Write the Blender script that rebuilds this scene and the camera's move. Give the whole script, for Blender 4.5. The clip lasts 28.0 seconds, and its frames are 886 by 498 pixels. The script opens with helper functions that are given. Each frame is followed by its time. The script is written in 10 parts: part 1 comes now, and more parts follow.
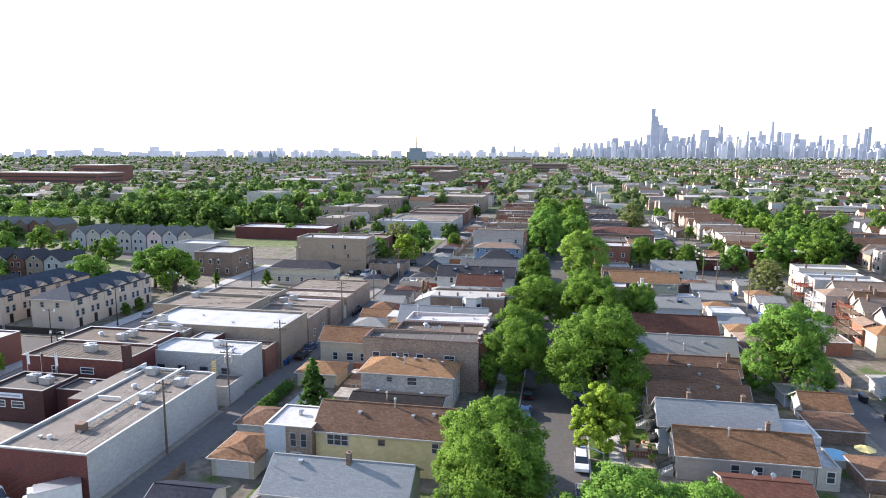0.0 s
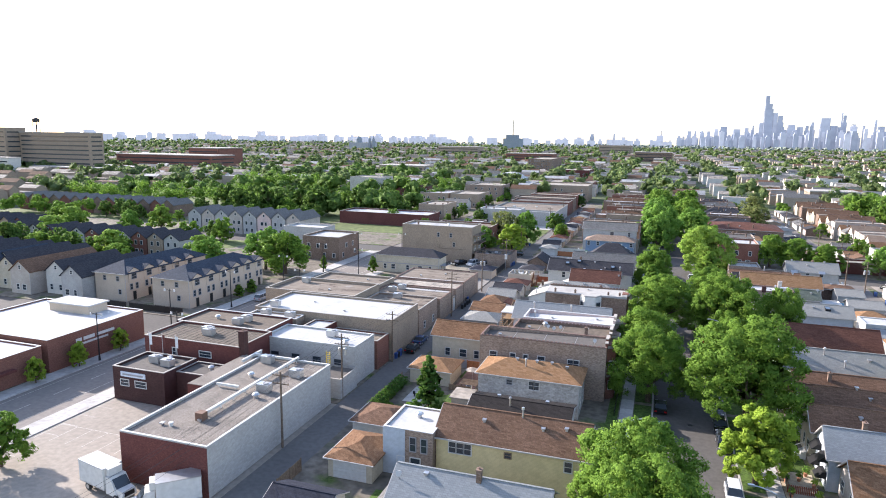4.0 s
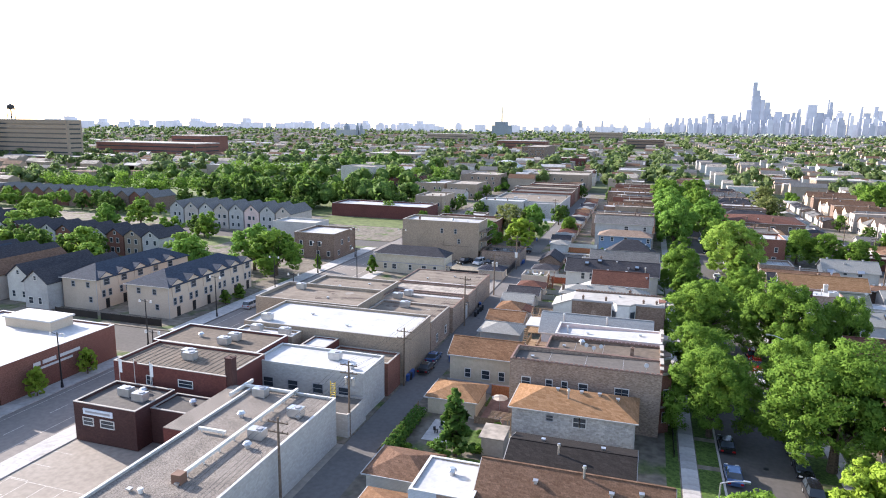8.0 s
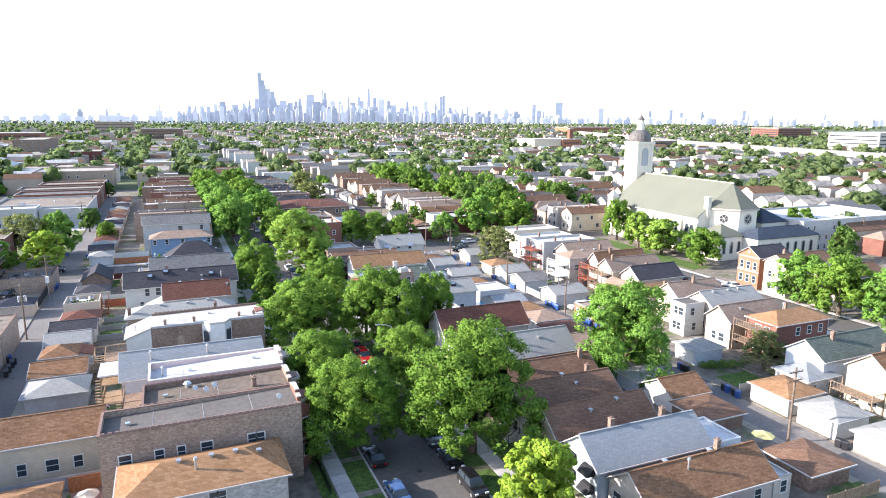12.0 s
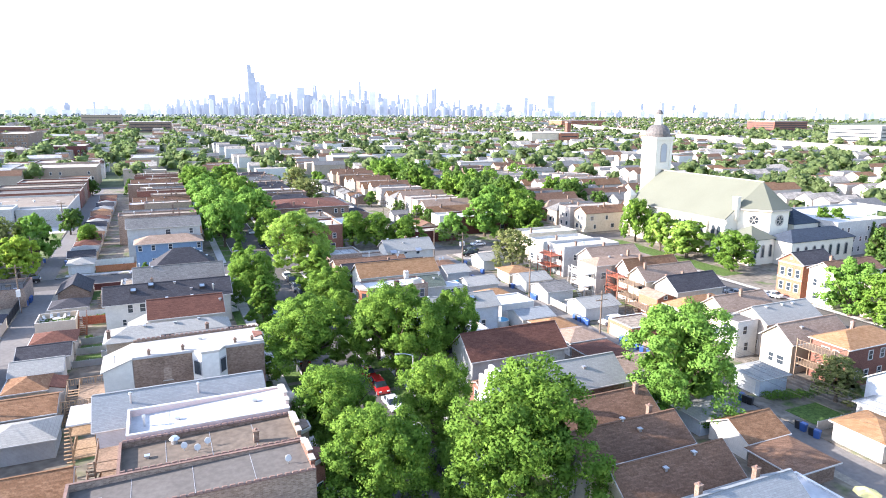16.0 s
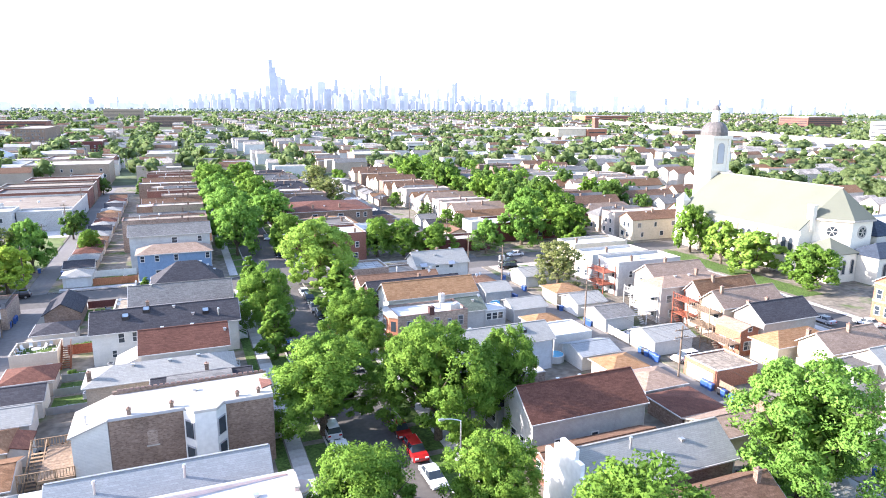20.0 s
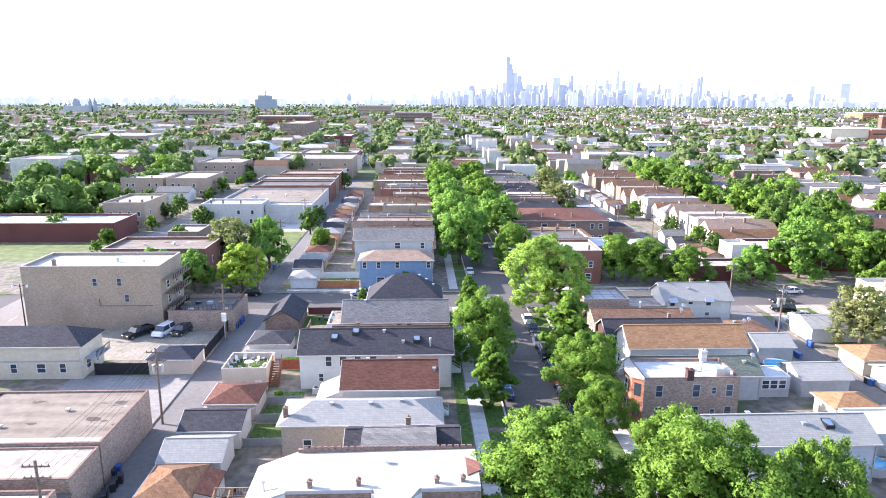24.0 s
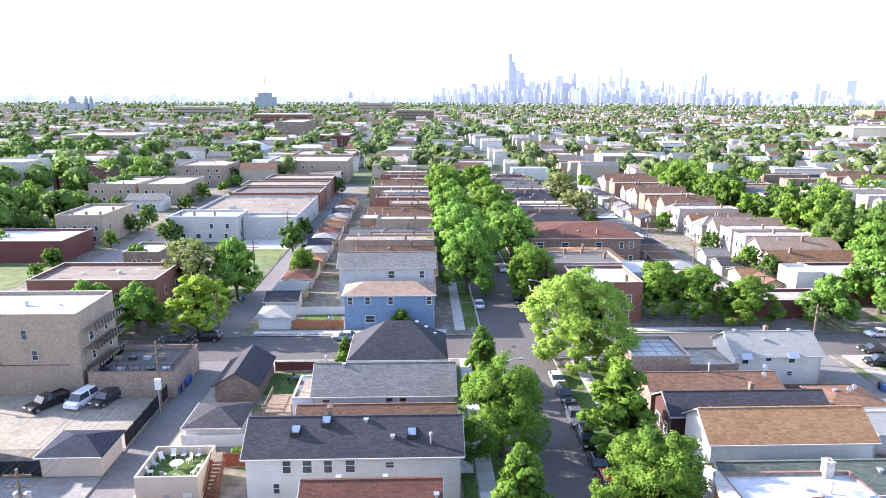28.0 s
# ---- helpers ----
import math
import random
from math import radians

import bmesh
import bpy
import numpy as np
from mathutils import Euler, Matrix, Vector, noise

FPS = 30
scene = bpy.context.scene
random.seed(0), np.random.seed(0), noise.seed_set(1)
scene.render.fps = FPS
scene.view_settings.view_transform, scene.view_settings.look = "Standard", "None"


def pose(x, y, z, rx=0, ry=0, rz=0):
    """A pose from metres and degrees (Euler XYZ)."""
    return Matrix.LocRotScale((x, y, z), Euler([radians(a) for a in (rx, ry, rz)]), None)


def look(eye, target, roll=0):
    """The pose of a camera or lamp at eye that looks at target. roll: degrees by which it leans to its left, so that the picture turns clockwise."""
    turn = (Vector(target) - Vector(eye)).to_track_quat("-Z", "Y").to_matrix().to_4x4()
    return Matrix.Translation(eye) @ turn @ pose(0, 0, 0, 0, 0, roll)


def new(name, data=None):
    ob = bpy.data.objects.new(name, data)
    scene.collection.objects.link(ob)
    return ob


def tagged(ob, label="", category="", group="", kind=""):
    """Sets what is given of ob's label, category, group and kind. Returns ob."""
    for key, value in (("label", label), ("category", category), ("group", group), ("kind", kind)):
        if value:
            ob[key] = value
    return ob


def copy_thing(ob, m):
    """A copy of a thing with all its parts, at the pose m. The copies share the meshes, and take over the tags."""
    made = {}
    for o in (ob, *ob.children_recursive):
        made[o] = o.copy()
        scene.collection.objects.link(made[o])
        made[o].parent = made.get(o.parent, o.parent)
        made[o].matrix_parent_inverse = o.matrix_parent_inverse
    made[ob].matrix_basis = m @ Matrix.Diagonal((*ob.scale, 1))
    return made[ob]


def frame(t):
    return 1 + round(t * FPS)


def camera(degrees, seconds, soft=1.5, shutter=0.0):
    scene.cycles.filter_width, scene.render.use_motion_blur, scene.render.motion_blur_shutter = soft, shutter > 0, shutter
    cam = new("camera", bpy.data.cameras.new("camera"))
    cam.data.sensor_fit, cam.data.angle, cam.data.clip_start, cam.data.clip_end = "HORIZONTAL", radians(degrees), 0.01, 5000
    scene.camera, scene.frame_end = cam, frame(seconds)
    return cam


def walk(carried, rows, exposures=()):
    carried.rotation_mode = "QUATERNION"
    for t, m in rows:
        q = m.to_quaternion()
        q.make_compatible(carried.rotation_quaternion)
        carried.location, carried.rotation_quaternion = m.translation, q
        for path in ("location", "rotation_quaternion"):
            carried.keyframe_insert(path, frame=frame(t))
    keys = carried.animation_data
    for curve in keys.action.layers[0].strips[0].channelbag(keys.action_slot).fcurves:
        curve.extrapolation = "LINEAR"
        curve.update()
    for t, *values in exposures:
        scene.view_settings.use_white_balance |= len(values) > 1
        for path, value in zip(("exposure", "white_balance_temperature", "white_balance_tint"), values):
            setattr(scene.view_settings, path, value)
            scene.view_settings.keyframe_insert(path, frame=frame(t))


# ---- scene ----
cam = camera(68.5, 28.0, soft=1.0)
METRES, EYE, TILT, LEAN, TURN = 131.0, 40.5, 0.0, 0.0, 10.2
ROWS = [
    (0.0, 0.0, 0.0, 0.0, 0.09, -8.47, -0.17),
    (0.5, -0.0011, -0.0057, -0.0002, 4.64, -8.62, -0.52),
    (1.0, -0.0047, -0.007, -0.0008, 6.33, -8.79, -0.69),
    (1.5, -0.0096, -0.0031, -0.0011, 6.63, -8.99, -0.72),
    (2.0, -0.0154, 0.005, -0.0013, 6.51, -9.12, -0.73),
    (2.5, -0.0219, 0.0159, -0.0017, 6.34, -9.28, -0.73),
    (3.0, -0.0288, 0.0274, -0.0017, 7.83, -9.44, -0.8),
    (3.5, -0.0352, 0.0402, -0.0016, 8.38, -9.57, -0.81),
    (5.5, -0.0622, 0.0959, -0.0011, 8.01, -10.08, -0.7),
    (6.0, -0.0691, 0.1107, -0.0011, 7.85, -10.21, -0.69),
    (6.5, -0.0762, 0.1255, -0.0009, 7.71, -10.35, -0.7),
    (7.0, -0.083, 0.1409, -0.0009, 7.57, -10.48, -0.7),
    (7.5, -0.0903, 0.1562, -0.0007, 7.4, -10.62, -0.73),
    (8.0, -0.0975, 0.172, -0.0003, 7.23, -10.78, -0.76),
    (8.5, -0.1046, 0.1881, -0.0005, 7.09, -10.92, -0.76),
    (9.0, -0.112, 0.2042, -0.0014, 6.94, -11.02, -0.8),
    (9.5, -0.1174, 0.2226, -0.0026, 4.6, -11.08, -0.83),
    (10.0, -0.1231, 0.2443, -0.004, -7.46, -11.07, -0.71),
    (10.5, -0.1282, 0.2656, -0.0051, -18.33, -11.1, -0.57),
    (11.0, -0.1326, 0.2853, -0.0059, -31.11, -11.19, -0.41),
    (11.5, -0.1363, 0.2992, -0.0056, -32.94, -11.28, -0.37),
    (12.0, -0.1367, 0.3121, -0.005, -33.2, -11.37, -0.33),
    (12.5, -0.1358, 0.325, -0.0043, -33.71, -11.44, -0.28),
    (14.5, -0.1237, 0.3797, -0.003, -33.92, -11.76, -0.26),
    (15.0, -0.1194, 0.3943, -0.0031, -33.94, -11.81, -0.27),
    (15.5, -0.1145, 0.4091, -0.0031, -33.96, -11.88, -0.28),
    (16.0, -0.1093, 0.4244, -0.0031, -33.98, -11.96, -0.3),
    (16.5, -0.1035, 0.4403, -0.0035, -34.01, -12.02, -0.34),
    (17.0, -0.0974, 0.4564, -0.0033, -34.03, -12.1, -0.35),
    (17.5, -0.0912, 0.4729, -0.0033, -34.06, -12.21, -0.39),
    (18.0, -0.0836, 0.4904, -0.0037, -34.09, -12.24, -0.39),
    (18.5, -0.0753, 0.5083, -0.0033, -34.33, -12.3, -0.38),
    (19.0, -0.0657, 0.5286, -0.0035, -40.48, -12.35, -0.44),
    (19.5, -0.0599, 0.5461, -0.0024, -39.46, -12.37, -0.42),
    (20.0, -0.0527, 0.5634, -0.0015, -32.26, -12.42, -0.4),
    (20.5, -0.045, 0.5764, 0.0003, -24.58, -12.47, -0.32),
    (21.0, -0.0378, 0.5924, 0.0017, -19.2, -12.55, -0.26),
    (21.5, -0.0315, 0.6101, 0.0022, -15.89, -12.61, -0.22),
    (22.0, -0.0254, 0.6289, 0.0027, -13.99, -12.64, -0.2),
    (22.5, -0.0194, 0.6498, 0.0022, -13.05, -12.7, -0.21),
    (24.5, 0.0001, 0.7354, 0.0038, -12.32, -12.9, -0.26),
    (25.0, 0.0054, 0.7592, 0.0039, -12.23, -12.91, -0.25),
    (25.5, 0.0108, 0.7845, 0.0036, -12.19, -12.93, -0.25),
    (26.0, 0.0164, 0.8106, 0.0033, -12.16, -12.97, -0.23),
    (26.5, 0.0225, 0.8378, 0.0033, -12.16, -12.98, -0.22),
    (27.0, 0.0283, 0.8663, 0.0031, -12.18, -12.99, -0.19),
    (27.5, 0.0338, 0.8956, 0.0021, -12.16, -12.99, -0.22),
    (28.0, 0.0385, 0.9249, 0.002, -12.22, -13.07, -0.24),
]
walk(cam, [(t, pose(0, 0, EYE, TILT, LEAN, TURN) @ pose(METRES * x, METRES * y, METRES * z, 90 + pitch, roll, yaw)) for t, x, y, z, yaw, pitch, roll in ROWS],
     exposures=[(0, 1.49, 6270, 17), (6, 1.64, 6270, 18), (9, 1.59, 6270, 18), (10.5, 1.49, 6220, 17), (12, 1.94, 6170, 17), (15, 2.19, 6120, 18), (19, 2.39, 6070, 19), (21, 2.39, 6070, 21), (22, 2.29, 6070, 22), (25, 2.29, 6070, 23), (28, 2.29, 6070, 22)])

# ---- world and sun ----
SUN_AZ, SUN_EL = radians(-74), radians(22)
world = bpy.data.worlds.new("world")
scene.world = world
world.use_nodes = True
wn = world.node_tree
sky = wn.nodes.new("ShaderNodeTexSky")
sky.sky_type = 'NISHITA'
sky.sun_disc = False
sky.sun_elevation, sky.sun_rotation = SUN_EL, SUN_AZ
sky.air_density, sky.dust_density, sky.ozone_density = 1.0, 0.8, 1.0
hazy = wn.nodes.new("ShaderNodeHueSaturation")
hazy.inputs["Saturation"].default_value = 0.92
wn.links.new(sky.outputs[0], hazy.inputs["Color"])
wn.links.new(hazy.outputs[0], wn.nodes["Background"].inputs[0])
wn.nodes["Background"].inputs[1].default_value = 0.15
sun_data = bpy.data.lights.new("sun", 'SUN')
sun_data.energy, sun_data.angle, sun_data.color = 4.1, radians(0.6), (1.0, 0.93, 0.82)
sun = new("sun", sun_data)
sun_dir = Vector((math.sin(SUN_AZ) * math.cos(SUN_EL), math.cos(SUN_AZ) * math.cos(SUN_EL), math.sin(SUN_EL)))
sun.matrix_world = look((0, 0, 300), Vector((0, 0, 300)) - sun_dir)

# ---- materials ----
MATS = {}


def nodes_of(name):
    m = bpy.data.materials.new(name)
    m.use_nodes = True
    nt = m.node_tree
    return m, nt, nt.nodes["Principled BSDF"]


def math_node(nt, op, a, b):
    n = nt.nodes.new("ShaderNodeMath")
    n.operation = op
    for i, v in enumerate((a, b)):
        if isinstance(v, (int, float)):
            n.inputs[i].default_value = v
        else:
            nt.links.new(v, n.inputs[i])
    return n.outputs[0]


def mix_col(nt, fac, a, b, mode='MIX'):
    n = nt.nodes.new("ShaderNodeMix")
    n.data_type, n.blend_type = 'RGBA', mode
    for i, v in ((0, fac), (6, a), (7, b)):
        if isinstance(v, (int, float)):
            n.inputs[i].default_value = v
        elif isinstance(v, tuple):
            n.inputs[i].default_value = (*v, 1)
        else:
            nt.links.new(v, n.inputs[i])
    return n.outputs[2]


def noise_fac(nt, vec, scale, detail=3.0, lo=0.35, hi=0.65):
    n = nt.nodes.new("ShaderNodeTexNoise")
    n.inputs["Scale"].default_value, n.inputs["Detail"].default_value = scale, detail
    nt.links.new(vec, n.inputs["Vector"])
    r = nt.nodes.new("ShaderNodeMapRange")
    r.inputs["From Min"].default_value, r.inputs["From Max"].default_value = lo, hi
    nt.links.new(n.outputs["Fac"], r.inputs["Value"])
    return r.outputs["Result"]


def surface(name, col, rough=0.85, var=0.3, stain=(0.25, 0.7), grain=6.0, pattern="", tint=None, bump=0.25, metal=0.0, per_object=0.0):
    """A worn surface: grain and stains at two scales, and a pattern of courses for brick, shingles or siding."""
    if name in MATS:
        return MATS[name]
    m, nt, p = nodes_of(name)
    tc = nt.nodes.new("ShaderNodeTexCoord")
    vec = tc.outputs["Object"]
    dark = tuple(c * (1 - var) for c in col)
    c = mix_col(nt, noise_fac(nt, vec, grain), dark, tuple(min(1, v * (1 + var * 0.5)) for v in col))
    height = None
    if pattern:
        sep = nt.nodes.new("ShaderNodeSeparateXYZ")
        nt.links.new(vec, sep.inputs[0])
        along = math_node(nt, 'ADD', sep.outputs[0], sep.outputs[1])
        comb = nt.nodes.new("ShaderNodeCombineXYZ")
        nt.links.new(along, comb.inputs[0])
        if pattern == "shingle":
            nt.links.new(math_node(nt, 'MULTIPLY', sep.outputs[2], 2.0), comb.inputs[1])
        else:
            nt.links.new(sep.outputs[2], comb.inputs[1])
        b = nt.nodes.new("ShaderNodeTexBrick")
        nt.links.new(comb.outputs[0], b.inputs["Vector"])
        b.inputs["Scale"].default_value = 1.0
        sizes = {"brick": (0.22, 0.075, 0.01), "block": (0.42, 0.21, 0.012), "worn": (0.3, 0.1, 0.012), "shingle": (0.5, 0.24, 0.012), "siding": (4.0, 0.16, 0.012)}[pattern]
        b.inputs["Brick Width"].default_value, b.inputs["Row Height"].default_value, b.inputs["Mortar Size"].default_value = sizes
        b.inputs["Color1"].default_value = (1, 1, 1, 1)
        spread = {"brick": 0.66, "block": 0.68, "worn": 0.55, "shingle": 0.68, "siding": 0.96}[pattern]
        t2 = tint or (1, 1, 1)
        b.inputs["Color2"].default_value = (spread * t2[0], spread * t2[1], spread * t2[2], 1)
        mort = {"brick": 0.8, "block": 0.8, "worn": 0.95, "shingle": 0.68, "siding": 0.75}[pattern]
        b.inputs["Mortar"].default_value = (mort, mort, mort, 1)
        c = mix_col(nt, 1.0, c, b.outputs["Color"], 'MULTIPLY')
        height = b.outputs["Fac"]
    st = noise_fac(nt, vec, stain[0], 5.0, 0.45, 0.75)
    c = mix_col(nt, st, c, mix_col(nt, 1.0, c, (stain[1],) * 3, 'MULTIPLY'))
    if per_object:
        oi = nt.nodes.new("ShaderNodeObjectInfo")
        f = math_node(nt, 'ADD', math_node(nt, 'MULTIPLY', oi.outputs["Random"], per_object), 1 - per_object / 2)
        cb = nt.nodes.new("ShaderNodeCombineColor")
        for i in range(3):
            nt.links.new(f, cb.inputs[i])
        c = mix_col(nt, 1.0, c, cb.outputs[0], 'MULTIPLY')
    nt.links.new(c, p.inputs["Base Color"])
    p.inputs["Roughness"].default_value, p.inputs["Metallic"].default_value = rough, metal
    p.inputs["Specular IOR Level"].default_value = 0.08 if pattern == "shingle" else 0.2
    if bump:
        bn = nt.nodes.new("ShaderNodeBump")
        bn.inputs["Strength"].default_value, bn.inputs["Distance"].default_value = bump, 0.03
        fine = noise_fac(nt, vec, grain * 4, 3.0, 0.2, 0.8)
        if height is not None:
            fine = math_node(nt, 'SUBTRACT', fine, math_node(nt, 'MULTIPLY', height, 2.0))
        nt.links.new(fine, bn.inputs["Height"])
        nt.links.new(bn.outputs[0], p.inputs["Normal"])
    MATS[name] = m
    return m


def leaf_material(name, a, b, glow=0.42, mottle=False):
    m, nt, p = nodes_of(name)
    geo = nt.nodes.new("ShaderNodeNewGeometry")
    tc = nt.nodes.new("ShaderNodeTexCoord")
    clump = noise_fac(nt, tc.outputs["Object"], 0.55, 2.0, 0.3, 0.7)
    c = mix_col(nt, math_node(nt, 'ADD', math_node(nt, 'MULTIPLY', geo.outputs["Random Per Island"], 0.5), math_node(nt, 'MULTIPLY', clump, 0.5)), a, b)
    oi = nt.nodes.new("ShaderNodeObjectInfo")
    c = mix_col(nt, math_node(nt, 'MULTIPLY', oi.outputs["Random"], 0.3), c, tuple(v * 0.75 for v in a))
    if mottle:
        spray = noise_fac(nt, tc.outputs["Object"], 1.5, 4.0, 0.36, 0.62)
        c = mix_col(nt, spray, mix_col(nt, 1.0, c, (0.6, 0.66, 0.6), 'MULTIPLY'), c)
    nt.links.new(c, p.inputs["Base Color"])
    p.inputs["Roughness"].default_value = 0.7
    p.inputs["Specular IOR Level"].default_value = 0.08
    tr = nt.nodes.new("ShaderNodeBsdfTranslucent")
    nt.links.new(mix_col(nt, 0.4, c, (0.14, 0.25, 0.045)), tr.inputs[0])
    mx = nt.nodes.new("ShaderNodeMixShader")
    mx.inputs[0].default_value = glow
    nt.links.new(p.outputs[0], mx.inputs[1])
    nt.links.new(tr.outputs[0], mx.inputs[2])
    nt.links.new(mx.outputs[0], nt.nodes["Material Output"].inputs["Surface"])
    return m


def plain(name, col, rough=0.5, metal=0.0, coat=0.0):
    if name in MATS:
        return MATS[name]
    m, nt, p = nodes_of(name)
    tc = nt.nodes.new("ShaderNodeTexCoord")
    c = mix_col(nt, noise_fac(nt, tc.outputs["Object"], 1.7, 4.0), tuple(v * 0.86 for v in col), col)
    nt.links.new(c, p.inputs["Base Color"])
    p.inputs["Roughness"].default_value, p.inputs["Metallic"].default_value = rough, metal
    p.inputs["Coat Weight"].default_value = coat
    MATS[name] = m
    return m


SH = {
    "brown": surface("shingle_brown", (0.185, 0.112, 0.075), pattern="shingle", tint=(1, 0.95, 0.9), var=0.22, stain=(0.3, 0.8)),
    "ltbrown": surface("shingle_light_brown", (0.285, 0.21, 0.16), pattern="shingle", tint=(1.1, 1.05, 1.0), var=0.18, stain=(0.3, 0.85)),
    "tan": surface("shingle_tan", (0.285, 0.168, 0.092), pattern="shingle", tint=(1.06, 0.98, 0.86), var=0.14, stain=(0.4, 0.86)),
    "darktan": surface("shingle_dark_tan", (0.225, 0.13, 0.075), pattern="shingle", tint=(1, 0.92, 0.85), var=0.22, stain=(0.5, 0.75)),
    "red": surface("shingle_red", (0.135, 0.063, 0.046), pattern="shingle", var=0.2, stain=(0.3, 0.85)),
    "dark": surface("shingle_dark", (0.062, 0.06, 0.066), pattern="shingle", var=0.22, stain=(0.3, 0.85)),
    "black": surface("shingle_black", (0.034, 0.03, 0.028), pattern="shingle", var=0.2, stain=(0.3, 0.85)),
    "navy": surface("shingle_navy", (0.036, 0.04, 0.056), pattern="shingle", var=0.2, stain=(0.3, 0.85)),
    "grey": surface("shingle_grey", (0.175, 0.17, 0.162), pattern="shingle", var=0.2, stain=(0.3, 0.86)),
    "light": surface("shingle_light", (0.262, 0.26, 0.24), pattern="shingle", tint=(1.25, 1.25, 1.25), bump=0.2, var=0.08, stain=(0.25, 0.93)),
    "blue": surface("shingle_blue", (0.235, 0.25, 0.255), pattern="shingle", tint=(1.22, 1.23, 1.24), bump=0.2, var=0.08, stain=(0.25, 0.93)),
    "green": surface("shingle_green", (0.12, 0.14, 0.115), pattern="shingle", var=0.2, stain=(0.3, 0.85)),
    "slate": surface("shingle_slate", (0.05, 0.063, 0.085), pattern="shingle", var=0.15, stain=(0.3, 0.88)),
}
FL = {
    "white": surface("membrane_white", (0.44, 0.437, 0.43), 0.65, 0.1, (0.3, 0.74), 2.0, bump=0.1),
    "gravel": surface("gravel_roof", (0.235, 0.205, 0.175), 0.95, 0.5, (0.3, 0.65), 9.0, bump=0.6),
    "tar": surface("tar_roof", (0.105, 0.095, 0.085), 0.9, 0.16, (0.2, 1.22), 2.0, bump=0.3),
    "dkbrown": surface("dark_brown_felt_roof", (0.12, 0.096, 0.074), 0.9, 0.2, (0.25, 1.25), 1.5, bump=0.3),
    "brown": surface("brown_felt_roof", (0.24, 0.20, 0.155), 0.9, 0.35, (0.14, 0.55), 1.5, bump=0.3),
    "tan": surface("tan_felt_roof", (0.34, 0.30, 0.25), 0.9, 0.3, (0.28, 0.42), 0.9, bump=0.3),
    "stained": surface("stained_felt_roof", (0.205, 0.172, 0.138), 0.9, 0.3, (0.4, 0.38), 1.3, bump=0.3),
    "cream": surface("cream_coated_roof", (0.365, 0.343, 0.31), 0.65, 0.1, (0.2, 0.75), 1.2, bump=0.1),
    "silver": surface("silver_coated_roof", (0.40, 0.39, 0.375), 0.6, 0.18, (0.2, 0.62), 1.2, bump=0.15),
}
WA = {
    "white": surface("white_siding", (0.545, 0.525, 0.48), 0.6, 0.06, (0.25, 0.88), 1.5, "siding", bump=0.3),
    "cream": surface("cream_siding", (0.52, 0.45, 0.34), 0.65, 0.08, (0.25, 0.85), 1.5, "siding", bump=0.3),
    "yellow": surface("yellow_siding", (0.66, 0.555, 0.30), 0.65, 0.08, (0.25, 0.88), 1.5, "siding", bump=0.3),
    "grey": surface("grey_siding", (0.40, 0.395, 0.38), 0.65, 0.08, (0.25, 0.85), 1.5, "siding", bump=0.3),
    "taupe": surface("taupe_siding", (0.44, 0.39, 0.34), 0.65, 0.08, (0.25, 0.85), 1.5, "siding", bump=0.3),
    "blue": surface("blue_siding", (0.17, 0.25, 0.36), 0.65, 0.08, (0.25, 0.85), 1.5, "siding", bump=0.3),
    "paleblue": surface("pale_blue_siding", (0.44, 0.48, 0.52), 0.65, 0.08, (0.25, 0.85), 1.5, "siding", bump=0.3),
    "pink": surface("pink_siding", (0.62, 0.47, 0.43), 0.65, 0.08, (0.25, 0.85), 1.5, "siding", bump=0.3),
    "red": surface("red_siding", (0.34, 0.10, 0.09), 0.65, 0.08, (0.25, 0.85), 1.5, "siding", bump=0.3),
    "beige": surface("beige_brick", (0.42, 0.345, 0.265), 0.85, 0.12, (0.2, 0.85), 8.0, "brick"),
    "common": surface("common_brick", (0.335, 0.255, 0.20), 0.9, 0.16, (0.3, 0.78), 3.0, "worn", (1, 0.92, 0.86)),
    "brown": surface("brown_brick", (0.245, 0.175, 0.135), 0.9, 0.2, (0.35, 0.74), 3.0, "worn", (1, 0.92, 0.85)),
    "redbrick": surface("red_brick", (0.235, 0.108, 0.08), 0.9, 0.2, (0.22, 0.75), 6.0, "brick"),
    "darkred": surface("painted_dark_red_brick", (0.085, 0.042, 0.038), 0.8, 0.2, (0.22, 0.75), 6.0, "brick"),
    "maroon": surface("painted_maroon_brick", (0.155, 0.055, 0.047), 0.8, 0.15, (0.22, 0.8), 6.0, "brick"),
    "orangebrick": surface("orange_brick", (0.38, 0.165, 0.10), 0.85, 0.25, (0.22, 0.8), 6.0, "brick"),
    "block": surface("grey_painted_block", (0.42, 0.405, 0.38), 0.85, 0.05, (0.2, 0.9), 3.0, "block", (1.2, 1.2, 1.2), 0.12),
    "stone": surface("pale_grey_stone", (0.50, 0.47, 0.43), 0.85, 0.18, (0.3, 0.8), 3.0, "block"),
    "tan": surface("tan_brick", (0.35, 0.275, 0.205), 0.88, 0.1, (0.3, 0.85), 3.0, "brick"),
    "stucco": surface("tan_stucco", (0.47, 0.385, 0.30), 0.9, 0.06, (0.3, 0.88), 4.0, bump=0.2),
    "cream_brick": surface("cream_limestone", (0.64, 0.59, 0.49), 0.85, 0.07, (0.12, 0.9), 3.0, bump=0.12),
}
ASPHALT = surface("asphalt", (0.102, 0.094, 0.086), 0.9, 0.12, (0.06, 0.8), 1.6, bump=0.3)
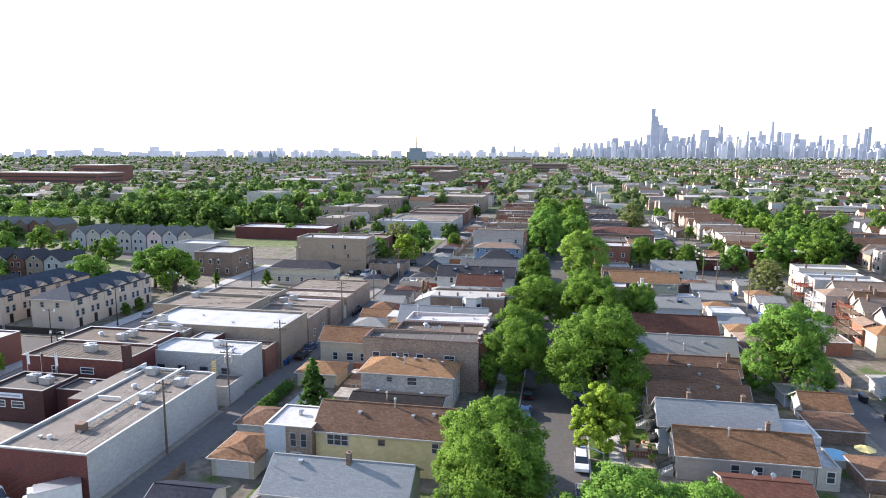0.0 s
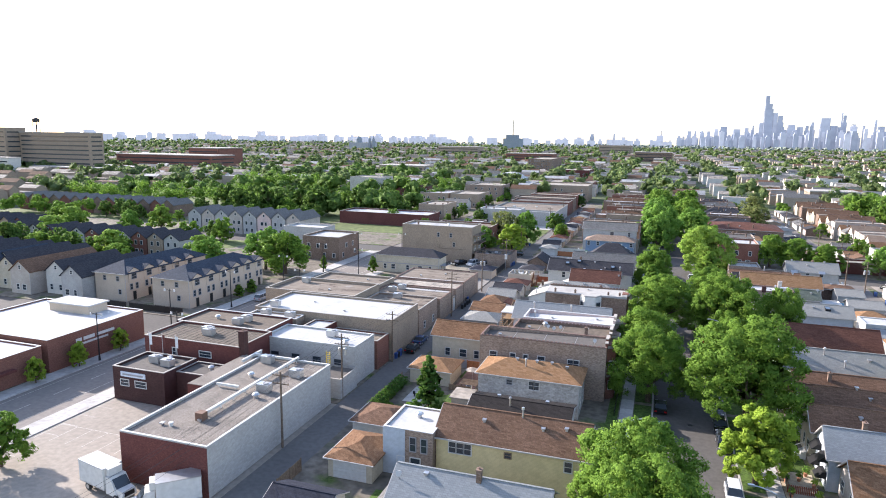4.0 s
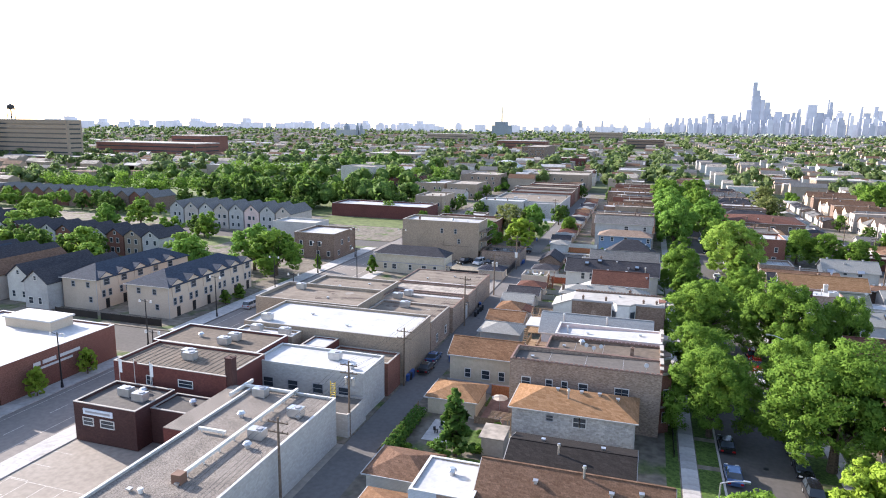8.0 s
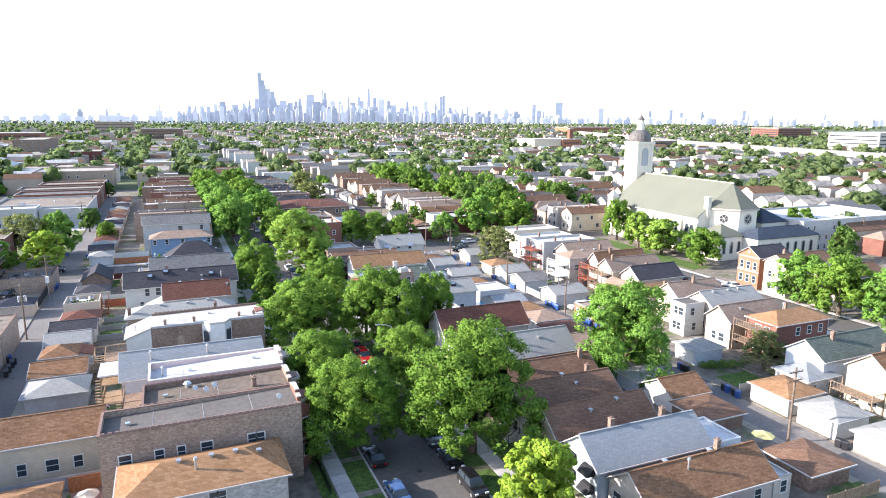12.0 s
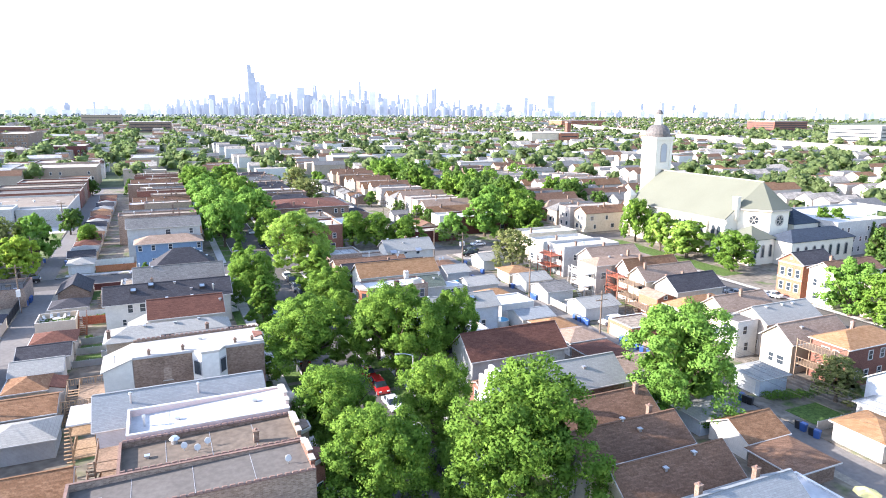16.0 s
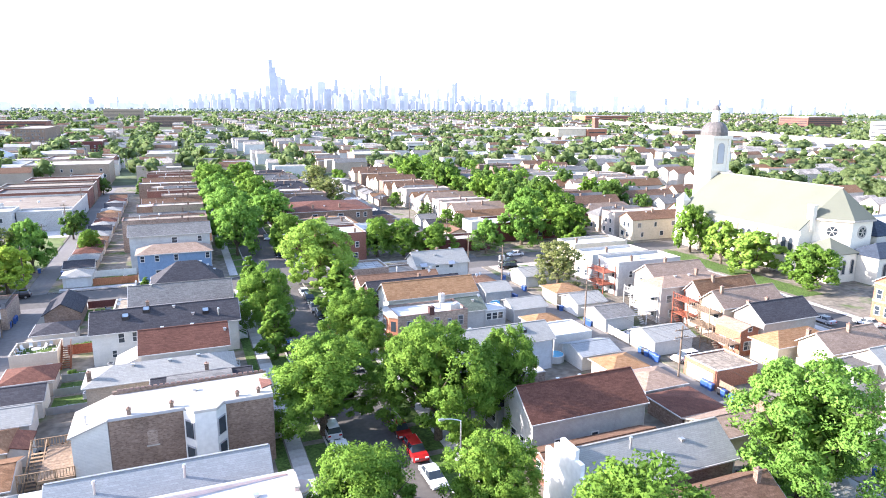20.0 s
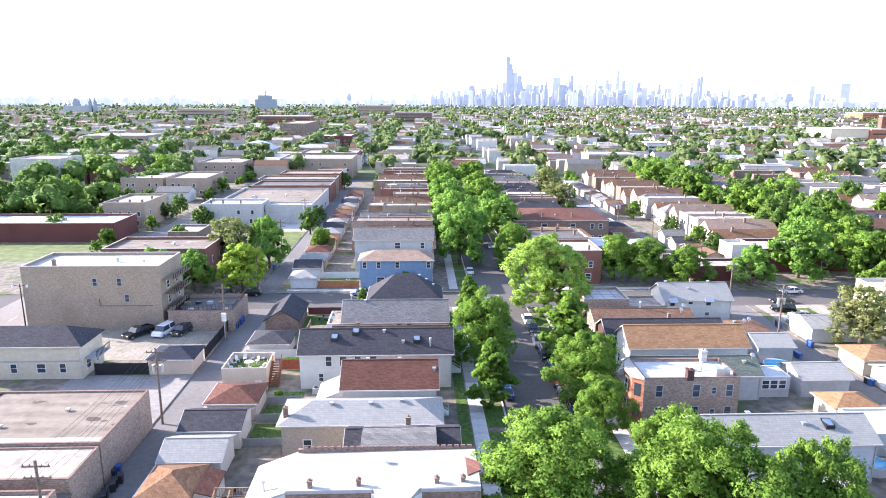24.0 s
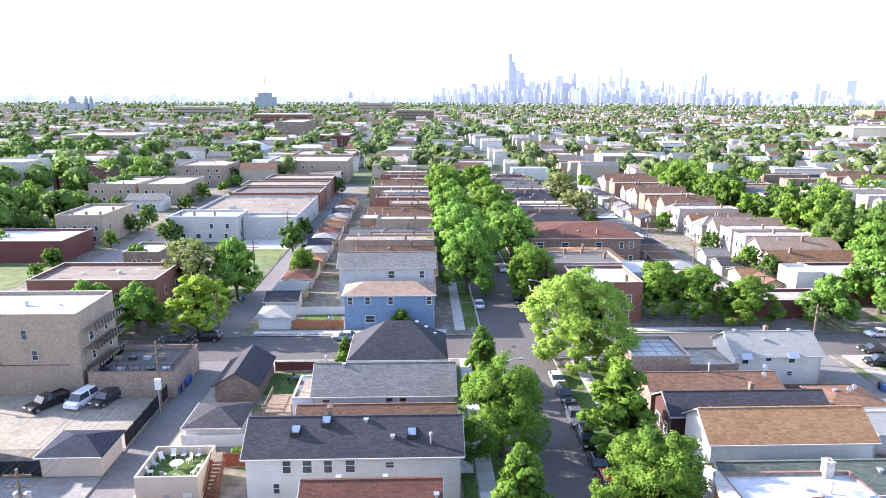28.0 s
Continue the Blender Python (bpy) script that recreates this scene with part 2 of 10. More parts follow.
ALLEY = surface("alley_asphalt", (0.158, 0.148, 0.138), 0.92, 0.12, (0.09, 0.8), 1.5, bump=0.3)
CONCRETE = surface("concrete", (0.44, 0.42, 0.39), 0.9, 0.15, (0.3, 0.75), 1.5, bump=0.2)
LOT = surface("lot_asphalt", (0.30, 0.262, 0.218), 0.92, 0.14, (0.09, 0.84), 1.4, bump=0.3)
AVENUE = surface("avenue_asphalt", (0.215, 0.192, 0.17), 0.92, 0.12, (0.06, 0.84), 1.5, bump=0.3)
STRIPE = surface("worn_road_paint", (0.50, 0.46, 0.40), 0.85, 0.3, (0.9, 0.6), 3.0, bump=0.0)
GRASS = surface("grass", (0.07, 0.115, 0.025), 0.95, 0.45, (0.15, 1.3), 3.0, bump=0.8)
PARK = surface("park_grass", (0.125, 0.155, 0.055), 0.95, 0.3, (0.03, 0.8), 0.4, bump=0.4)
YARD = surface("yard_ground", (0.19, 0.165, 0.13), 0.95, 0.35, (0.12, 0.7), 0.8, bump=0.6)
def patch_felt(m):
    """Sheets of old roofing felt: pale and brown strips, bare blotches and pale repairs."""
    nt = m.node_tree
    bsdf = nt.nodes["Principled BSDF"]
    old = bsdf.inputs["Base Color"].links[0].from_socket
    tc = nt.nodes.new("ShaderNodeTexCoord")
    mp = nt.nodes.new("ShaderNodeMapping")
    mp.inputs["Scale"].default_value = (0.07, 0.75, 1.0)
    nt.links.new(tc.outputs["Object"], mp.inputs["Vector"])
    strips = noise_fac(nt, mp.outputs[0], 1.0, 4.0, 0.4, 0.6)
    fine = noise_fac(nt, tc.outputs["Object"], 1.6, 5.0, 0.35, 0.65)
    tone = math_node(nt, 'ADD', math_node(nt, 'MULTIPLY', strips, 0.65), math_node(nt, 'MULTIPLY', fine, 0.35))
    c = mix_col(nt, tone, (0.13, 0.102, 0.078), (0.225, 0.188, 0.146))
    c = mix_col(nt, 0.35, c, old)
    mp2 = nt.nodes.new("ShaderNodeMapping")
    mp2.inputs["Scale"].default_value = (0.22, 0.42, 1.0)
    mp2.inputs["Location"].default_value = (7.3, 2.1, 0.0)
    nt.links.new(tc.outputs["Object"], mp2.inputs["Vector"])
    c = mix_col(nt, noise_fac(nt, mp2.outputs[0], 1.0, 5.0, 0.63, 0.655), c, (0.075, 0.055, 0.045))
    mp3 = nt.nodes.new("ShaderNodeMapping")
    mp3.inputs["Location"].default_value = (31.0, 5.0, 0.0)
    nt.links.new(tc.outputs["Object"], mp3.inputs["Vector"])
    c = mix_col(nt, noise_fac(nt, mp3.outputs[0], 0.3, 5.0, 0.66, 0.72), c, (0.31, 0.30, 0.285))
    nt.links.new(c, bsdf.inputs["Base Color"])
patch_felt(FL["stained"])
def grow_grass(m):
    """Thin grass in patches over bare earth."""
    nt = m.node_tree
    bsdf = nt.nodes["Principled BSDF"]
    old = bsdf.inputs["Base Color"].links[0].from_socket
    tc = nt.nodes.new("ShaderNodeTexCoord")
    blades = mix_col(nt, noise_fac(nt, tc.outputs["Object"], 2.5, 4.0), (0.045, 0.075, 0.018), (0.095, 0.135, 0.035))
    nt.links.new(mix_col(nt, noise_fac(nt, tc.outputs["Object"], 0.16, 4.0, 0.53, 0.66), old, blades), bsdf.inputs["Base Color"])
grow_grass(YARD)
FARLAND = surface("far_land", (0.10, 0.125, 0.06), 0.95, 0.6, (0.006, 0.6), 0.05, bump=0.0)
WOOD = surface("weathered_wood", (0.225, 0.16, 0.108), 0.8, 0.3, (0.6, 0.7), 4.0, bump=0.3)
POLEWOOD = surface("pole_wood", (0.16, 0.12, 0.09), 0.85, 0.3, (0.6, 0.7), 5.0, bump=0.3)
BARK = surface("bark", (0.11, 0.085, 0.06), 0.95, 0.4, (0.6, 0.7), 5.0, bump=0.8)
TRIM = plain("white_trim", (0.57, 0.56, 0.53), 0.5)
EAVETRIM = plain("dull_eave_trim", (0.40, 0.385, 0.36), 0.55)
DISHGREY = plain("dish_grey", (0.42, 0.42, 0.41), 0.5)
GREYTRIM = plain("grey_trim", (0.30, 0.30, 0.31), 0.5)
STONECAP = surface("coping", (0.38, 0.35, 0.31), 0.85, 0.15, (0.5, 0.75), 3.0, bump=0.15)
CLAYCAP = surface("clay_coping", (0.195, 0.125, 0.10), 0.8, 0.2, (0.5, 0.75), 3.0, bump=0.15)
DARKMETAL = plain("dark_metal", (0.03, 0.03, 0.033), 0.45, 0.6)
STEEL = plain("galvanised_steel", (0.50, 0.51, 0.52), 0.4, 0.8)
GLASS = plain("window_glass", (0.035, 0.045, 0.055), 0.08)
RUBBER = plain("rubber", (0.02, 0.02, 0.02), 0.8)
BLUEPLASTIC = plain("blue_plastic", (0.03, 0.08, 0.25), 0.45)
BLACKPLASTIC = plain("black_plastic", (0.02, 0.02, 0.022), 0.45)
WATER = plain("pool_water", (0.10, 0.38, 0.55), 0.05)
DOME = surface("dome_copper", (0.115, 0.105, 0.10), 0.6, 0.2, (0.3, 0.75), 2.0, bump=0.1)
CHURCHROOF = surface("church_slate", (0.125, 0.13, 0.10), 0.9, 0.07, (0.1, 0.9), 5.0, bump=0.15)
# Pale stone of the tower openings; on the far church it mimics haze.
PALESTONE = surface("pale_and_hazed_stone", (0.33, 0.34, 0.35), 0.9, 0.1, (0.05, 0.9), 0.2, bump=0.0)
WIRE = plain("wire", (0.02, 0.02, 0.02), 0.6)
LEAF = {
    "green": leaf_material("leaves_green", (0.08, 0.17, 0.024), (0.235, 0.365, 0.056)),
    "lime": leaf_material("leaves_lime", (0.25, 0.37, 0.035), (0.37, 0.50, 0.075)),
    "pale": leaf_material("leaves_pale", (0.19, 0.32, 0.05), (0.33, 0.46, 0.085)),
    "bright": leaf_material("leaves_bright", (0.12, 0.25, 0.04), (0.23, 0.39, 0.075)),
    "olive": leaf_material("leaves_olive", (0.16, 0.185, 0.06), (0.26, 0.26, 0.11)),
    "dark": leaf_material("leaves_dark", (0.06, 0.14, 0.028), (0.125, 0.23, 0.05)),
    "mid": leaf_material("leaves_street", (0.095, 0.18, 0.042), (0.21, 0.315, 0.078), 0.5, True),
    # Far leaves paled and dulled in colour to stand in for distance haze.
    "far": leaf_material("leaves_far_hazed", (0.155, 0.21, 0.085), (0.275, 0.335, 0.145), 0.58, True),
}


# ---- building blocks ----
class Geo:
    """Vertices and faces of one mesh, in world metres."""

    def __init__(self):
        self.v, self.f = [], []

    def poly(self, pts):
        n = len(self.v)
        self.v += [tuple(p) for p in pts]
        self.f.append(tuple(range(n, n + len(pts))))
        return self

    def solid(self, base, top):
        """A prism between two rings of the same length (counted anticlockwise from above)."""
        n, k = len(self.v), len(base)
        self.v += [tuple(p) for p in base] + [tuple(p) for p in top]
        self.f.append(tuple(range(n + k - 1, n - 1, -1)))
        self.f.append(tuple(range(n + k, n + 2 * k)))
        for i in range(k):
            j = (i + 1) % k
            self.f.append((n + i, n + j, n + k + j, n + k + i))
        return self

    def box(self, x0, x1, y0, y1, z0, z1):
        ring = ((x0, y0), (x1, y0), (x1, y1), (x0, y1))
        return self.solid([(*p, z0) for p in ring], [(*p, z1) for p in ring])

    def cyl(self, x, y, z0, z1, r0, r1=None, n=10):
        r1 = r0 if r1 is None else r1
        ring = [(math.cos(2 * math.pi * i / n), math.sin(2 * math.pi * i / n)) for i in range(n)]
        return self.solid([(x + r0 * a, y + r0 * b, z0) for a, b in ring], [(x + r1 * a, y + r1 * b, z1) for a, b in ring])

    def beam(self, p, q, w, w1=None, n=4):
        """A bar from p to q, w thick, tapering to w1."""
        p, q = Vector(p), Vector(q)
        w1 = w if w1 is None else w1
        d = (q - p).normalized()
        u = d.cross(Vector((0, 0, 1)) if abs(d.z) < 0.9 else Vector((1, 0, 0))).normalized()
        v = d.cross(u)
        a = [2 * math.pi * (i + 0.5) / n for i in range(n)]
        rg = lambda c, r: [c + (u * math.cos(t) - v * math.sin(t)) * r * 0.7 for t in a]
        return self.solid(rg(q, w1), rg(p, w))


def swept(points, r, n=3):
    """One tube along the points."""
    g = Geo()
    for k, p in enumerate(points):
        a, b = Vector(points[max(0, k - 1)]), Vector(points[min(len(points) - 1, k + 1)])
        d = (b - a).normalized()
        u = d.cross(Vector((0, 0, 1)) if abs(d.z) < 0.9 else Vector((1, 0, 0))).normalized()
        v = d.cross(u)
        g.v += [tuple(Vector(p) + (u * math.cos(6.283 * i / n) + v * math.sin(6.283 * i / n)) * r) for i in range(n)]
        if k:
            o = (k - 1) * n
            g.f += [(o + i, o + (i + 1) % n, o + n + (i + 1) % n, o + n + i) for i in range(n)]
    return g


def root_of(ob):
    while ob.parent:
        ob = ob.parent
    return ob


def mesh_of(name, geo, material, shift=(0, 0, 0)):
    me = bpy.data.meshes.new(name)
    sx, sy, sz = shift
    me.from_pydata([(x - sx, y - sy, z - sz) for x, y, z in geo.v], [], geo.f)
    me.materials.append(material)
    me.update()
    return me


def part(name, geo, material, parent, label=""):
    ob = new(name, mesh_of(name, geo, material, root_of(parent).location))
    ob.parent = parent
    if label:
        ob["label"] = label
    return ob


def shared(name, me, parent, at, turn=0.0, label=""):
    """A part that uses a mesh made once, at a place in the world."""
    ob = new(name, me)
    ob.parent = parent
    o = root_of(parent).location if parent else Vector((0, 0, 0))
    if parent is not None and parent is not root_of(parent):
        o = o + parent.location
    ob.location = Vector(at) - o
    ob.rotation_euler = (0, 0, radians(turn))
    if label:
        ob["label"] = label
    return ob


def thing(name, at, label, category, group="", kind=""):
    ob = new(name)
    ob.empty_display_size = 0.5
    ob.location = at
    return tagged(ob, label, category, group, kind)


def setting(name, geo, material, label, category=""):
    return tagged(new(name, mesh_of(name, geo, material)), label, category, kind="structure")


WIN = {}


def window_meshes(w, h, frame_mat):
    """A frame and a pane for a wall that faces -y, with the origin at its middle, on the wall."""
    key = (round(w, 1), round(h, 1), frame_mat.name)
    if key not in WIN:
        t = 0.11
        fr = Geo()
        fr.box(-w / 2 - t, -w / 2, -0.07, 0.02, -h / 2 - t, h / 2 + t).box(w / 2, w / 2 + t, -0.07, 0.02, -h / 2 - t, h / 2 + t)
        fr.box(-w / 2, w / 2, -0.07, 0.02, h / 2, h / 2 + t).box(-w / 2, w / 2, -0.10, 0.02, -h / 2 - t, -h / 2)
        fr.box(-w / 2, w / 2, -0.045, 0.0, -0.03, 0.03)
        pa = Geo().box(-w / 2, w / 2, -0.02, 0.03, -h / 2, h / 2)
        WIN[key] = (mesh_of("window", fr, frame_mat), mesh_of("pane", pa, GLASS))
    return WIN[key]


TURN_OF = {"s": 0, "e": 90, "n": 180, "w": -90}


FARWIN = {}


def far_window(parent, x, y, z, side, w, h, mat):
    """A window seen from far: frame and pane in one mesh."""
    key = (round(w, 1), round(h, 1), mat.name)
    if key not in FARWIN:
        g = Geo().box(-w / 2 - 0.12, w / 2 + 0.12, -0.05, 0.02, -h / 2 - 0.12, h / 2 + 0.12).box(-w / 2, w / 2, -0.08, -0.045, -h / 2, h / 2)
        me = mesh_of("window", g, mat)
        me.materials.append(GLASS)
        for p in me.polygons[6:]:
            p.material_index = 1
        FARWIN[key] = me
    return shared("window", FARWIN[key], parent, (x, y, z), TURN_OF[side])


def window(parent, x, y, z, side="s", w=0.9, h=1.4, mat=None):
    if root_of(parent).get("far"):
        return far_window(parent, x, y, z, side, w, h, mat or TRIM)
    fr, pa = window_meshes(w, h, mat or TRIM)
    o = shared("window", fr, parent, (x, y, z), TURN_OF[side])
    p = new("pane", pa)
    p.parent = o
    return o


def chimney(parent, x, y, z0, z1, w=0.5, mat=None):
    c = part("chimney", Geo().box(x - w / 2, x + w / 2, y - w / 2, y + w / 2, z0, z1).box(x - w / 2 - 0.06, x + w / 2 + 0.06, y - w / 2 - 0.06, y + w / 2 + 0.06, z1, z1 + 0.12), mat or WA["brown"], parent)
    if root_of(parent).get("far"):
        return
    part("flue", Geo().cyl(x, y, z1 + 0.12, z1 + 0.32, 0.12, 0.11, 8), CLAYCAP, c)


SKYPANE = plain("skylight_pane", (0.12, 0.17, 0.23), 0.35)
def vent(parent, x, y, z, kind=0):
    if kind == 0:
        part("roof_vent", Geo().box(x - 0.14, x + 0.14, y - 0.14, y + 0.14, z - 0.25, z + 0.18).box(x - 0.24, x + 0.24, y - 0.24, y + 0.24, z + 0.18, z + 0.32), STEEL, parent)
    elif kind == 1:
        part("flue_pipe", Geo().cyl(x, y, z - 0.3, z + 1.0, 0.11, 0.11, 8).cyl(x, y, z + 1.0, z + 1.25, 0.2, 0.16, 8), STEEL, parent)
    elif kind == 2:
        k_ = part("skylight", Geo().box(x - 0.5, x + 0.5, y - 0.6, y - 0.5, z - 0.45, z + 0.14).box(x - 0.5, x + 0.5, y + 0.5, y + 0.6, z - 0.3, z + 0.44).box(x - 0.5, x - 0.42, y - 0.5, y + 0.5, z - 0.4, z + 0.26).box(x + 0.42, x + 0.5, y - 0.5, y + 0.5, z - 0.4, z + 0.26), DARKMETAL, parent, "raised dark metal skylight frame")
        part("pane", Geo().solid([(x - 0.42, y - 0.5, z + 0.08), (x + 0.42, y - 0.5, z + 0.08), (x + 0.42, y + 0.5, z + 0.38), (x - 0.42, y + 0.5, z + 0.38)], [(x - 0.42, y - 0.5, z + 0.12), (x + 0.42, y - 0.5, z + 0.12), (x + 0.42, y + 0.5, z + 0.42), (x - 0.42, y + 0.5, z + 0.42)]), SKYPANE, k_, "pale blue reflecting pane")
    elif kind == 3:
        g = Geo().cyl(x, y, z - 0.2, z + 0.5, 0.04, 0.04, 6)
        d = part("dish_mast", g, STEEL, parent)
        ring = [(math.cos(i * math.pi / 6), math.sin(i * math.pi / 6)) for i in range(12)]
        dish = Geo().solid([(x + 0.3 * a, y - 0.18 + 0.13 * b, z + 0.62 + 0.27 * b) for a, b in ring], [(x + 0.3 * a, y - 0.08 + 0.13 * b, z + 0.6 + 0.27 * b) for a, b in ring])
        part("dish", dish, DISHGREY, d)
    elif kind == 4:
        u = part("air_unit", Geo().box(x - 0.9, x + 0.9, y - 0.6, y + 0.6, z + 0.15, z + 1.15).box(x - 0.8, x + 0.8, y - 0.5, y + 0.5, z - 0.1, z + 0.15), STEEL, parent)
        part("fan_cowl", Geo().cyl(x + 0.3, y, z + 1.15, z + 1.3, 0.42, 0.4, 12), GREYTRIM, u)
    elif kind == 5:
        part("mushroom_fan", Geo().cyl(x, y, z - 0.1, z + 0.5, 0.3, 0.3, 10).cyl(x, y, z + 0.5, z + 0.75, 0.5, 0.3, 10), STEEL, parent)


def gable_roof(x0, x1, y0, y1, ze, zr, axis="x", over=0.35, t=0.16):
    """Two sloping slabs over a rectangle, ridge along the axis."""
    g = Geo()
    if axis == "x":
        ym = (y0 + y1) / 2
        k = (zr - ze) / (ym - y0)
        for s, ya in ((-1, y0 - over), (1, y1 + over)):
            zo = ze - over * k
            ring = [(x0 - over, ya), (x1 + over, ya), (x1 + over, ym), (x0 - over, ym)]
            zs = (zo, zo, zr, zr)
            if s > 0:
                ring, zs = ring[::-1], zs[::-1]
            g.solid([(*p, z) for p, z in zip(ring, zs)], [(*p, z + t) for p, z in zip(ring, zs)])
    else:
        xm = (x0 + x1) / 2
        k = (zr - ze) / (xm - x0)
        for s, xa in ((-1, x0 - over), (1, x1 + over)):
            zo = ze - over * k
            ring = [(xa, y0 - over), (xm, y0 - over), (xm, y1 + over), (xa, y1 + over)]
            zs = (zo, zr, zr, zo)
            if s > 0:
                ring, zs = ring[::-1], zs[::-1]
            g.solid([(*p, z) for p, z in zip(ring, zs)], [(*p, z + t) for p, z in zip(ring, zs)])
    return g


def gable_body(x0, x1, y0, y1, z0, ze, zr, axis="x"):
    g = Geo()
    if axis == "x":
        ym = (y0 + y1) / 2
        a = [(x0, y0, z0), (x0, y0, ze), (x0, ym, zr), (x0, y1, ze), (x0, y1, z0)]
        b = [(x1, *p[1:]) for p in a]
        g.solid(a[::-1], b[::-1])
    else:
        xm = (x0 + x1) / 2
        a = [(x0, y0, z0), (x0, y0, ze), (xm, y0, zr), (x1, y0, ze), (x1, y0, z0)]
        b = [(p[0], y1, p[2]) for p in a]
        g.solid(b[::-1], a[::-1])
    return g


def hip_roof(x0, x1, y0, y1, ze, zr, over=0.4, west=1.0, east=1.0):
    """A hipped roof, ridge along the longer side; west or east 0 makes that end a gable."""
    x0, x1, y0, y1 = x0 - over, x1 + over, y0 - over, y1 + over
    g = Geo()
    if x1 - x0 >= y1 - y0:
        h = (y1 - y0) / 2
        ym = (y0 + y1) / 2
        a, b = (x0 + h * west, ym, zr), (x1 - h * east, ym, zr)
    else:
        h = (x1 - x0) / 2
        xm = (x0 + x1) / 2
        a, b = (xm, y0 + h * west, zr), (xm, y1 - h * east, zr)
    c = [(x0, y0, ze), (x1, y0, ze), (x1, y1, ze), (x0, y1, ze)]
    g.solid([(p[0], p[1], p[2] - 0.16) for p in c], c)
    if x1 - x0 >= y1 - y0:
        g.poly([c[0], c[1], b, a]).poly([c[1], c[2], b]).poly([c[2], c[3], a, b]).poly([c[3], c[0], a])
    else:
        g.poly([c[0], c[1], a]).poly([c[1], c[2], b, a]).poly([c[2], c[3], b]).poly([c[3], c[0], a, b])
    return g


BASE = 0.15


def auto_windows(parent, side, fixed, a0, a1, zs, n, rng, frame_mat=None, w=0.85, h=1.35):
    for z in zs:
        for i in range(n):
            if n > 2 and rng.random() < 0.18:
                continue
            a = a0 + (a1 - a0) * (i + 0.5 + rng.uniform(-0.22, 0.22)) / n
            ww = w * rng.choice((1, 1, 1, 1.4))
            x, y = (a, fixed) if side in "sn" else (fixed, a)
            window(parent, x, y, z, side, ww, h, frame_mat)


def house(name, x0, x1, y0, y1, ze, zr, roof, wall, roof_mat, label, wins="swe", seed=0, axis="x", extras=(), front=None,
          frame_mat=None, group="houses of the block", category="house", nside=4, trim=EAVETRIM, parapet=0.55, cap=None, rear_drop=0.0, base=BASE, far=False):
    """A house: walls, roof, trim, windows and what stands on its roof. Roof: gable, hip or flat."""
    rng = random.Random(seed + int(x0 * 7 + y0 * 13))
    base = 0.0 if y1 > 424 else base
    if far and category == "house" and (y0 > 330 or x1 < -215 or x0 > 135):
        wins = ""
    t = thing(name, ((x0 + x1) / 2, (y0 + y1) / 2, base), label, category, group)
    if far:
        t["far"] = 1
    if roof == "gable":
        body = part("wall", gable_body(x0, x1, y0, y1, base, ze, zr, axis), wall, t)
        part("roof", gable_roof(x0, x1, y0, y1, ze, zr, axis), roof_mat, t)
        if axis == "x" and not far:
            k = (zr - ze) / ((y1 - y0) / 2)
            part("gutter", Geo().box(x0 - 0.36, x1 + 0.36, y0 - 0.48, y0 - 0.36, ze - 0.36 * k - 0.02, ze - 0.36 * k + 0.13), trim, t)
            for xe in (x0 - 0.37, x1 + 0.35):
                ym = (y0 + y1) / 2
                g = Geo()
                for ya in (y0 - 0.35, y1 + 0.35):
                    g.beam((xe, ya, ze - 0.35 * k + 0.06), (xe, ym, zr + 0.06), 0.12)
                part("bargeboard", g, trim, t)
            part("ridge_cap", Geo().box(x0 - 0.3, x1 + 0.3, (y0 + y1) / 2 - 0.12, (y0 + y1) / 2 + 0.12, zr + 0.1, zr + 0.2), roof_mat, t)
    elif roof == "hip":
        body = part("wall", Geo().box(x0, x1, y0, y1, base, ze - 0.16), wall, t)
        part("roof", hip_roof(x0, x1, y0, y1, ze, zr), roof_mat, t)
        o = 0.42
        if not far:
            part("gutter", Geo().box(x0 - o, x1 + o, y0 - o - 0.1, y0 - o, ze - 0.15, ze - 0.01).box(x0 - o - 0.1, x0 - o, y0 - o, y1 + o, ze - 0.15, ze - 0.01), trim, t)
    else:
        low = ze - rear_drop - 0.06
        g = Geo().box(x0, x1, y0, y1, base, low)
        w = 0.22
        body = part("wall", g, wall, t)
        deck = Geo()
        zr2 = ze - rear_drop
        deck.solid([(x0 + w, y0 + w, low), (x1 - w, y0 + w, low), (x1 - w, y1 - w, low), (x0 + w, y1 - w, low)],
                   [(x0 + w, y0 + w, zr2), (x1 - w, y0 + w, ze), (x1 - w, y1 - w, ze), (x0 + w, y1 - w, zr2)])
        part("roof", deck, roof_mat, t)
        p = ze + parapet
        part("parapet", Geo().box(x0, x1, y0, y0 + w, low, p).box(x0, x1, y1 - w, y1, low, p).box(x0, x0 + w, y0 + w, y1 - w, low, p).box(x1 - w, x1, y0 + w, y1 - w, low, p), wall, t)
        q = 0.025
        part("coping", Geo().box(x0 - q, x1 + q, y0 - q, y0 + w + q, p, p + 0.09).box(x0 - q, x1 + q, y1 - w - q, y1 + q, p, p + 0.09).box(x0 - q, x0 + w + q, y0 + w + q, y1 - w - q, p, p + 0.09).box(x1 - w - q, x1 + q, y0 + w + q, y1 - w - q, p, p + 0.09), cap or STONECAP, t)
    if not far and category == "house" and roof != "flat":
        part("downspout", Geo().box(x1 - 0.12, x1 - 0.02, y0 - 0.12, y0 - 0.02, base, ze - 0.3), trim, t)
    storeys = [base + 1.75 + 2.9 * i for i in range(max(1, int((ze - 0.3) // 2.9)))]
    if "s" in wins:
        auto_windows(t, "s", y0, x0 + 0.8, x1 - 0.8, storeys, nside, rng, frame_mat)
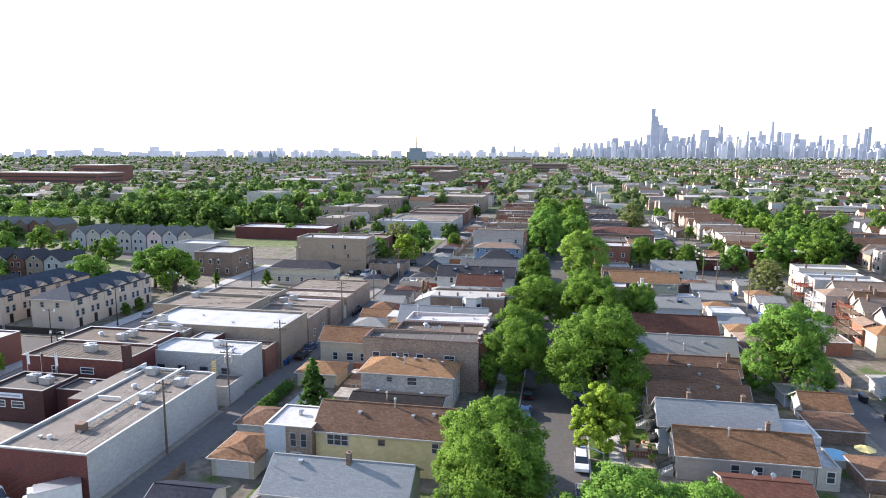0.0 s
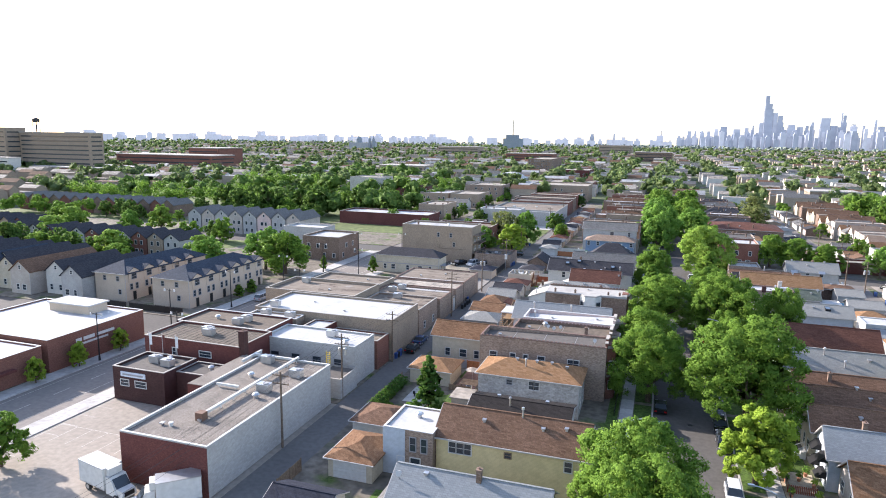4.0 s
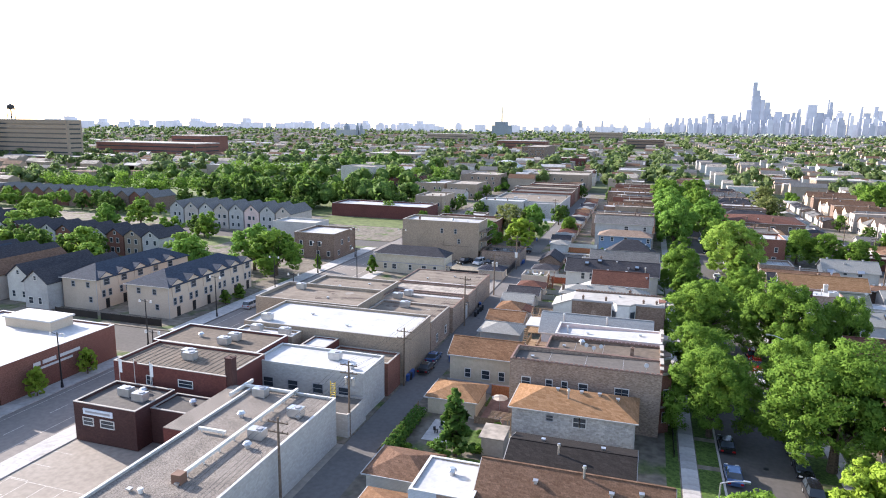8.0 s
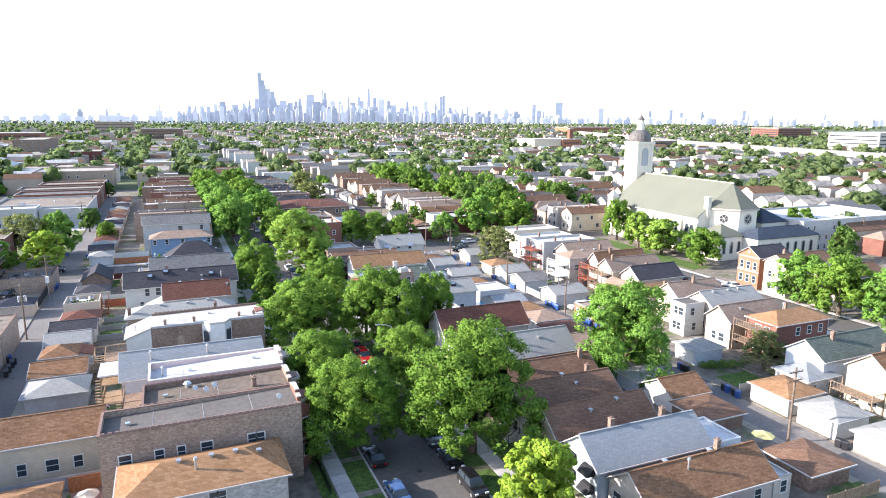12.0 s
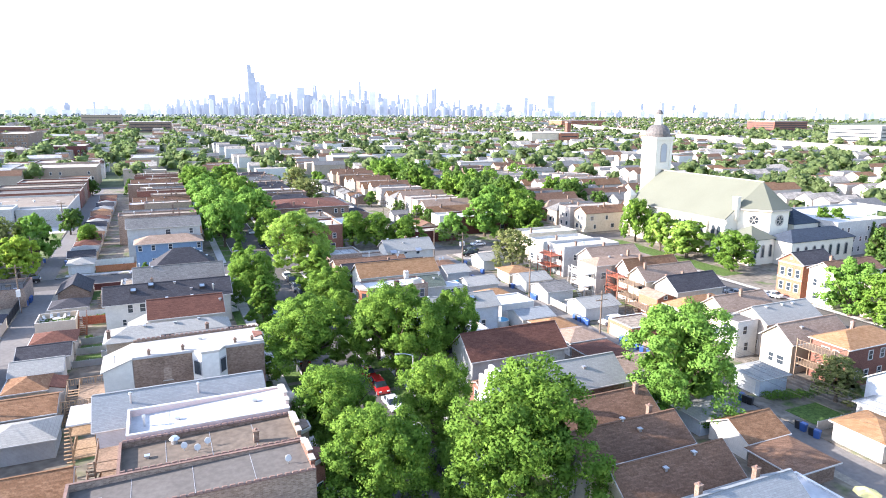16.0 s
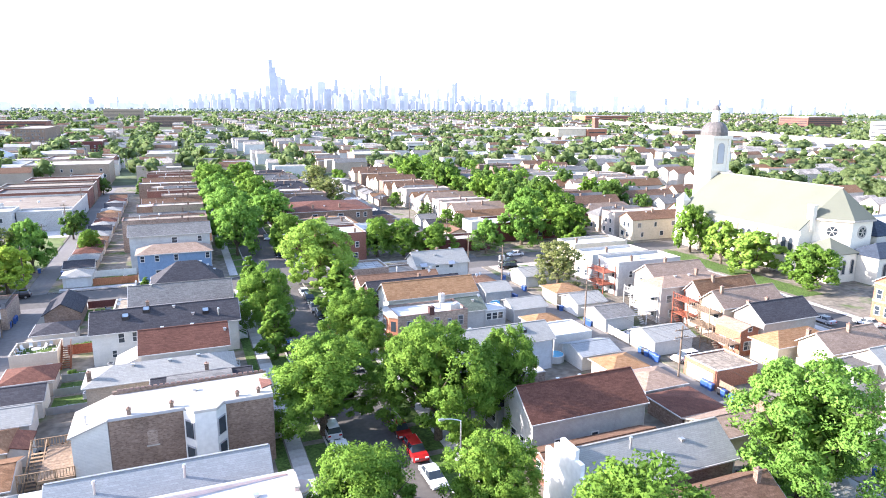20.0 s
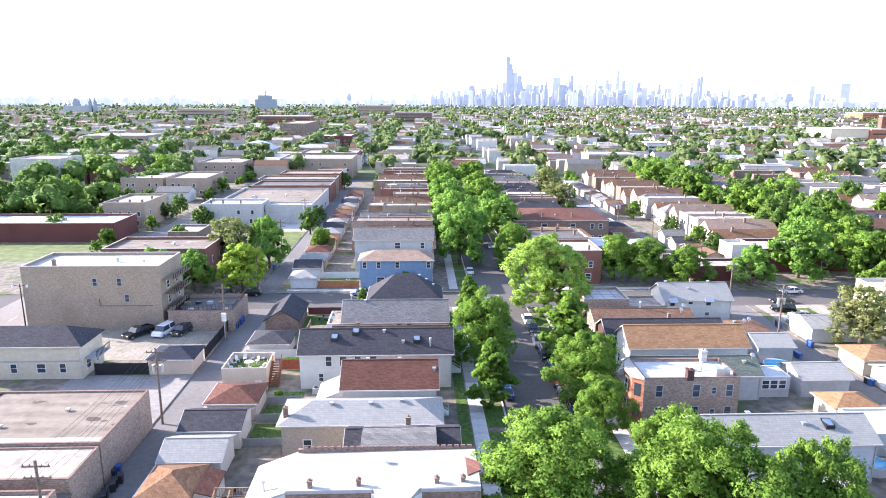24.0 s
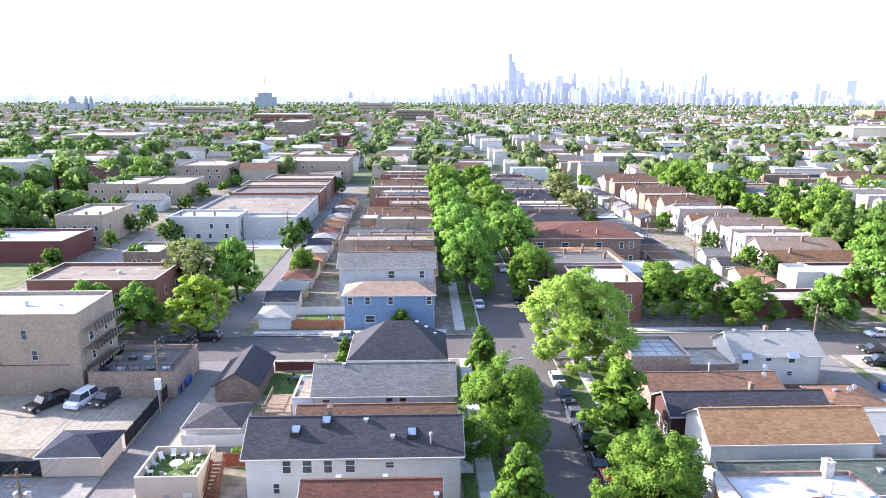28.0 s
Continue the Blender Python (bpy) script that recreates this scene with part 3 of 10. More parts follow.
    if "n" in wins:
        auto_windows(t, "n", y1, x0 + 0.8, x1 - 0.8, storeys, nside, rng, frame_mat)
    if "w" in wins:
        auto_windows(t, "w", x0, y0 + 0.7, y1 - 0.7, storeys, 2, rng, frame_mat)
    if "e" in wins:
        auto_windows(t, "e", x1, y0 + 0.7, y1 - 0.7, storeys, 2, rng, frame_mat)
    if roof == "gable" and axis == "y" and "s" in wins:
        window(t, (x0 + x1) / 2, y0, ze + (zr - ze) * 0.35, "s", 0.7, 0.9, frame_mat)

    def roof_z(x, y):
        if roof == "gable":
            m, hlf, c = ((y0 + y1) / 2, (y1 - y0) / 2, y) if axis == "x" else ((x0 + x1) / 2, (x1 - x0) / 2, x)
            return zr - (zr - ze) * abs(c - m) / hlf + 0.16
        if roof == "hip":
            hlf = min(x1 - x0, y1 - y0) / 2 + 0.4
            d = min(x - x0 + 0.4, x1 + 0.4 - x, y - y0 + 0.4, y1 + 0.4 - y)
            return ze + (zr - ze) * min(1, d / hlf)
        return ze - rear_drop * (x1 - x) / (x1 - x0)

    for kind, fx, fy in extras:
        x, y = x0 + (x1 - x0) * fx, y0 + (y1 - y0) * fy
        z = roof_z(x, y)
        if kind == "c":
            chimney(t, x, y, z - 0.5, z + 1.1)
        else:
            vent(t, x, y, z, int(kind))
    return t

# ---- ground, streets, alleys ----
setting("ground", Geo().box(-6000, 6000, -600, 4950, -1.0, 0.0), FARLAND, "flat green and brown city land reaching the horizon", "ground")
STREETS = [(-5.5, 4.6), (-100.5, -88.0), (91.5, 101.0), (196.0, 205.0)]
C1 = (217.5, 228.3)
g = Geo()
for x0, x1 in (STREETS[0], STREETS[2], STREETS[3]):
    g.box(x0, x1, -80, 1500, -0.4, 0.03)
setting("road", g, ASPHALT, "worn grey asphalt residential streets running north", "road")
setting("avenue", Geo().box(*STREETS[1], -80, 1500, -0.4, 0.03), AVENUE, "broad shop avenue of pale warm asphalt", "road")
g = Geo()
for k in range(60):
    g.box(-94.35, -94.2, -20 + k * 7, -17 + k * 7, 0.02, 0.036)
g.box(-90.4, -90.28, -40, 215, 0.02, 0.036).box(-98.4, -98.28, -40, 215, 0.02, 0.036)
setting("lane_marking", g, STRIPE, "worn lane lines on the avenue", "road marking")
g = Geo().box(-400, -100.5, *C1, -0.4, 0.032).box(-88, -5.5, *C1, -0.4, 0.032).box(4.6, 91.5, *C1, -0.4, 0.032).box(101, 196, *C1, -0.4, 0.032)
g.box(-300, -100.5, 108.5, 120.5, -0.4, 0.032)
for y in (424, 625, 826):
    g.box(-700, 900, y, y + 10, -0.4, 0.034)
setting("cross_road", g, ASPHALT, "asphalt cross streets between the blocks", "road")
for x0, x1, y0, y1 in ((-51.3, -46.4, -60, 217.5), (-52.5, -48.0, 228.3, 424), (44.6, 50.2, -60, 217.5), (49, 54, 228.3, 424)):
    setting("alley", Geo().box(x0, x1, y0, y1, -0.4, 0.04), ALLEY, "patched grey asphalt alley behind the houses", "alley")
YARDS = [(a, b, -60, 217.5) for a, b in ((-46.4, -5.5), (4.6, 44.6), (50.2, 91.5), (101, 196))]
YARDS += [(a, b, 228.3, 424) for a, b in ((-48.0, -5.5), (4.6, 49.0), (54.0, 91.5), (-88.0, -52.5), (101, 196), (-300, -100.5))]
YARDS += [(-88, -51.3, 90, 217.5), (-300, -100.5, 120.5, 217.5), (-300, -100.5, -60, 108.5)]
setting("lot_court", Geo().box(52.0, 66.0, 203.8, 217.2, 0.0, BASE + 0.03), LOT, "worn asphalt parking court by the alley", "yard")
setting("field", Geo().box(-330, -140, 153, 176, 0, BASE + 0.02).box(-330, -152, 200, 217, 0, BASE + 0.02).box(-330, -142, 248.5, 262, 0, BASE + 0.02).box(-330, -152, 276.5, 300, 0, BASE + 0.02), PARK, "grass between the rows across the avenue", "grass")
for x0, x1, y0, y1 in YARDS:
    setting("yard", Geo().box(x0, x1, y0, y1, -0.4, BASE), YARD, "back yards of bare earth and thin grass", "yard")
lot = Geo().box(-88, -51.3, -60, 90, -0.4, 0.06)
setting("parking_lot", lot, LOT, "sunlit pale asphalt parking lot with faded stripes", "parking lot")
g = Geo()
for k in range(9):
    y = 52 + k * 3.1
    g.box(-86.5, -81.5, y, y + 0.1, 0.05, 0.066)
for k in range(8):
    x = -84 + k * 2.7
    g.box(x, x + 0.1, 66.0, 70.5, 0.05, 0.066)
g.box(-84, -65, 70.4, 70.5, 0.05, 0.068)
setting("lot_stripes", g, STRIPE, "faded white parking stripes on the lot", "road marking")

# pavements: slabs with joints, in strips
def pavement(name, x0, x1, y0, y1, z, label, joint=1.9):
    t = thing(name, (0.5 * (x0 + x1), 0.5 * (y0 + y1), z), label, "pavement", kind="structure")
    along_y = (y1 - y0) > (x1 - x0)
    n = int(((y1 - y0) if along_y else (x1 - x0)) / joint)
    g = Geo()
    if along_y:
        for i in range(n):
            a = y0 + i * joint
            g.box(x0, x1, a + 0.012, a + joint - 0.012, z - 0.2, z + (0.004 if i % 3 else 0.008))
    else:
        for i in range(n):
            a = x0 + i * joint
            g.box(a + 0.012, a + joint - 0.012, y0, y1, z - 0.2, z + (0.004 if i % 3 else 0.008))
    part("slabs", g, CONCRETE, t)["kind"] = "stuff"
    return t

def slab_walk(x0, x1, y0, n, joint, label):
    """A pavement laid slab by slab."""
    t = thing("pavement", ((x0 + x1) / 2, y0, BASE), label, "pavement", kind="structure")
    w, d = (x1 - x0) / 2, joint / 2 - 0.015
    g = Geo().solid([(-w, -d, -0.12), (w, -d, -0.12), (w, d, -0.12), (-w, d, -0.12)], [(-w, -d, -0.012), (w, -d, -0.012), (w, d, -0.012), (-w, d, -0.012)])
    g.solid([(-w, -d, -0.012), (w, -d, -0.012), (w, d, -0.012), (-w, d, -0.012)], [(-w + 0.02, -d + 0.02, 0.0), (w - 0.02, -d + 0.02, 0.0), (w - 0.02, d - 0.02, 0.0), (-w + 0.02, d - 0.02, 0.0)])
    me = mesh_of("slab", g, SLABS)
    r_ = random.Random(int(x0))
    for i in range(n):
        shared("slab", me, t, ((x0 + x1) / 2, y0 + (i + 0.5) * joint, BASE + 0.03 + r_.uniform(0, 0.012)))
SLABS = surface("pavement_slab", (0.43, 0.41, 0.385), 0.9, 0.15, (0.5, 0.8), 1.5, bump=0.2, per_object=0.3)

slab_walk(-10.3, -8.4, 63.5, 81, 1.9, "pale concrete slab pavement along the tree-lined street")
slab_walk(7.4, 9.3, 63.5, 81, 1.9, "pale concrete slab pavement along the tree-lined street")
pavement("pavement", -10.3, -8.4, -40, 63.4, BASE + 0.02, "pale concrete pavement along the tree-lined street")
pavement("pavement", 7.4, 9.3, -40, 63.4, BASE + 0.02, "pale concrete pavement along the tree-lined street")
pavement("pavement", -10.3, -8.4, 230.5, 420, BASE + 0.02, "pale concrete pavement beyond the crossing")
pavement("pavement", 7.4, 9.3, 230.5, 420, BASE + 0.02, "pale concrete pavement beyond the crossing")
pavement("pavement", -46.0, -10.4, 214.9, 216.8, BASE + 0.02, "pale concrete pavement by the cross street")
pavement("pavement", -46.0, -10.4, 229.3, 231.0, BASE + 0.02, "pale concrete pavement by the cross street")
pavement("pavement", 9.4, 46, 214.9, 216.8, BASE + 0.02, "pale concrete pavement by the cross street")
pavement("pavement", 9.4, 46, 229.3, 231.0, BASE + 0.02, "pale concrete pavement by the cross street")
pavement("pavement", -87.9, -84.6, -40, 217, BASE + 0.02, "wide concrete pavement along the shop avenue")
pavement("pavement", -102.5, -99.4, -40, 108, BASE + 0.02, "wide concrete pavement along the shop avenue")
pavement("pavement", -104.5, -100.6, 121, 217, BASE + 0.02, "wide concrete pavement along the shop avenue")
pavement("pavement", 88.4, 90.2, -40, 217, BASE + 0.02, "concrete pavement beside the church street")
pavement("pavement", 101.2, 102.5, -40, 217, BASE + 0.02, "concrete pavement beside the church street")
g = Geo()
for x0, x1, y0, y1 in ((-5.75, -5.5, -60, 217.4), (4.6, 4.85, -60, 217.4), (-5.75, -5.5, 228.4, 420), (4.6, 4.85, 228.4, 420), (-46.2, -5.75, 217.3, 217.5), (4.85, 46.6, 217.3, 217.5), (-47.8, -5.75, 228.3, 228.5), (4.85, 48.8, 228.3, 228.5), (91.3, 91.5, -60, 217.4), (101, 101.2, -60, 217.4), (-88.0, -87.8, 90, 217.4), (-100.7, -100.5, -60, 108.4), (-100.7, -100.5, 120.6, 217.4)):
    g.box(x0, x1, y0, y1, -0.3, BASE + 0.015)
setting("kerb", g, CONCRETE, "low concrete kerbs along the streets", "kerb")
# grass verges and lawns
g = Geo()
def walk_gap(x0, x1, y0, y1, step, gap):
    y = y0
    while y < y1:
        g.box(x0, x1, y, min(y1, y + step - gap), BASE - 0.1, BASE + 0.03)
        y += step
walk_gap(-8.3, -5.8, -30, 214, 7.6, 1.1)
walk_gap(4.9, 7.3, -30, 214, 7.6, 1.1)
walk_gap(-8.3, -5.8, 232, 410, 7.6, 1.1)
walk_gap(4.9, 7.3, 232, 410, 7.6, 1.1)
for x0, x1, y0, y1 in ((-38.2, -33.8, 164.2, 169.4), (-38.0, -34.2, 171.0, 174.6), (-37.4, -33.4, 176.0, 178.8), (-38.5, -34, 93, 99), (-36.5, -32.5, 84, 91.5), (-38.5, -33, 205, 212.5), (-38.5, -31.5, 231.5, 240), (36, 45.5, 60, 70), (-35.5, -31, 64.5, 69.5), (-37, -33, 107, 110.5), (33, 45, 195, 203), (55, 62, 186, 215), (58, 63.5, 96, 104), (52.6, 58.8, 104.4, 109.0), (104.0, 110.5, 168, 215), (-12, -10.5, 60, 215), (9.5, 13, 60, 215)):
    g.box(x0, x1, y0, y1, BASE - 0.1, BASE + 0.035)
setting("lawn", g, GRASS, "mown green lawns and verges", "grass")
setting("concrete_yard", Geo().box(-67.5, -52.8, 296.0, 308.8, 0.0, BASE + 0.02), CONCRETE, "pale concrete yard by the warehouse", "yard")
setting("vacant_field", Geo().box(-150, -104.6, 258, 280, 0.0, BASE + 0.03).box(-87, -53, 251, 272, 0.0, BASE + 0.03).box(-62, -53, 274, 295, 0.0, BASE + 0.03), PARK, "rough green vacant lots", "grass")
setting("park", Geo().box(-330, -150, 300, 420, 0.0, 0.2), PARK, "open sunlit park field ringed by trees", "park")
setting("church_forecourt", Geo().box(84, 88.3, 140, 160, 0.0, BASE + 0.02), LOT, "pale paved forecourt by the church street", "pavement")

# ---- west row of the tree-lined street ----
ROWLABEL = "houses west of the street"
W = lambda *a, **k: house("house", *a, group=ROWLABEL, **k)
W(-29.8, -14.6, 59.2, 66.6, 5.4, 7.7, "gable", WA["grey"], SH["blue"], "pale grey house with a blue-grey gabled roof and brick chimney", seed=1, extras=(("c", .55, .45), ("0", .2, .4), ("3", .03, .3)))
W(-30.0, -12.4, 74.6, 82.0, 5.5, 7.9, "gable", WA["yellow"], SH["brown"], "yellow sided house with a brown shingled gabled roof", wins="e", seed=2, extras=(("1", .55, .45), ("0", .3, .3), ("0", .7, .3), ("0", .85, .35)))
t = [o for o in scene.objects if o.name.startswith("house") and not o.parent][-1]
for k in range(3):
    window(t, -28.0 + k * 0.95, 74.6, 4.3, "s", 0.8, 1.3)
window(t, -21.3, 74.6, 4.4, "s", 0.7, 0.6, WOOD)
window(t, -14.4, 74.6, 4.2, "s", 0.8, 1.2)
t = [o for o in scene.objects if o.name.startswith("house") and not o.parent][0]
part("lean_to", Geo().solid([(-32.4, 60.4, BASE), (-29.85, 60.4, BASE), (-29.85, 66.4, BASE), (-32.4, 66.4, BASE)], [(-32.4, 60.4, 3.0), (-29.85, 60.4, 4.6), (-29.85, 66.4, 4.6), (-32.4, 66.4, 3.0)]), WA["grey"], t)
part("lean_to_roof", Geo().solid([(-32.7, 60.2, 2.85), (-29.82, 60.2, 4.62), (-29.82, 66.6, 4.62), (-32.7, 66.6, 2.85)], [(-32.7, 60.2, 2.97), (-29.82, 60.2, 4.74), (-29.82, 66.6, 4.74), (-32.7, 66.6, 2.97)]), SH["grey"], t)
W(-36.8, -30.0, 50.6, 58.4, 3.0, 4.7, "gable", WA["beige"], SH["red"], "low rear house with a red-brown gabled roof and chimney", wins="s", nside=2, seed=27, extras=(("c", .9, .3),))
t = W(-36.4, -30.1, 73.6, 80.4, 5.9, 0, "flat", WA["common"], FL["white"], "pale blue and brick rear block with a bright white flat roof", wins="s", nside=2, seed=3, parapet=0.12, cap=TRIM, extras=(("5", .5, .6),))
for x in (-32.6, -31.2):
    window(t, x, 73.6, 4.3, "s", 0.7, 1.7, GREYTRIM)
part("painted_bay", Geo().box(-36.45, -33.6, 73.54, 73.58, BASE, 6.0).box(-36.46, -36.41, 73.58, 80.4, BASE, 6.0), WA["paleblue"], t, "pale blue painted wall")
W(-29.0, -15.8, 84.3, 91.2, 4.6, 5.6, "gable", WA["grey"], SH["black"], "low grey house with a black shingled roof", wins="s", seed=4, extras=(("1", .4, .3), ("0", .25, .6), ("0", .75, .6)))
W(-31.0, -15.9, 96.9, 104.2, 5.5, 7.1, "hip", WA["stone"], SH["tan"], "grey stone-faced house with an orange-tan hipped roof", seed=5, wins="we", extras=(("0", .35, .45), ("0", .55, .45), ("0", .7, .45), ("0", .85, .45), ("1", .45, .3)))
t = [o for o in scene.objects if o.name.startswith("house") and not o.parent][-1]
window(t, -26.2, 96.9, 4.5, "s", 0.8, 0.7, GREYTRIM)
window(t, -22.9, 96.9, 4.4, "s", 0.7, 1.2)
window(t, -22.1, 96.9, 4.4, "s", 0.7, 1.2)
t = W(-33.0, -12.9, 104.9, 110.9, 8.6, 0, "flat", WA["common"], FL["tar"], "long two-flat of worn common brick with a dark flat roof", seed=6, wins="ew", rear_drop=0.5, parapet=0.14, cap=CLAYCAP, extras=(("3", .9, .4), ("0", .13, .5)))
for x, w_ in ((-30.7, 1.1), (-27.5, 0.8), (-25.4, 0.7), (-22.9, 1.1), (-18.3, 0.75), (-17.4, 0.75)):
    window(t, x, 104.9, 5.7, "s", w_, 1.2)
window(t, -29.6, 104.9, 2.3, "s", 0.9, 1.4)
W(-29.2, -12.8, 111.4, 117.6, 8.3, 0, "flat", WA["brown"], FL["dkbrown"], "brown brick two-flat with a brown felt roof", wins="ew", seed=7, rear_drop=0.4, cap=CLAYCAP, parapet=0.14, extras=(("3", .35, .5), ("3", .42, .35), ("3", .48, .5), ("0", .15, .5), ("5", .3, .8), ("c", .75, .3)))
W(-28.6, -12.7, 118.2, 124.4, 8.6, 0, "flat", WA["pink"], FL["white"], "pinkish two-flat with a glaring white flat roof", wins="ew", seed=8, rear_drop=0.6, cap=TRIM, parapet=0.15, extras=(("0", .3, .5), ("0", .8, .6), ("1", .1, .5)))
W(-32.0, -14.2, 126.0, 133.0, 6.4, 8.8, "gable", WA["paleblue"], SH["blue"], "blue-grey gabled house between two flats", wins="we", seed=9, extras=(("1", .2, .3), ("1", .6, .3)))
t = thing("house", (-20.1, 145.3, BASE), "brown brick two-flat with a pale sloping roof and white rear wing", "house", ROWLABEL)
part("wall", Geo().box(-28.6, -11.8, 142.0, 148.5, BASE, 8.0), WA["brown"], t)
part("rear_wing", Geo().solid([(-32.2, 142.4, BASE), (-28.65, 142.05, BASE), (-28.65, 148.4, BASE), (-32.2, 148.4, BASE)], [(-32.2, 142.4, 6.6), (-28.65, 142.05, 7.9), (-28.65, 148.4, 7.9), (-32.2, 148.4, 6.6)]), WA["white"], t, "white sided rear wing")
SLAB = [(-28.6, 141.95), (-21.1, 141.95), (-20.3, 140.55), (-17.9, 140.55), (-17.1, 141.95), (-11.8, 141.95), (-11.8, 148.45), (-28.6, 148.45)]
part("roof", Geo().solid([(x, y, 8.02) for x, y in SLAB], [(x, y, 8.22 + 0.012 * (x + 28.6)) for x, y in SLAB]), FL["cream"], t)
part("wing_roof", Geo().solid([(-32.5, 142.1, 6.55), (-28.62, 141.9, 7.98), (-28.62, 148.5, 7.98), (-32.5, 148.6, 6.55)], [(-32.5, 142.1, 6.7), (-28.62, 141.9, 8.2), (-28.62, 148.5, 8.2), (-32.5, 148.6, 6.7)]), FL["cream"], t)
part("parapet", Geo().box(-28.6, -11.8, 148.22, 148.5, 8.2, 8.58), WA["brown"], t)
for x0, x1 in ((-28.6, -21.2), (-17.0, -11.8)):
    part("fascia", Geo().box(x0, x1, 141.88, 141.94, 8.0, 8.32), GREYTRIM, t, "dark flashing along the roof edge")
for x, y in ((-26.6, 142.5), (-22.4, 142.6), (-15.6, 142.7), (-13.3, 142.8)):
    chimney(t, x, y, 7.9, 8.8, 0.36, WA["brown"])
vent(t, -20.0, 146.0, 8.3, 0)
vent(t, -30.8, 143.4, 7.2, 1)
for z in (2.6, 5.8):
    window(t, -11.8, 147.4, z, "e", 0.9, 1.5)
W(-33.0, -14.6, 160.8, 167.0, 4.6, 6.0, "hip", WA["beige"], SH["light"], "low tan brick house with a pale grey hipped roof", seed=11, nside=3, extras=(("0", .3, .4), ("0", .55, .4), ("0", .75, .45), ("c", .02, .2)))
t = W(-24.8, -13.0, 153.6, 159.9, 4.6, 6.0, "gable", WA["white"], SH["dark"], "small white cottage with a dark roof and tarped dormer", seed=12, extras=(("c", .55, .65),))
d = part("dormer", gable_body(-22.9, -15.6, 153.0, 157.2, 4.6, 5.9, 6.15, "x"), WA["white"], t, "white dormer with a row of windows")
part("dormer_roof", gable_roof(-22.9, -15.6, 153.0, 157.2, 5.95, 6.3, "x", 0.3), SH["grey"], t, "dormer roof of weathered grey sheeting")
for k in range(5):
    window(t, -21.8 + k * 1.3, 153.0, 5.2, "s", 0.8, 1.0)
W(-26.8, -14.9, 168.4, 175.4, 5.4, 7.7, "gable", WA["white"], SH["red"], "white sided house with a red-brown gabled roof", seed=13, extras=(("0", .25, .55), ("0", .6, .55), ("0", .98, .3)))
part("lean_to", Geo().solid([(-30.4, 168.9, BASE), (-26.85, 168.9, BASE), (-26.85, 174.5, BASE), (-30.4, 174.5, BASE)], [(-30.4, 168.9, 3.4), (-26.85, 168.9, 4.9), (-26.85, 174.5, 4.9), (-30.4, 174.5, 3.4)]), WA["white"], [o for o in scene.objects if o.name.startswith("house")][-1])
W(-34.2, -12.4, 179.8, 187.0, 5.5, 7.9, "gable", WA["white"], SH["dark"], "long white house with a charcoal roof, skylights and flue", seed=14, wins="we", extras=(("2", .22, .3), ("2", .36, .42), ("0", .55, .42), ("2", .77, .25), ("1", .86, .12), ("0", .68, .2), ("c", .37, .62)))
t = [o for o in scene.objects if o.name.startswith("house") and not o.parent][-1]
for x, w_, h_ in ((-30.06, .8, 1.5), (-28.0, .95, 1.5), (-25.9, .8, 1.5), (-23.66, .95, 1.5), (-19.66, .8, .6), (-31.2, .6, 1.1)):
    window(t, x, 179.8, 4.4 if x > -31 else 1.9, "s", w_, h_)
    if h_ > 1.4 and w_ < 0.9:
        part("window_arch", Geo().solid([(x + 0.44 * math.cos(i * math.pi / 6), 179.77, 5.13 + 0.3 * math.sin(i * math.pi / 6)) for i in range(7)], [(x + 0.44 * math.cos(i * math.pi / 6), 179.71, 5.13 + 0.3 * math.sin(i * math.pi / 6)) for i in range(7)]), TRIM, t, "white arched window head")
W(-30.5, -12.6, 187.6, 192.6, 4.2, 5.9, "gable", WA["taupe"], SH["brown"], "narrow low house with a brown ridge", wins="ew", seed=15)
W(-29.5, -12.4, 193.7, 200.8, 5.5, 8.0, "gable", WA["paleblue"], SH["grey"], "pale blue-white house with a mottled grey gabled roof", seed=16, wins="we", extras=(("1", .06, .6), ("0", .5, .8), ("0", .8, .8), ("0", .2, .45)))
t = [o for o in scene.objects if o.name.startswith("house") and not o.parent][-1]
for x, w_, h_ in ((-28.0, .9, .7), (-20.3, .8, 1.3), (-18.66, .8, 1.3)):
    window(t, x, 193.7, 4.5, "s", w_, h_)
t = W(-32.2, -29.6, 193.9, 200.6, 4.9, 0, "flat", WA["paleblue"], FL["brown"], "rear porch wing with a flat felt roof and dishes", wins="s", nside=1, seed=17, parapet=0.1, extras=(("3", .3, .7), ("3", .3, .3), ("0", .8, .9)))
W(-26.3, -13.0, 205.4, 215.0, 5.2, 9.2, "hip", WA["darkred"], SH["dark"], "dark brick corner house with a broad charcoal hipped roof", seed=18, nside=3, extras=(("0", .45, .62), ("0", .55, .62), ("0", .7, .55), ("0", .8, .62), ("0", .9, .62)))
W(-30.0, -14.0, 231.6, 238.4, 6.5, 8.1, "hip", WA["blue"], SH["ltbrown"], "slate-blue sided corner house with white windows and tan hip", seed=19, wins="we")
t = [o for o in scene.objects if o.name.startswith("house") and not o.parent][-1]
for x in (-29.0, -25.9, -21.8, -14.9):
    window(t, x, 231.6, 5.4, "s", .75, 1.3)
window(t, -25.5, 231.6, 2.0, "s", 1.6, 1.2)
W(-32.0, -13.8, 241.0, 248.0, 9.2, 11.2, "gable", WA["grey"], SH["grey"], "tall grey house with a grey gabled roof", seed=20, nside=3, wins="swe", extras=(("0", .3, .8), ("0", .7, .8)))
y = 249.4
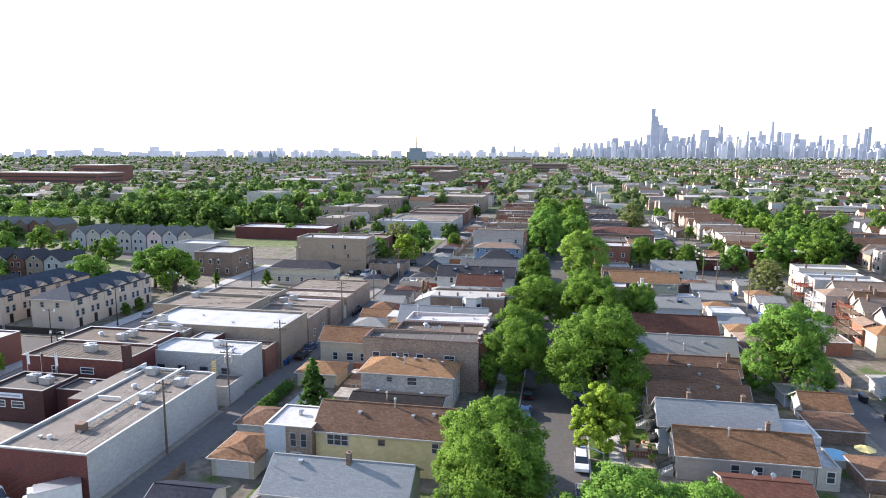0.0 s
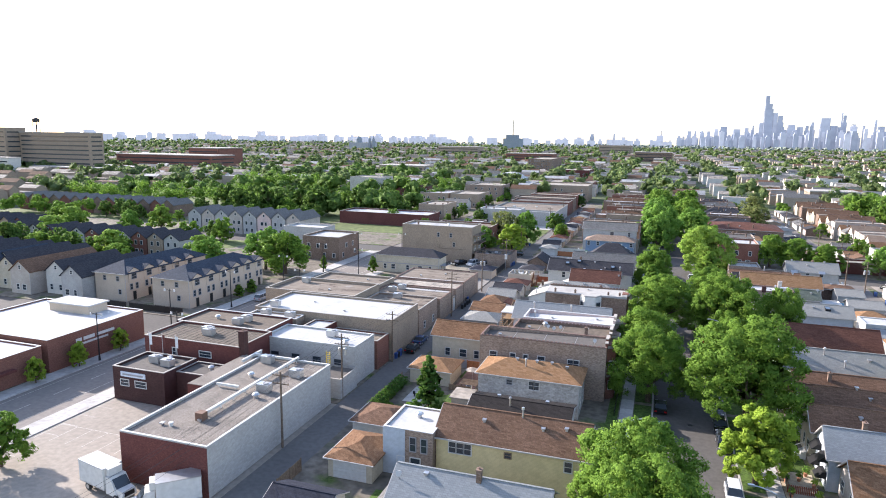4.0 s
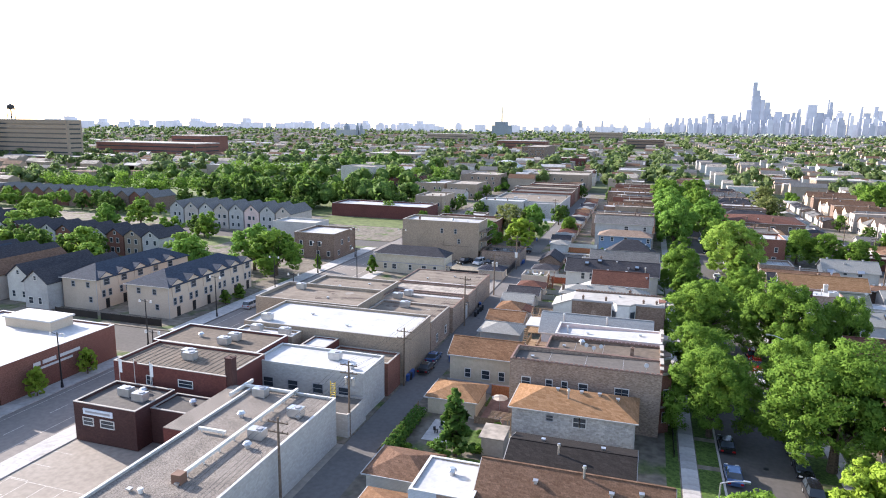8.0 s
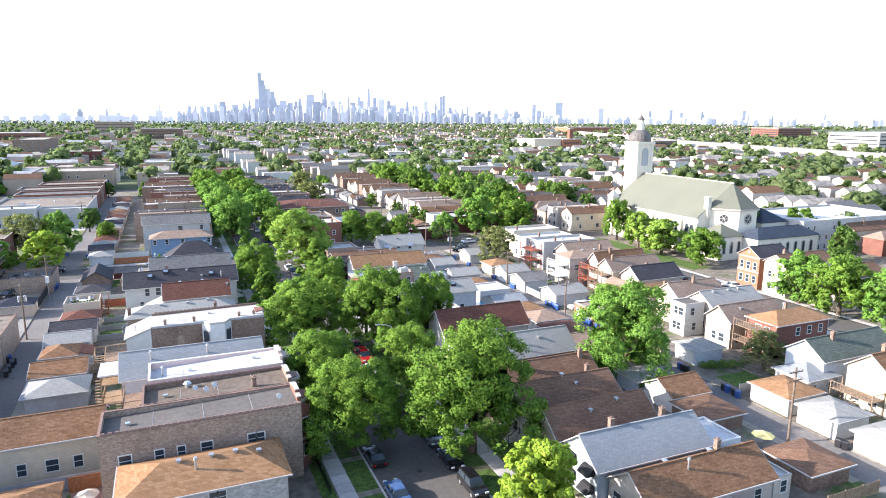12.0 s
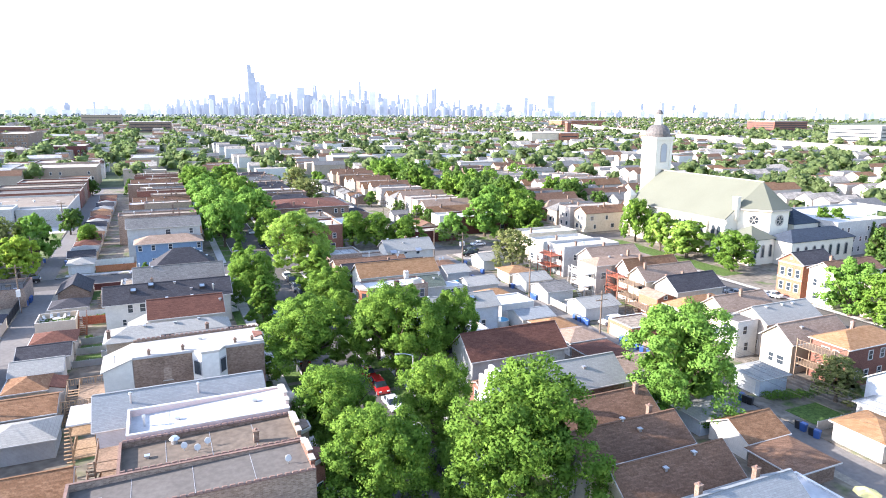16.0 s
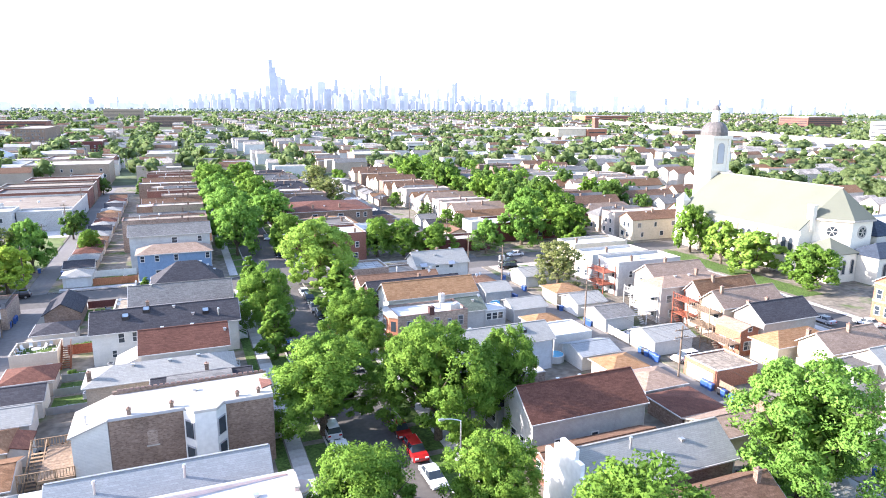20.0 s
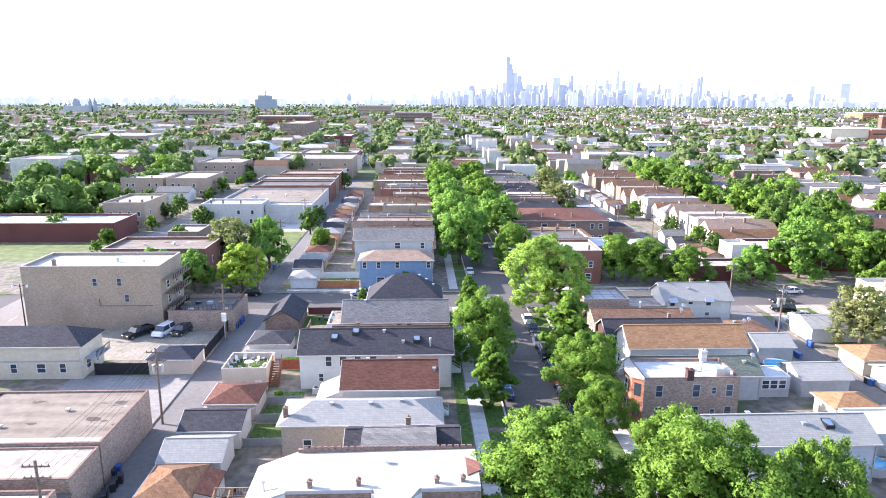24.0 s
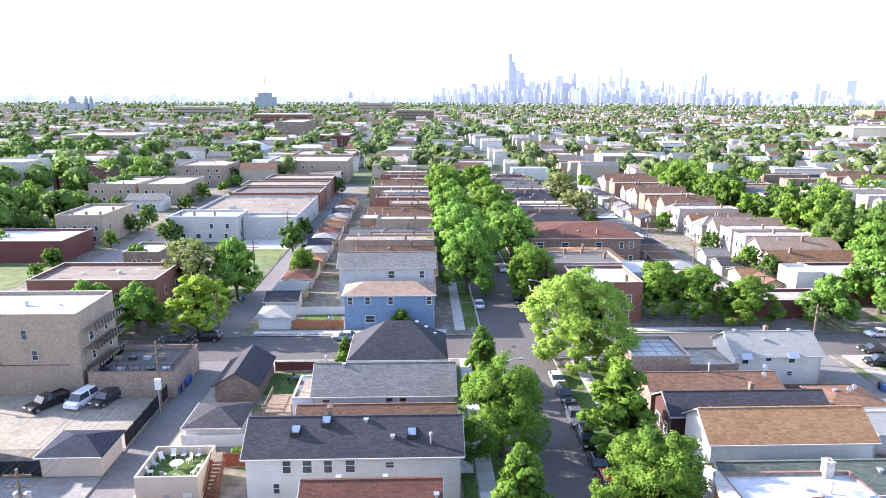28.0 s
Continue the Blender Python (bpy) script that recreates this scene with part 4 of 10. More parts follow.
MIX = [("flat", "common", "brown"), ("gable", "beige", "brown"), ("flat", "tan", "tan"), ("flat", "redbrick", "dkbrown"), ("gable", "taupe", "brown"), ("flat", "brown", "silver"), ("gable", "grey", "grey")]
for i in range(20):
    kind, wm, rm = MIX[(i * 3 + 1) % 7]
    ln = 12 + (i * 5) % 11
    if kind == "flat":
        W(-13.2 - ln, -13.2, y, y + 6.5, 7.6 + (i % 3) * 0.5, 0, "flat", WA[wm], FL[rm], "brick two-flat with a worn flat roof", seed=40 + i, nside=3, wins="se", far=i > 5, cap=CLAYCAP, parapet=0.12 + 0.1 * (i % 3), extras=(("0", .4, .5), ("c", .7, .3), ("1", .2, .5)))
    else:
        W(-13.2 - ln, -13.2, y, y + 6.5, 5.4 + (i % 2), 7.6 + (i % 2), "gable", WA[wm], SH[rm], "brick cottage with a brown gabled roof", seed=40 + i, nside=3, wins="se", extras=(("0", .4, .4), ("c", .7, .5)))
    y += 8.0 + (i * 7 % 5) * 0.3

# bay of the pale-roofed two-flat
bay = thing("bay_window", (-18.6, 141.8, BASE), "white boarded bay on the side of the brick two-flat", "bay window")
part("bay_wall", Geo().solid([(-21.3, 141.97, BASE), (-20.2, 140.6, BASE), (-18.0, 140.6, BASE), (-16.9, 141.97, BASE)], [(-21.3, 141.97, 8.0), (-20.2, 140.6, 8.0), (-18.0, 140.6, 8.0), (-16.9, 141.97, 8.0)]), TRIM, bay)
for z in (3.0, 6.0):
    for sx in (-1, 1):
        w_ = part("window", Geo().solid([(-19.1 + sx * 1.2, 140.66, z - 1.05), (-19.1 + sx * 2.05, 141.72, z - 1.05), (-19.1 + sx * 2.09, 141.68, z - 1.05), (-19.1 + sx * 1.24, 140.62, z - 1.05)][::sx], [(-19.1 + sx * 1.2, 140.66, z + 1.05), (-19.1 + sx * 2.05, 141.72, z + 1.05), (-19.1 + sx * 2.09, 141.68, z + 1.05), (-19.1 + sx * 1.24, 140.62, z + 1.05)][::sx]), GREYTRIM, bay, "dark framed window on the slanted side of the bay")
        part("pane", Geo().solid([(-19.1 + sx * 1.32, 140.72, z - 0.9), (-19.1 + sx * 1.98, 141.54, z - 0.9), (-19.1 + sx * 2.05, 141.5, z - 0.9), (-19.1 + sx * 1.39, 140.67, z - 0.9)][::sx], [(-19.1 + sx * 1.32, 140.72, z + 0.9), (-19.1 + sx * 1.98, 141.54, z + 0.9), (-19.1 + sx * 2.05, 141.5, z + 0.9), (-19.1 + sx * 1.39, 140.67, z + 0.9)][::sx]), GLASS, w_)
# bricked-up arched window in the side of the pale-roofed two-flat
arch = [(-25.0, 4.6), (-24.0, 4.6)] + [(-24.5 + 0.5 * math.cos(i * math.pi / 6), 6.1 + 0.25 * math.sin(i * math.pi / 6)) for i in range(7)]
bw = thing("blocked_window", (-24.5, 141.98, 4.6), "bricked-up arched window in a worn brick side wall", "window")
part("brick_infill", Geo().solid([(a, 141.99, b) for a, b in arch], [(a, 141.94, b) for a, b in arch]), WA["common"], bw)
part("sill", Geo().box(-25.15, -23.85, 141.88, 141.99, 4.48, 4.6), STONECAP, bw)
# silver-coated gutters of the long felt roofs
for x0, x1, y0, y1, z in ((-68.6, -51.4, 156.3, 157.3, 5.24), (-67.0, -51.5, 145.6, 146.9, 5.04)):
    g_ = thing("roof_gutter", ((x0 + x1) / 2, (y0 + y1) / 2, z - 0.03), "silver-coated gutter strip beside a brick parapet", "roof gutter", "silvered gutters")
    part("strip", Geo().box(x0, x1, y0, y1, z - 0.03, z), FL["silver"], g_)
# street fronts: bowed bays and porch stairs
for (yy, top, wm) in ((106.2, 8.9, "redbrick"), (113.0, 8.6, "brown"), (120.2, 8.8, "pink"), (143.6, 8.5, "redbrick")):
    b = thing("front_bay", (-11.9, yy + 1.3, BASE), "bowed front bay of a two-flat", "bay window", "front bays")
    part("bay_wall", Geo().solid([(-12.85, yy, BASE), (-11.6, yy + 0.8, BASE), (-11.6, yy + 2.2, BASE), (-12.85, yy + 3.0, BASE)], [(-12.85, yy, top), (-11.6, yy + 0.8, top), (-11.6, yy + 2.2, top), (-12.85, yy + 3.0, top)]), WA[wm], b)
    for z in (2.4, 5.6):
        window(b, -11.6, yy + 1.5, z, "e", 0.9, 1.6)
        part("window", Geo().solid([(-12.55, yy + 0.16, z - 0.8), (-11.85, yy + 0.61, z - 0.8), (-11.88, yy + 0.66, z - 0.8), (-12.58, yy + 0.21, z - 0.8)], [(-12.55, yy + 0.16, z + 0.8), (-11.85, yy + 0.61, z + 0.8), (-11.88, yy + 0.66, z + 0.8), (-12.58, yy + 0.21, z + 0.8)]), TRIM, b, "white framed window in the slanted bay side")
        part("window_pane", Geo().solid([(-12.46, yy + 0.2, z - 0.68), (-11.94, yy + 0.53, z - 0.68), (-11.99, yy + 0.6, z - 0.68), (-12.51, yy + 0.27, z - 0.68)], [(-12.46, yy + 0.2, z + 0.68), (-11.94, yy + 0.53, z + 0.68), (-11.99, yy + 0.6, z + 0.68), (-12.51, yy + 0.27, z + 0.68)]), GLASS, b)
    part("belt_course", Geo().solid([(-12.8, yy - 0.06, 3.75), (-11.54, yy + 0.76, 3.75), (-11.54, yy + 2.24, 3.75), (-12.8, yy + 3.06, 3.75)], [(-12.8, yy - 0.06, 4.05), (-11.54, yy + 0.76, 4.05), (-11.54, yy + 2.24, 4.05), (-12.8, yy + 3.06, 4.05)]), STONECAP, b, "pale stone belt course")
    part("bay_cornice", Geo().solid([(-12.8, yy - 0.1, top - 0.5), (-11.45, yy + 0.72, top - 0.5), (-11.45, yy + 2.28, top - 0.5), (-12.8, yy + 3.1, top - 0.5)], [(-12.8, yy - 0.16, top - 0.15), (-11.38, yy + 0.7, top - 0.15), (-11.38, yy + 2.3, top - 0.15), (-12.8, yy + 3.16, top - 0.15)]), STONECAP, b, "stone cornice over the bay")

# raised street parapets and tarred roof seams of the two-flats
for n_, (x0, x1, y0, y1, ze, drop, wm) in enumerate(((-33.0, -12.9, 104.9, 110.9, 8.6, 0.5, "redbrick"), (-29.2, -12.8, 111.4, 117.6, 8.3, 0.4, "brown"), (-28.6, -12.7, 118.2, 124.4, 8.6, 0.6, "pink"))):
    t = thing("street_parapet", (x1 - 0.1, (y0 + y1) / 2, ze), "raised stepped parapet over a two-flat front", "parapet", "street parapets")
    top = ze + 0.14
    part("parapet_wall", Geo().box(x1 - 0.27, x1 + 0.12, y0 + 0.9, y1 - 0.9, top, top + 0.55).box(x1 - 0.27, x1 + 0.12, y0 + 2.0, y1 - 2.0, top + 0.55, top + 0.95), WA[wm], t)
    part("parapet_cap", Geo().box(x1 - 0.33, x1 + 0.18, y0 + 1.9, y1 - 1.9, top + 0.95, top + 1.05).box(x1 - 0.33, x1 + 0.18, y0 + 0.8, y0 + 1.9, top + 0.55, top + 0.65).box(x1 - 0.33, x1 + 0.18, y1 - 1.9, y1 - 0.8, top + 0.55, top + 0.65), STONECAP, t)
    for k in range(1, 4):
        x = x0 + (x1 - x0) * k / 4
        z = ze - drop * (x1 - x) / (x1 - x0) + 0.01
        part("roof_seam", Geo().beam((x, y0 + 0.3, z - 0.01), (x, y1 - 0.3, z - 0.01), 0.04), (GREYTRIM, GREYTRIM, DISHGREY, DISHGREY)[n_], t, "lapped seam of the roofing felt")

# ---- garages along the west alley ----
def garage(x0, x1, y0, y1, ze, roof, wall, rm, label, door="w", zr=None, axis="x"):
    t = house("garage", x0, x1, y0, y1, ze, zr or ze + 1.1, roof, wall, rm, label, wins="", group="alley garages", category="garage", parapet=0.15, cap=TRIM, axis=axis)
    g = Geo()
    if door in "we":
        x = x0 - 0.03 if door == "w" else x1 + 0.03
        for k in range(5):
            g.box(x - 0.02, x + 0.02, y0 + 0.7, y1 - 0.7, 0.2 + k * 0.42, 0.58 + k * 0.42)
    else:
        for k in range(5):
            g.box(x0 + 0.7, x1 - 0.7, y0 - 0.05, y0 - 0.01, 0.2 + k * 0.42, 0.58 + k * 0.42)
    part("garage_door", g, TRIM, t)
    return t

garage(-43.4, -36.6, 58.6, 63.8, 2.7, "gable", WA["white"], SH["navy"], "white garage with a dark navy gabled roof")
garage(-42.2, -36.5, 70.4, 77.6, 2.7, "hip", WA["cream"], SH["darktan"], "cream garage with a brown hipped roof and dark door", "s")
garage(-44.0, -37.0, 80.6, 86.6, 2.7, "hip", WA["white"], SH["brown"], "white garage with a brown hipped roof")
garage(-44.2, -37.2, 102.4, 108.6, 2.7, "hip", WA["cream"], SH["tan"], "cream garage with an orange-tan hipped roof")
house("coach_house", -44.6, -33.6, 114.6, 121.4, 4.8, 6.6, "gable", WA["cream"], SH["darktan"], "cream coach house with an orange-brown gabled roof", nside=3, seed=71, group=ROWLABEL)
garage(-44.6, -37.2, 134.0, 139.8, 2.7, "hip", WA["grey"], SH["light"], "grey garage with a pale greenish hipped roof")
garage(-45.0, -38.0, 141.4, 147.8, 2.7, "gable", WA["taupe"], SH["darktan"], "taupe garage with a brown gabled roof")
garage(-44.9, -40.0, 150.0, 155.4, 2.7, "hip", WA["cream"], SH["darktan"], "small garage with a mottled brown hipped roof")
garage(-45.2, -38.8, 156.6, 161.8, 2.7, "gable", WA["white"], SH["light"], "white garage with a pale gabled roof")
garage(-45.4, -38.5, 163.3, 168.7, 2.7, "gable", WA["white"], SH["dark"], "white garage with a charcoal gabled roof")
garage(-44.6, -38.4, 170.6, 176.4, 2.6, "hip", WA["taupe"], SH["red"], "garage with a red-brown hipped roof")
garage(-44.4, -38.2, 191.6, 197.6, 2.6, "hip", WA["white"], SH["dark"], "white garage with a grey hipped roof")
garage(-44.4, -38.6, 202.8, 212.6, 2.7, "gable", WA["brown"], SH["dark"], "brick garage with a dark gabled roof", zr=4.5, axis="y")
garage(-45.4, -39.8, 231.6, 237.4, 2.6, "hip", WA["white"], SH["light"], "white corner garage with a grey hipped roof", "s")
y = 240.5
for i in range(16):
    rm = ("dark", "light", "red", "brown", "tan", "light")[i % 6]
    garage(-46.2, -40.2, y, y + 5.6, 2.6, "hip" if i % 3 else "gable", WA[("white", "beige", "grey")[i % 3]], SH[rm], "alley garage with a small shingled roof")
    y += 8.2
sh_ = thing("shed", (-38.9, 152.6, BASE), "white lean-to with a dark red felt roof behind a garage", "shed")
part("wall", Geo().solid([(-39.95, 150.6, BASE), (-37.9, 150.6, BASE), (-37.9, 154.8, BASE), (-39.95, 154.8, BASE)], [(-39.95, 150.6, 2.7), (-37.9, 150.6, 2.2), (-37.9, 154.8, 2.2), (-39.95, 154.8, 2.7)]), WA["white"], sh_)
part("roof", Geo().solid([(-39.6, 150.4, 2.72), (-37.7, 150.4, 2.2), (-37.7, 155.0, 2.2), (-39.6, 155.0, 2.72)], [(-39.6, 150.4, 2.84), (-37.7, 150.4, 2.32), (-37.7, 155.0, 2.32), (-39.6, 155.0, 2.84)]), SH["red"], sh_)
# roof-deck garage
t = thing("roof_deck_garage", (-42.1, 182.6, BASE), "beige garage with a walled roof terrace and green carpet", "garage", "alley garages")
part("wall", Geo().box(-45.3, -39.0, 179.6, 185.6, BASE, 2.5), WA["stucco"], t)
part("parapet", Geo().box(-45.3, -39.0, 179.6, 179.75, 2.5, 3.5).box(-45.3, -39.0, 185.45, 185.6, 2.5, 3.5).box(-45.3, -45.15, 179.75, 185.45, 2.5, 3.5).box(-39.15, -39.0, 179.75, 185.45, 2.5, 3.5), WA["stucco"], t)
part("coping", Geo().box(-45.33, -38.97, 179.57, 179.78, 3.5, 3.54).box(-45.33, -38.97, 185.42, 185.63, 3.5, 3.54).box(-45.33, -45.12, 179.78, 185.42, 3.5, 3.54).box(-39.18, -38.97, 179.78, 185.42, 3.5, 3.54), STONECAP, t)
part("wall_grille", Geo().box(-40.6, -39.7, 179.55, 179.59, 1.2, 1.7), TRIM, t)
part("wall_grille", Geo().box(-42.5, -41.9, 179.55, 179.59, 1.2, 1.5), GREYTRIM, t)
part("deck", Geo().box(-45.15, -39.15, 179.75, 185.45, 2.5, 2.56), GRASS, t, "green artificial turf")
for k, (x, yy, a) in enumerate(((-44.5, 183.0, 70), (-44.3, 184.2, 40), (-43.3, 184.8, 10), (-42.2, 184.8, 0), (-44.5, 181.6, 100), (-41.3, 183.9, -40), (-40.6, 184.7, -10), (-39.8, 182.6, -90), (-40.0, 181.4, -120), (-42.9, 181.0, 170), (-41.5, 180.6, 190))):
    c = thing("patio_chair", (x, yy, 2.56), ("white plastic" if k % 3 else "dark grey slatted") + " patio chair on the roof terrace", "chair", "terrace chairs")
    c.rotation_euler = (0, 0, radians(a))
    cm = TRIM if k % 3 else GREYTRIM
    for nm, g in (("seat", Geo().box(-0.25, 0.25, -0.25, 0.25, 0.38, 0.43)), ("backrest", Geo().solid([(-0.25, 0.2, 0.43), (0.25, 0.2, 0.43), (0.25, 0.25, 0.43), (-0.25, 0.25, 0.43)], [(-0.22, 0.34, 0.95), (0.22, 0.34, 0.95), (0.22, 0.39, 0.95), (-0.22, 0.39, 0.95)]))):
        o = new(nm, mesh_of(nm, g, cm))
        o.parent = c
    for sx in (-0.22, 0.22):
        for sy in (-0.22, 0.22):
            o = new("leg", mesh_of("leg", Geo().box(sx - 0.025, sx + 0.025, sy - 0.025, sy + 0.025, 0, 0.38), cm))
            o.parent = c
st = thing("terrace_stair", (-38.0, 182.5, BASE), "red-brown timber stair up to the roof terrace", "stair")
STAIRWOOD = surface("red_brown_wood", (0.19, 0.075, 0.04), 0.8, 0.25, (0.6, 0.7), 4.0, bump=0.3)
for k in range(10):
    part("tread", Geo().box(-38.8, -37.6, 180.4 + k * 0.32, 180.75 + k * 0.32, 0.35 + k * 0.26, 0.42 + k * 0.26), STAIRWOOD, st)
for x in (-38.85, -37.55):
    part("stringer", Geo().beam((x, 180.4, 0.2), (x, 183.7, 2.9), 0.22), STAIRWOOD, st)
    part("handrail", Geo().beam((x, 180.4, 1.3), (x, 183.7, 3.9), 0.1), STAIRWOOD, st)
t = thing("patio_table", (-42.2, 182.7, 2.56), "round white patio table on the roof terrace", "table")
part("tabletop", Geo().cyl(-42.2, 182.7, 3.22, 3.27, 0.7, 0.7, 14), TRIM, t)
part("leg", Geo().cyl(-42.2, 182.7, 2.56, 3.22, 0.06, 0.06, 6), TRIM, t)

# ---- shops west of the alley ----
SHOPS = "shops on the avenue"
S = lambda *a, **k: house("shop", *a, group=SHOPS, category="building", **k)
t = S(-64.2, -52.2, 61.3, 89.7, 6.1, 0, "flat", WA["block"], FL["gravel"], "long grey block workshop with a gravel roof and ducts", wins="", parapet=0.25, cap=TRIM, extras=(("4", .2, .93), ("0", .55, .2), ("5", .72, .5), ("4", .7, .58), ("5", .3, .72), ("0", .85, .78), ("4", .8, .8), ("0", .25, .12)))
part("red_front", Geo().box(-64.23, -52.17, 61.26, 61.296, BASE, 6.2), WA["maroon"], t, "maroon painted end wall")
part("red_side", Geo().box(-64.3, -64.204, 61.296, 76.5, BASE, 6.2), WA["maroon"], t, "maroon painted side wall")
part("west_bay", Geo().box(-67.4, -64.3, 76.5, 89.7, BASE, 6.05), WA["maroon"], t)
part("west_bay_roof", Geo().box(-67.4, -64.21, 76.5, 89.7, 6.055, 6.14), FL["gravel"], t)
g = Geo().box(-58.0, -57.65, 68.0, 90.0, 6.5, 6.85)
for k in range(9):
    g.box(-57.9, -57.75, 68.5 + k * 2.6, 68.65 + k * 2.6, 6.0, 6.5)
part("duct", g, TRIM, t, "long white roof duct on stands")
part("duct", Geo().box(-65, -57.65, 88.9, 89.2, 6.5, 6.8).box(-65.3, -65.0, 86, 91, 6.3, 6.75), TRIM, t)
part("duct", Geo().box(-62.9, -59.4, 76.9, 77.2, 6.4, 6.7).box(-62.6, -62.5, 77.0, 77.1, 6.0, 6.4).box(-59.8, -59.7, 77.0, 77.1, 6.0, 6.4), TRIM, t)
part("fan_box", Geo().box(-58.35, -57.3, 67.0, 68.0, 6.1, 7.1), plain("rusty_steel", (0.16, 0.085, 0.055), 0.8), t, "rusty brown fan housing")
lad = Geo()
for k in range(6):
    lad.box(-53.5, -52.9, 90.85, 90.95, 6.2 + k * 0.3, 6.25 + k * 0.3)
lad.box(-53.55, -53.48, 90.85, 90.95, 5.6, 8.0).box(-52.92, -52.85, 90.85, 90.95, 5.6, 8.0)
part("roof_ladder", lad, plain("yellow_paint", (0.65, 0.45, 0.04), 0.5), t, "yellow roof ladder")
part("cowl_vent", Geo().cyl(-60.0, 64.8, 6.0, 6.5, 0.22, 0.22, 8).cyl(-60.0, 64.8, 6.5, 6.6, 0.32, 0.25, 8), TRIM, t)
t = S(-84.2, -74.6, 80.0, 87.2, 5.0, 0, "flat", WA["darkred"], FL["tar"], "dark brown brick annex with a pale sign over two windows", wins="", parapet=0.35, cap=STONECAP, extras=(("4", .45, .6), ("4", .75, .5), ("5", .6, .8)), )
part("sign", Geo().box(-82.6, -78.0, 79.86, 79.98, 4.0, 4.75), plain("sign_face", (0.62, 0.66, 0.72), 0.5), t, "pale blue-grey sign panel")
part("sign_bar", Geo().box(-82.2, -78.4, 79.82, 79.86, 4.25, 4.5), GREYTRIM, t)
window(t, -82.0, 80.0, 3.0, "s", 1.5, 0.9)
window(t, -79.0, 80.0, 3.0, "s", 2.0, 0.9)
t = S(-74.5, -66.3, 82.5, 87.5, 4.6, 0, "flat", WA["darkred"], FL["tar"], "low dark brick link with a tarred roof", wins="", parapet=0.2, extras=(("5", .5, .6),))
t = S(-86.5, -68.0, 89.2, 98.4, 7.0, 0, "flat", WA["maroon"], FL["dkbrown"], "maroon brick shop with ridged brown roof and chimney", wins="", parapet=0.3, extras=(("4", .45, .6), ("4", .5, .5)))
chimney(t, -67.6, 89.8, 3.0, 9.8, 1.05, WA["darkred"])
window(t, -74.5, 89.2, 5.4, "s", 2.2, 0.9)
window(t, -80.5, 89.2, 5.2, "s", 0.8, 1.2)
for k in range(18):
    part("roof_seam", Geo().box(-86.0 + k * 0.98, -85.93 + k * 0.98, 89.6, 98.0, 7.0, 7.05), FL["brown"], t)
S(-90.0 + 2, -69.5, 98.6, 107.4, 6.9, 0, "flat", WA["maroon"], FL["dkbrown"], "maroon brick shop with a brown felt roof", wins="", parapet=0.3, cap=TRIM, extras=(("4", .6, .3), ("4", .62, .55), ("5", .3, .5)))
t = S(-69.2, -52.0, 97.6, 105.2, 6.4, 0, "flat", WA["block"], FL["white"], "grey block building with a white roof and dark windows", wins="", parapet=0.25, cap=TRIM, extras=(("4", .62, .6), ("5", .85, .25)))
for k in range(4):
    window(t, -67.0 + k * 4.0, 97.6, 3.6, "s", 1.5, 1.3, GREYTRIM)
t = S(-56.0, -51.5, 91.6, 97.2, 3.2, 0, "flat", WA["block"], FL["tar"], "low grey block lean-to beside the alley", wins="", parapet=0.1)
S(-62.0, -51.6, 105.6, 110.6, 5.0, 0, "flat", WA["redbrick"], FL["brown"], "low red brick store with a brown roof", wins="", parapet=0.3)
t = S(-80.0, -51.2, 111.0, 124.4, 7.2, 0, "flat", WA["tan"], FL["white"], "wide brick warehouse with a brilliant white roof", wins="", parapet=0.35, extras=(("4", .1, .2), ("0", .3, .6), ("0", .6, .3)))
S(-79.5, -69.0, 107.7, 110.8, 6.6, 0, "flat", WA["tan"], FL["white"], "narrow shop with a white roof", wins="", parapet=0.3, cap=TRIM, extras=(("4", .8, .5), ("4", .3, .5)))
house("shed", -66.5, -62.2, 106.0, 110.8, 6.2, 0, "flat", WA["maroon"], FL["white"], "red walled penthouse on the shop roofs", wins="", parapet=0.2, group=SHOPS, category="building")
t = S(-87.6, -66.0, 126.0, 138.6, 6.8, 0, "flat", WA["tan"], FL["stained"], "tan brick store with a stained brown roof", wins="e", parapet=0.55, extras=(("4", .2, .8), ("0", .6, .4)))
t = S(-65.6, -51.6, 126.0, 137.4, 5.4, 0, "flat", WA["common"], FL["stained"], "brick workshop with a patched brown roof", wins="e", parapet=0.35, extras=(("4", .4, .8), ("0", .2, .3)))
t = S(-86.0, -68.0, 140.0, 152.0, 5.6, 0, "flat", WA["tan"], FL["stained"], "tan brick store with a stained pale felt roof", wins="", parapet=0.4, extras=(("0", .4, .4), ("0", .7, .7)))
t = S(-69.2, -51.0, 155.9, 168.8, 5.2, 0, "flat", WA["common"], FL["stained"], "long brick garage by the alley with a blotched tan roof", wins="", parapet=0.12, cap=CLAYCAP, extras=(("0", .3, .3), ("0", .6, .6)))
S(-69.0, -51.05, 149.6, 155.7, 4.9, 0, "flat", WA["common"], FL["tan"], "low brick workshop with a pale and stained roof", wins="", parapet=0.1, cap=CLAYCAP)
S(-67.6, -51.1, 138.0, 147.4, 5.0, 0, "flat", WA["common"], FL["stained"], "low brick workshop with a blotched tan roof", wins="", parapet=0.25, cap=CLAYCAP, extras=(("4", .2, .45), ("4", .28, .75)))
sh_ = thing("shed", (-52.4, 148.5, BASE), "pale block shed between two workshops by the alley", "shed")
part("wall", Geo().box(-53.6, -51.2, 147.5, 149.5, BASE, 3.4), WA["block"], sh_)
part("roof", Geo().box(-53.7, -50.9, 147.45, 149.55, 3.4, 3.52), FL["tar"], sh_)
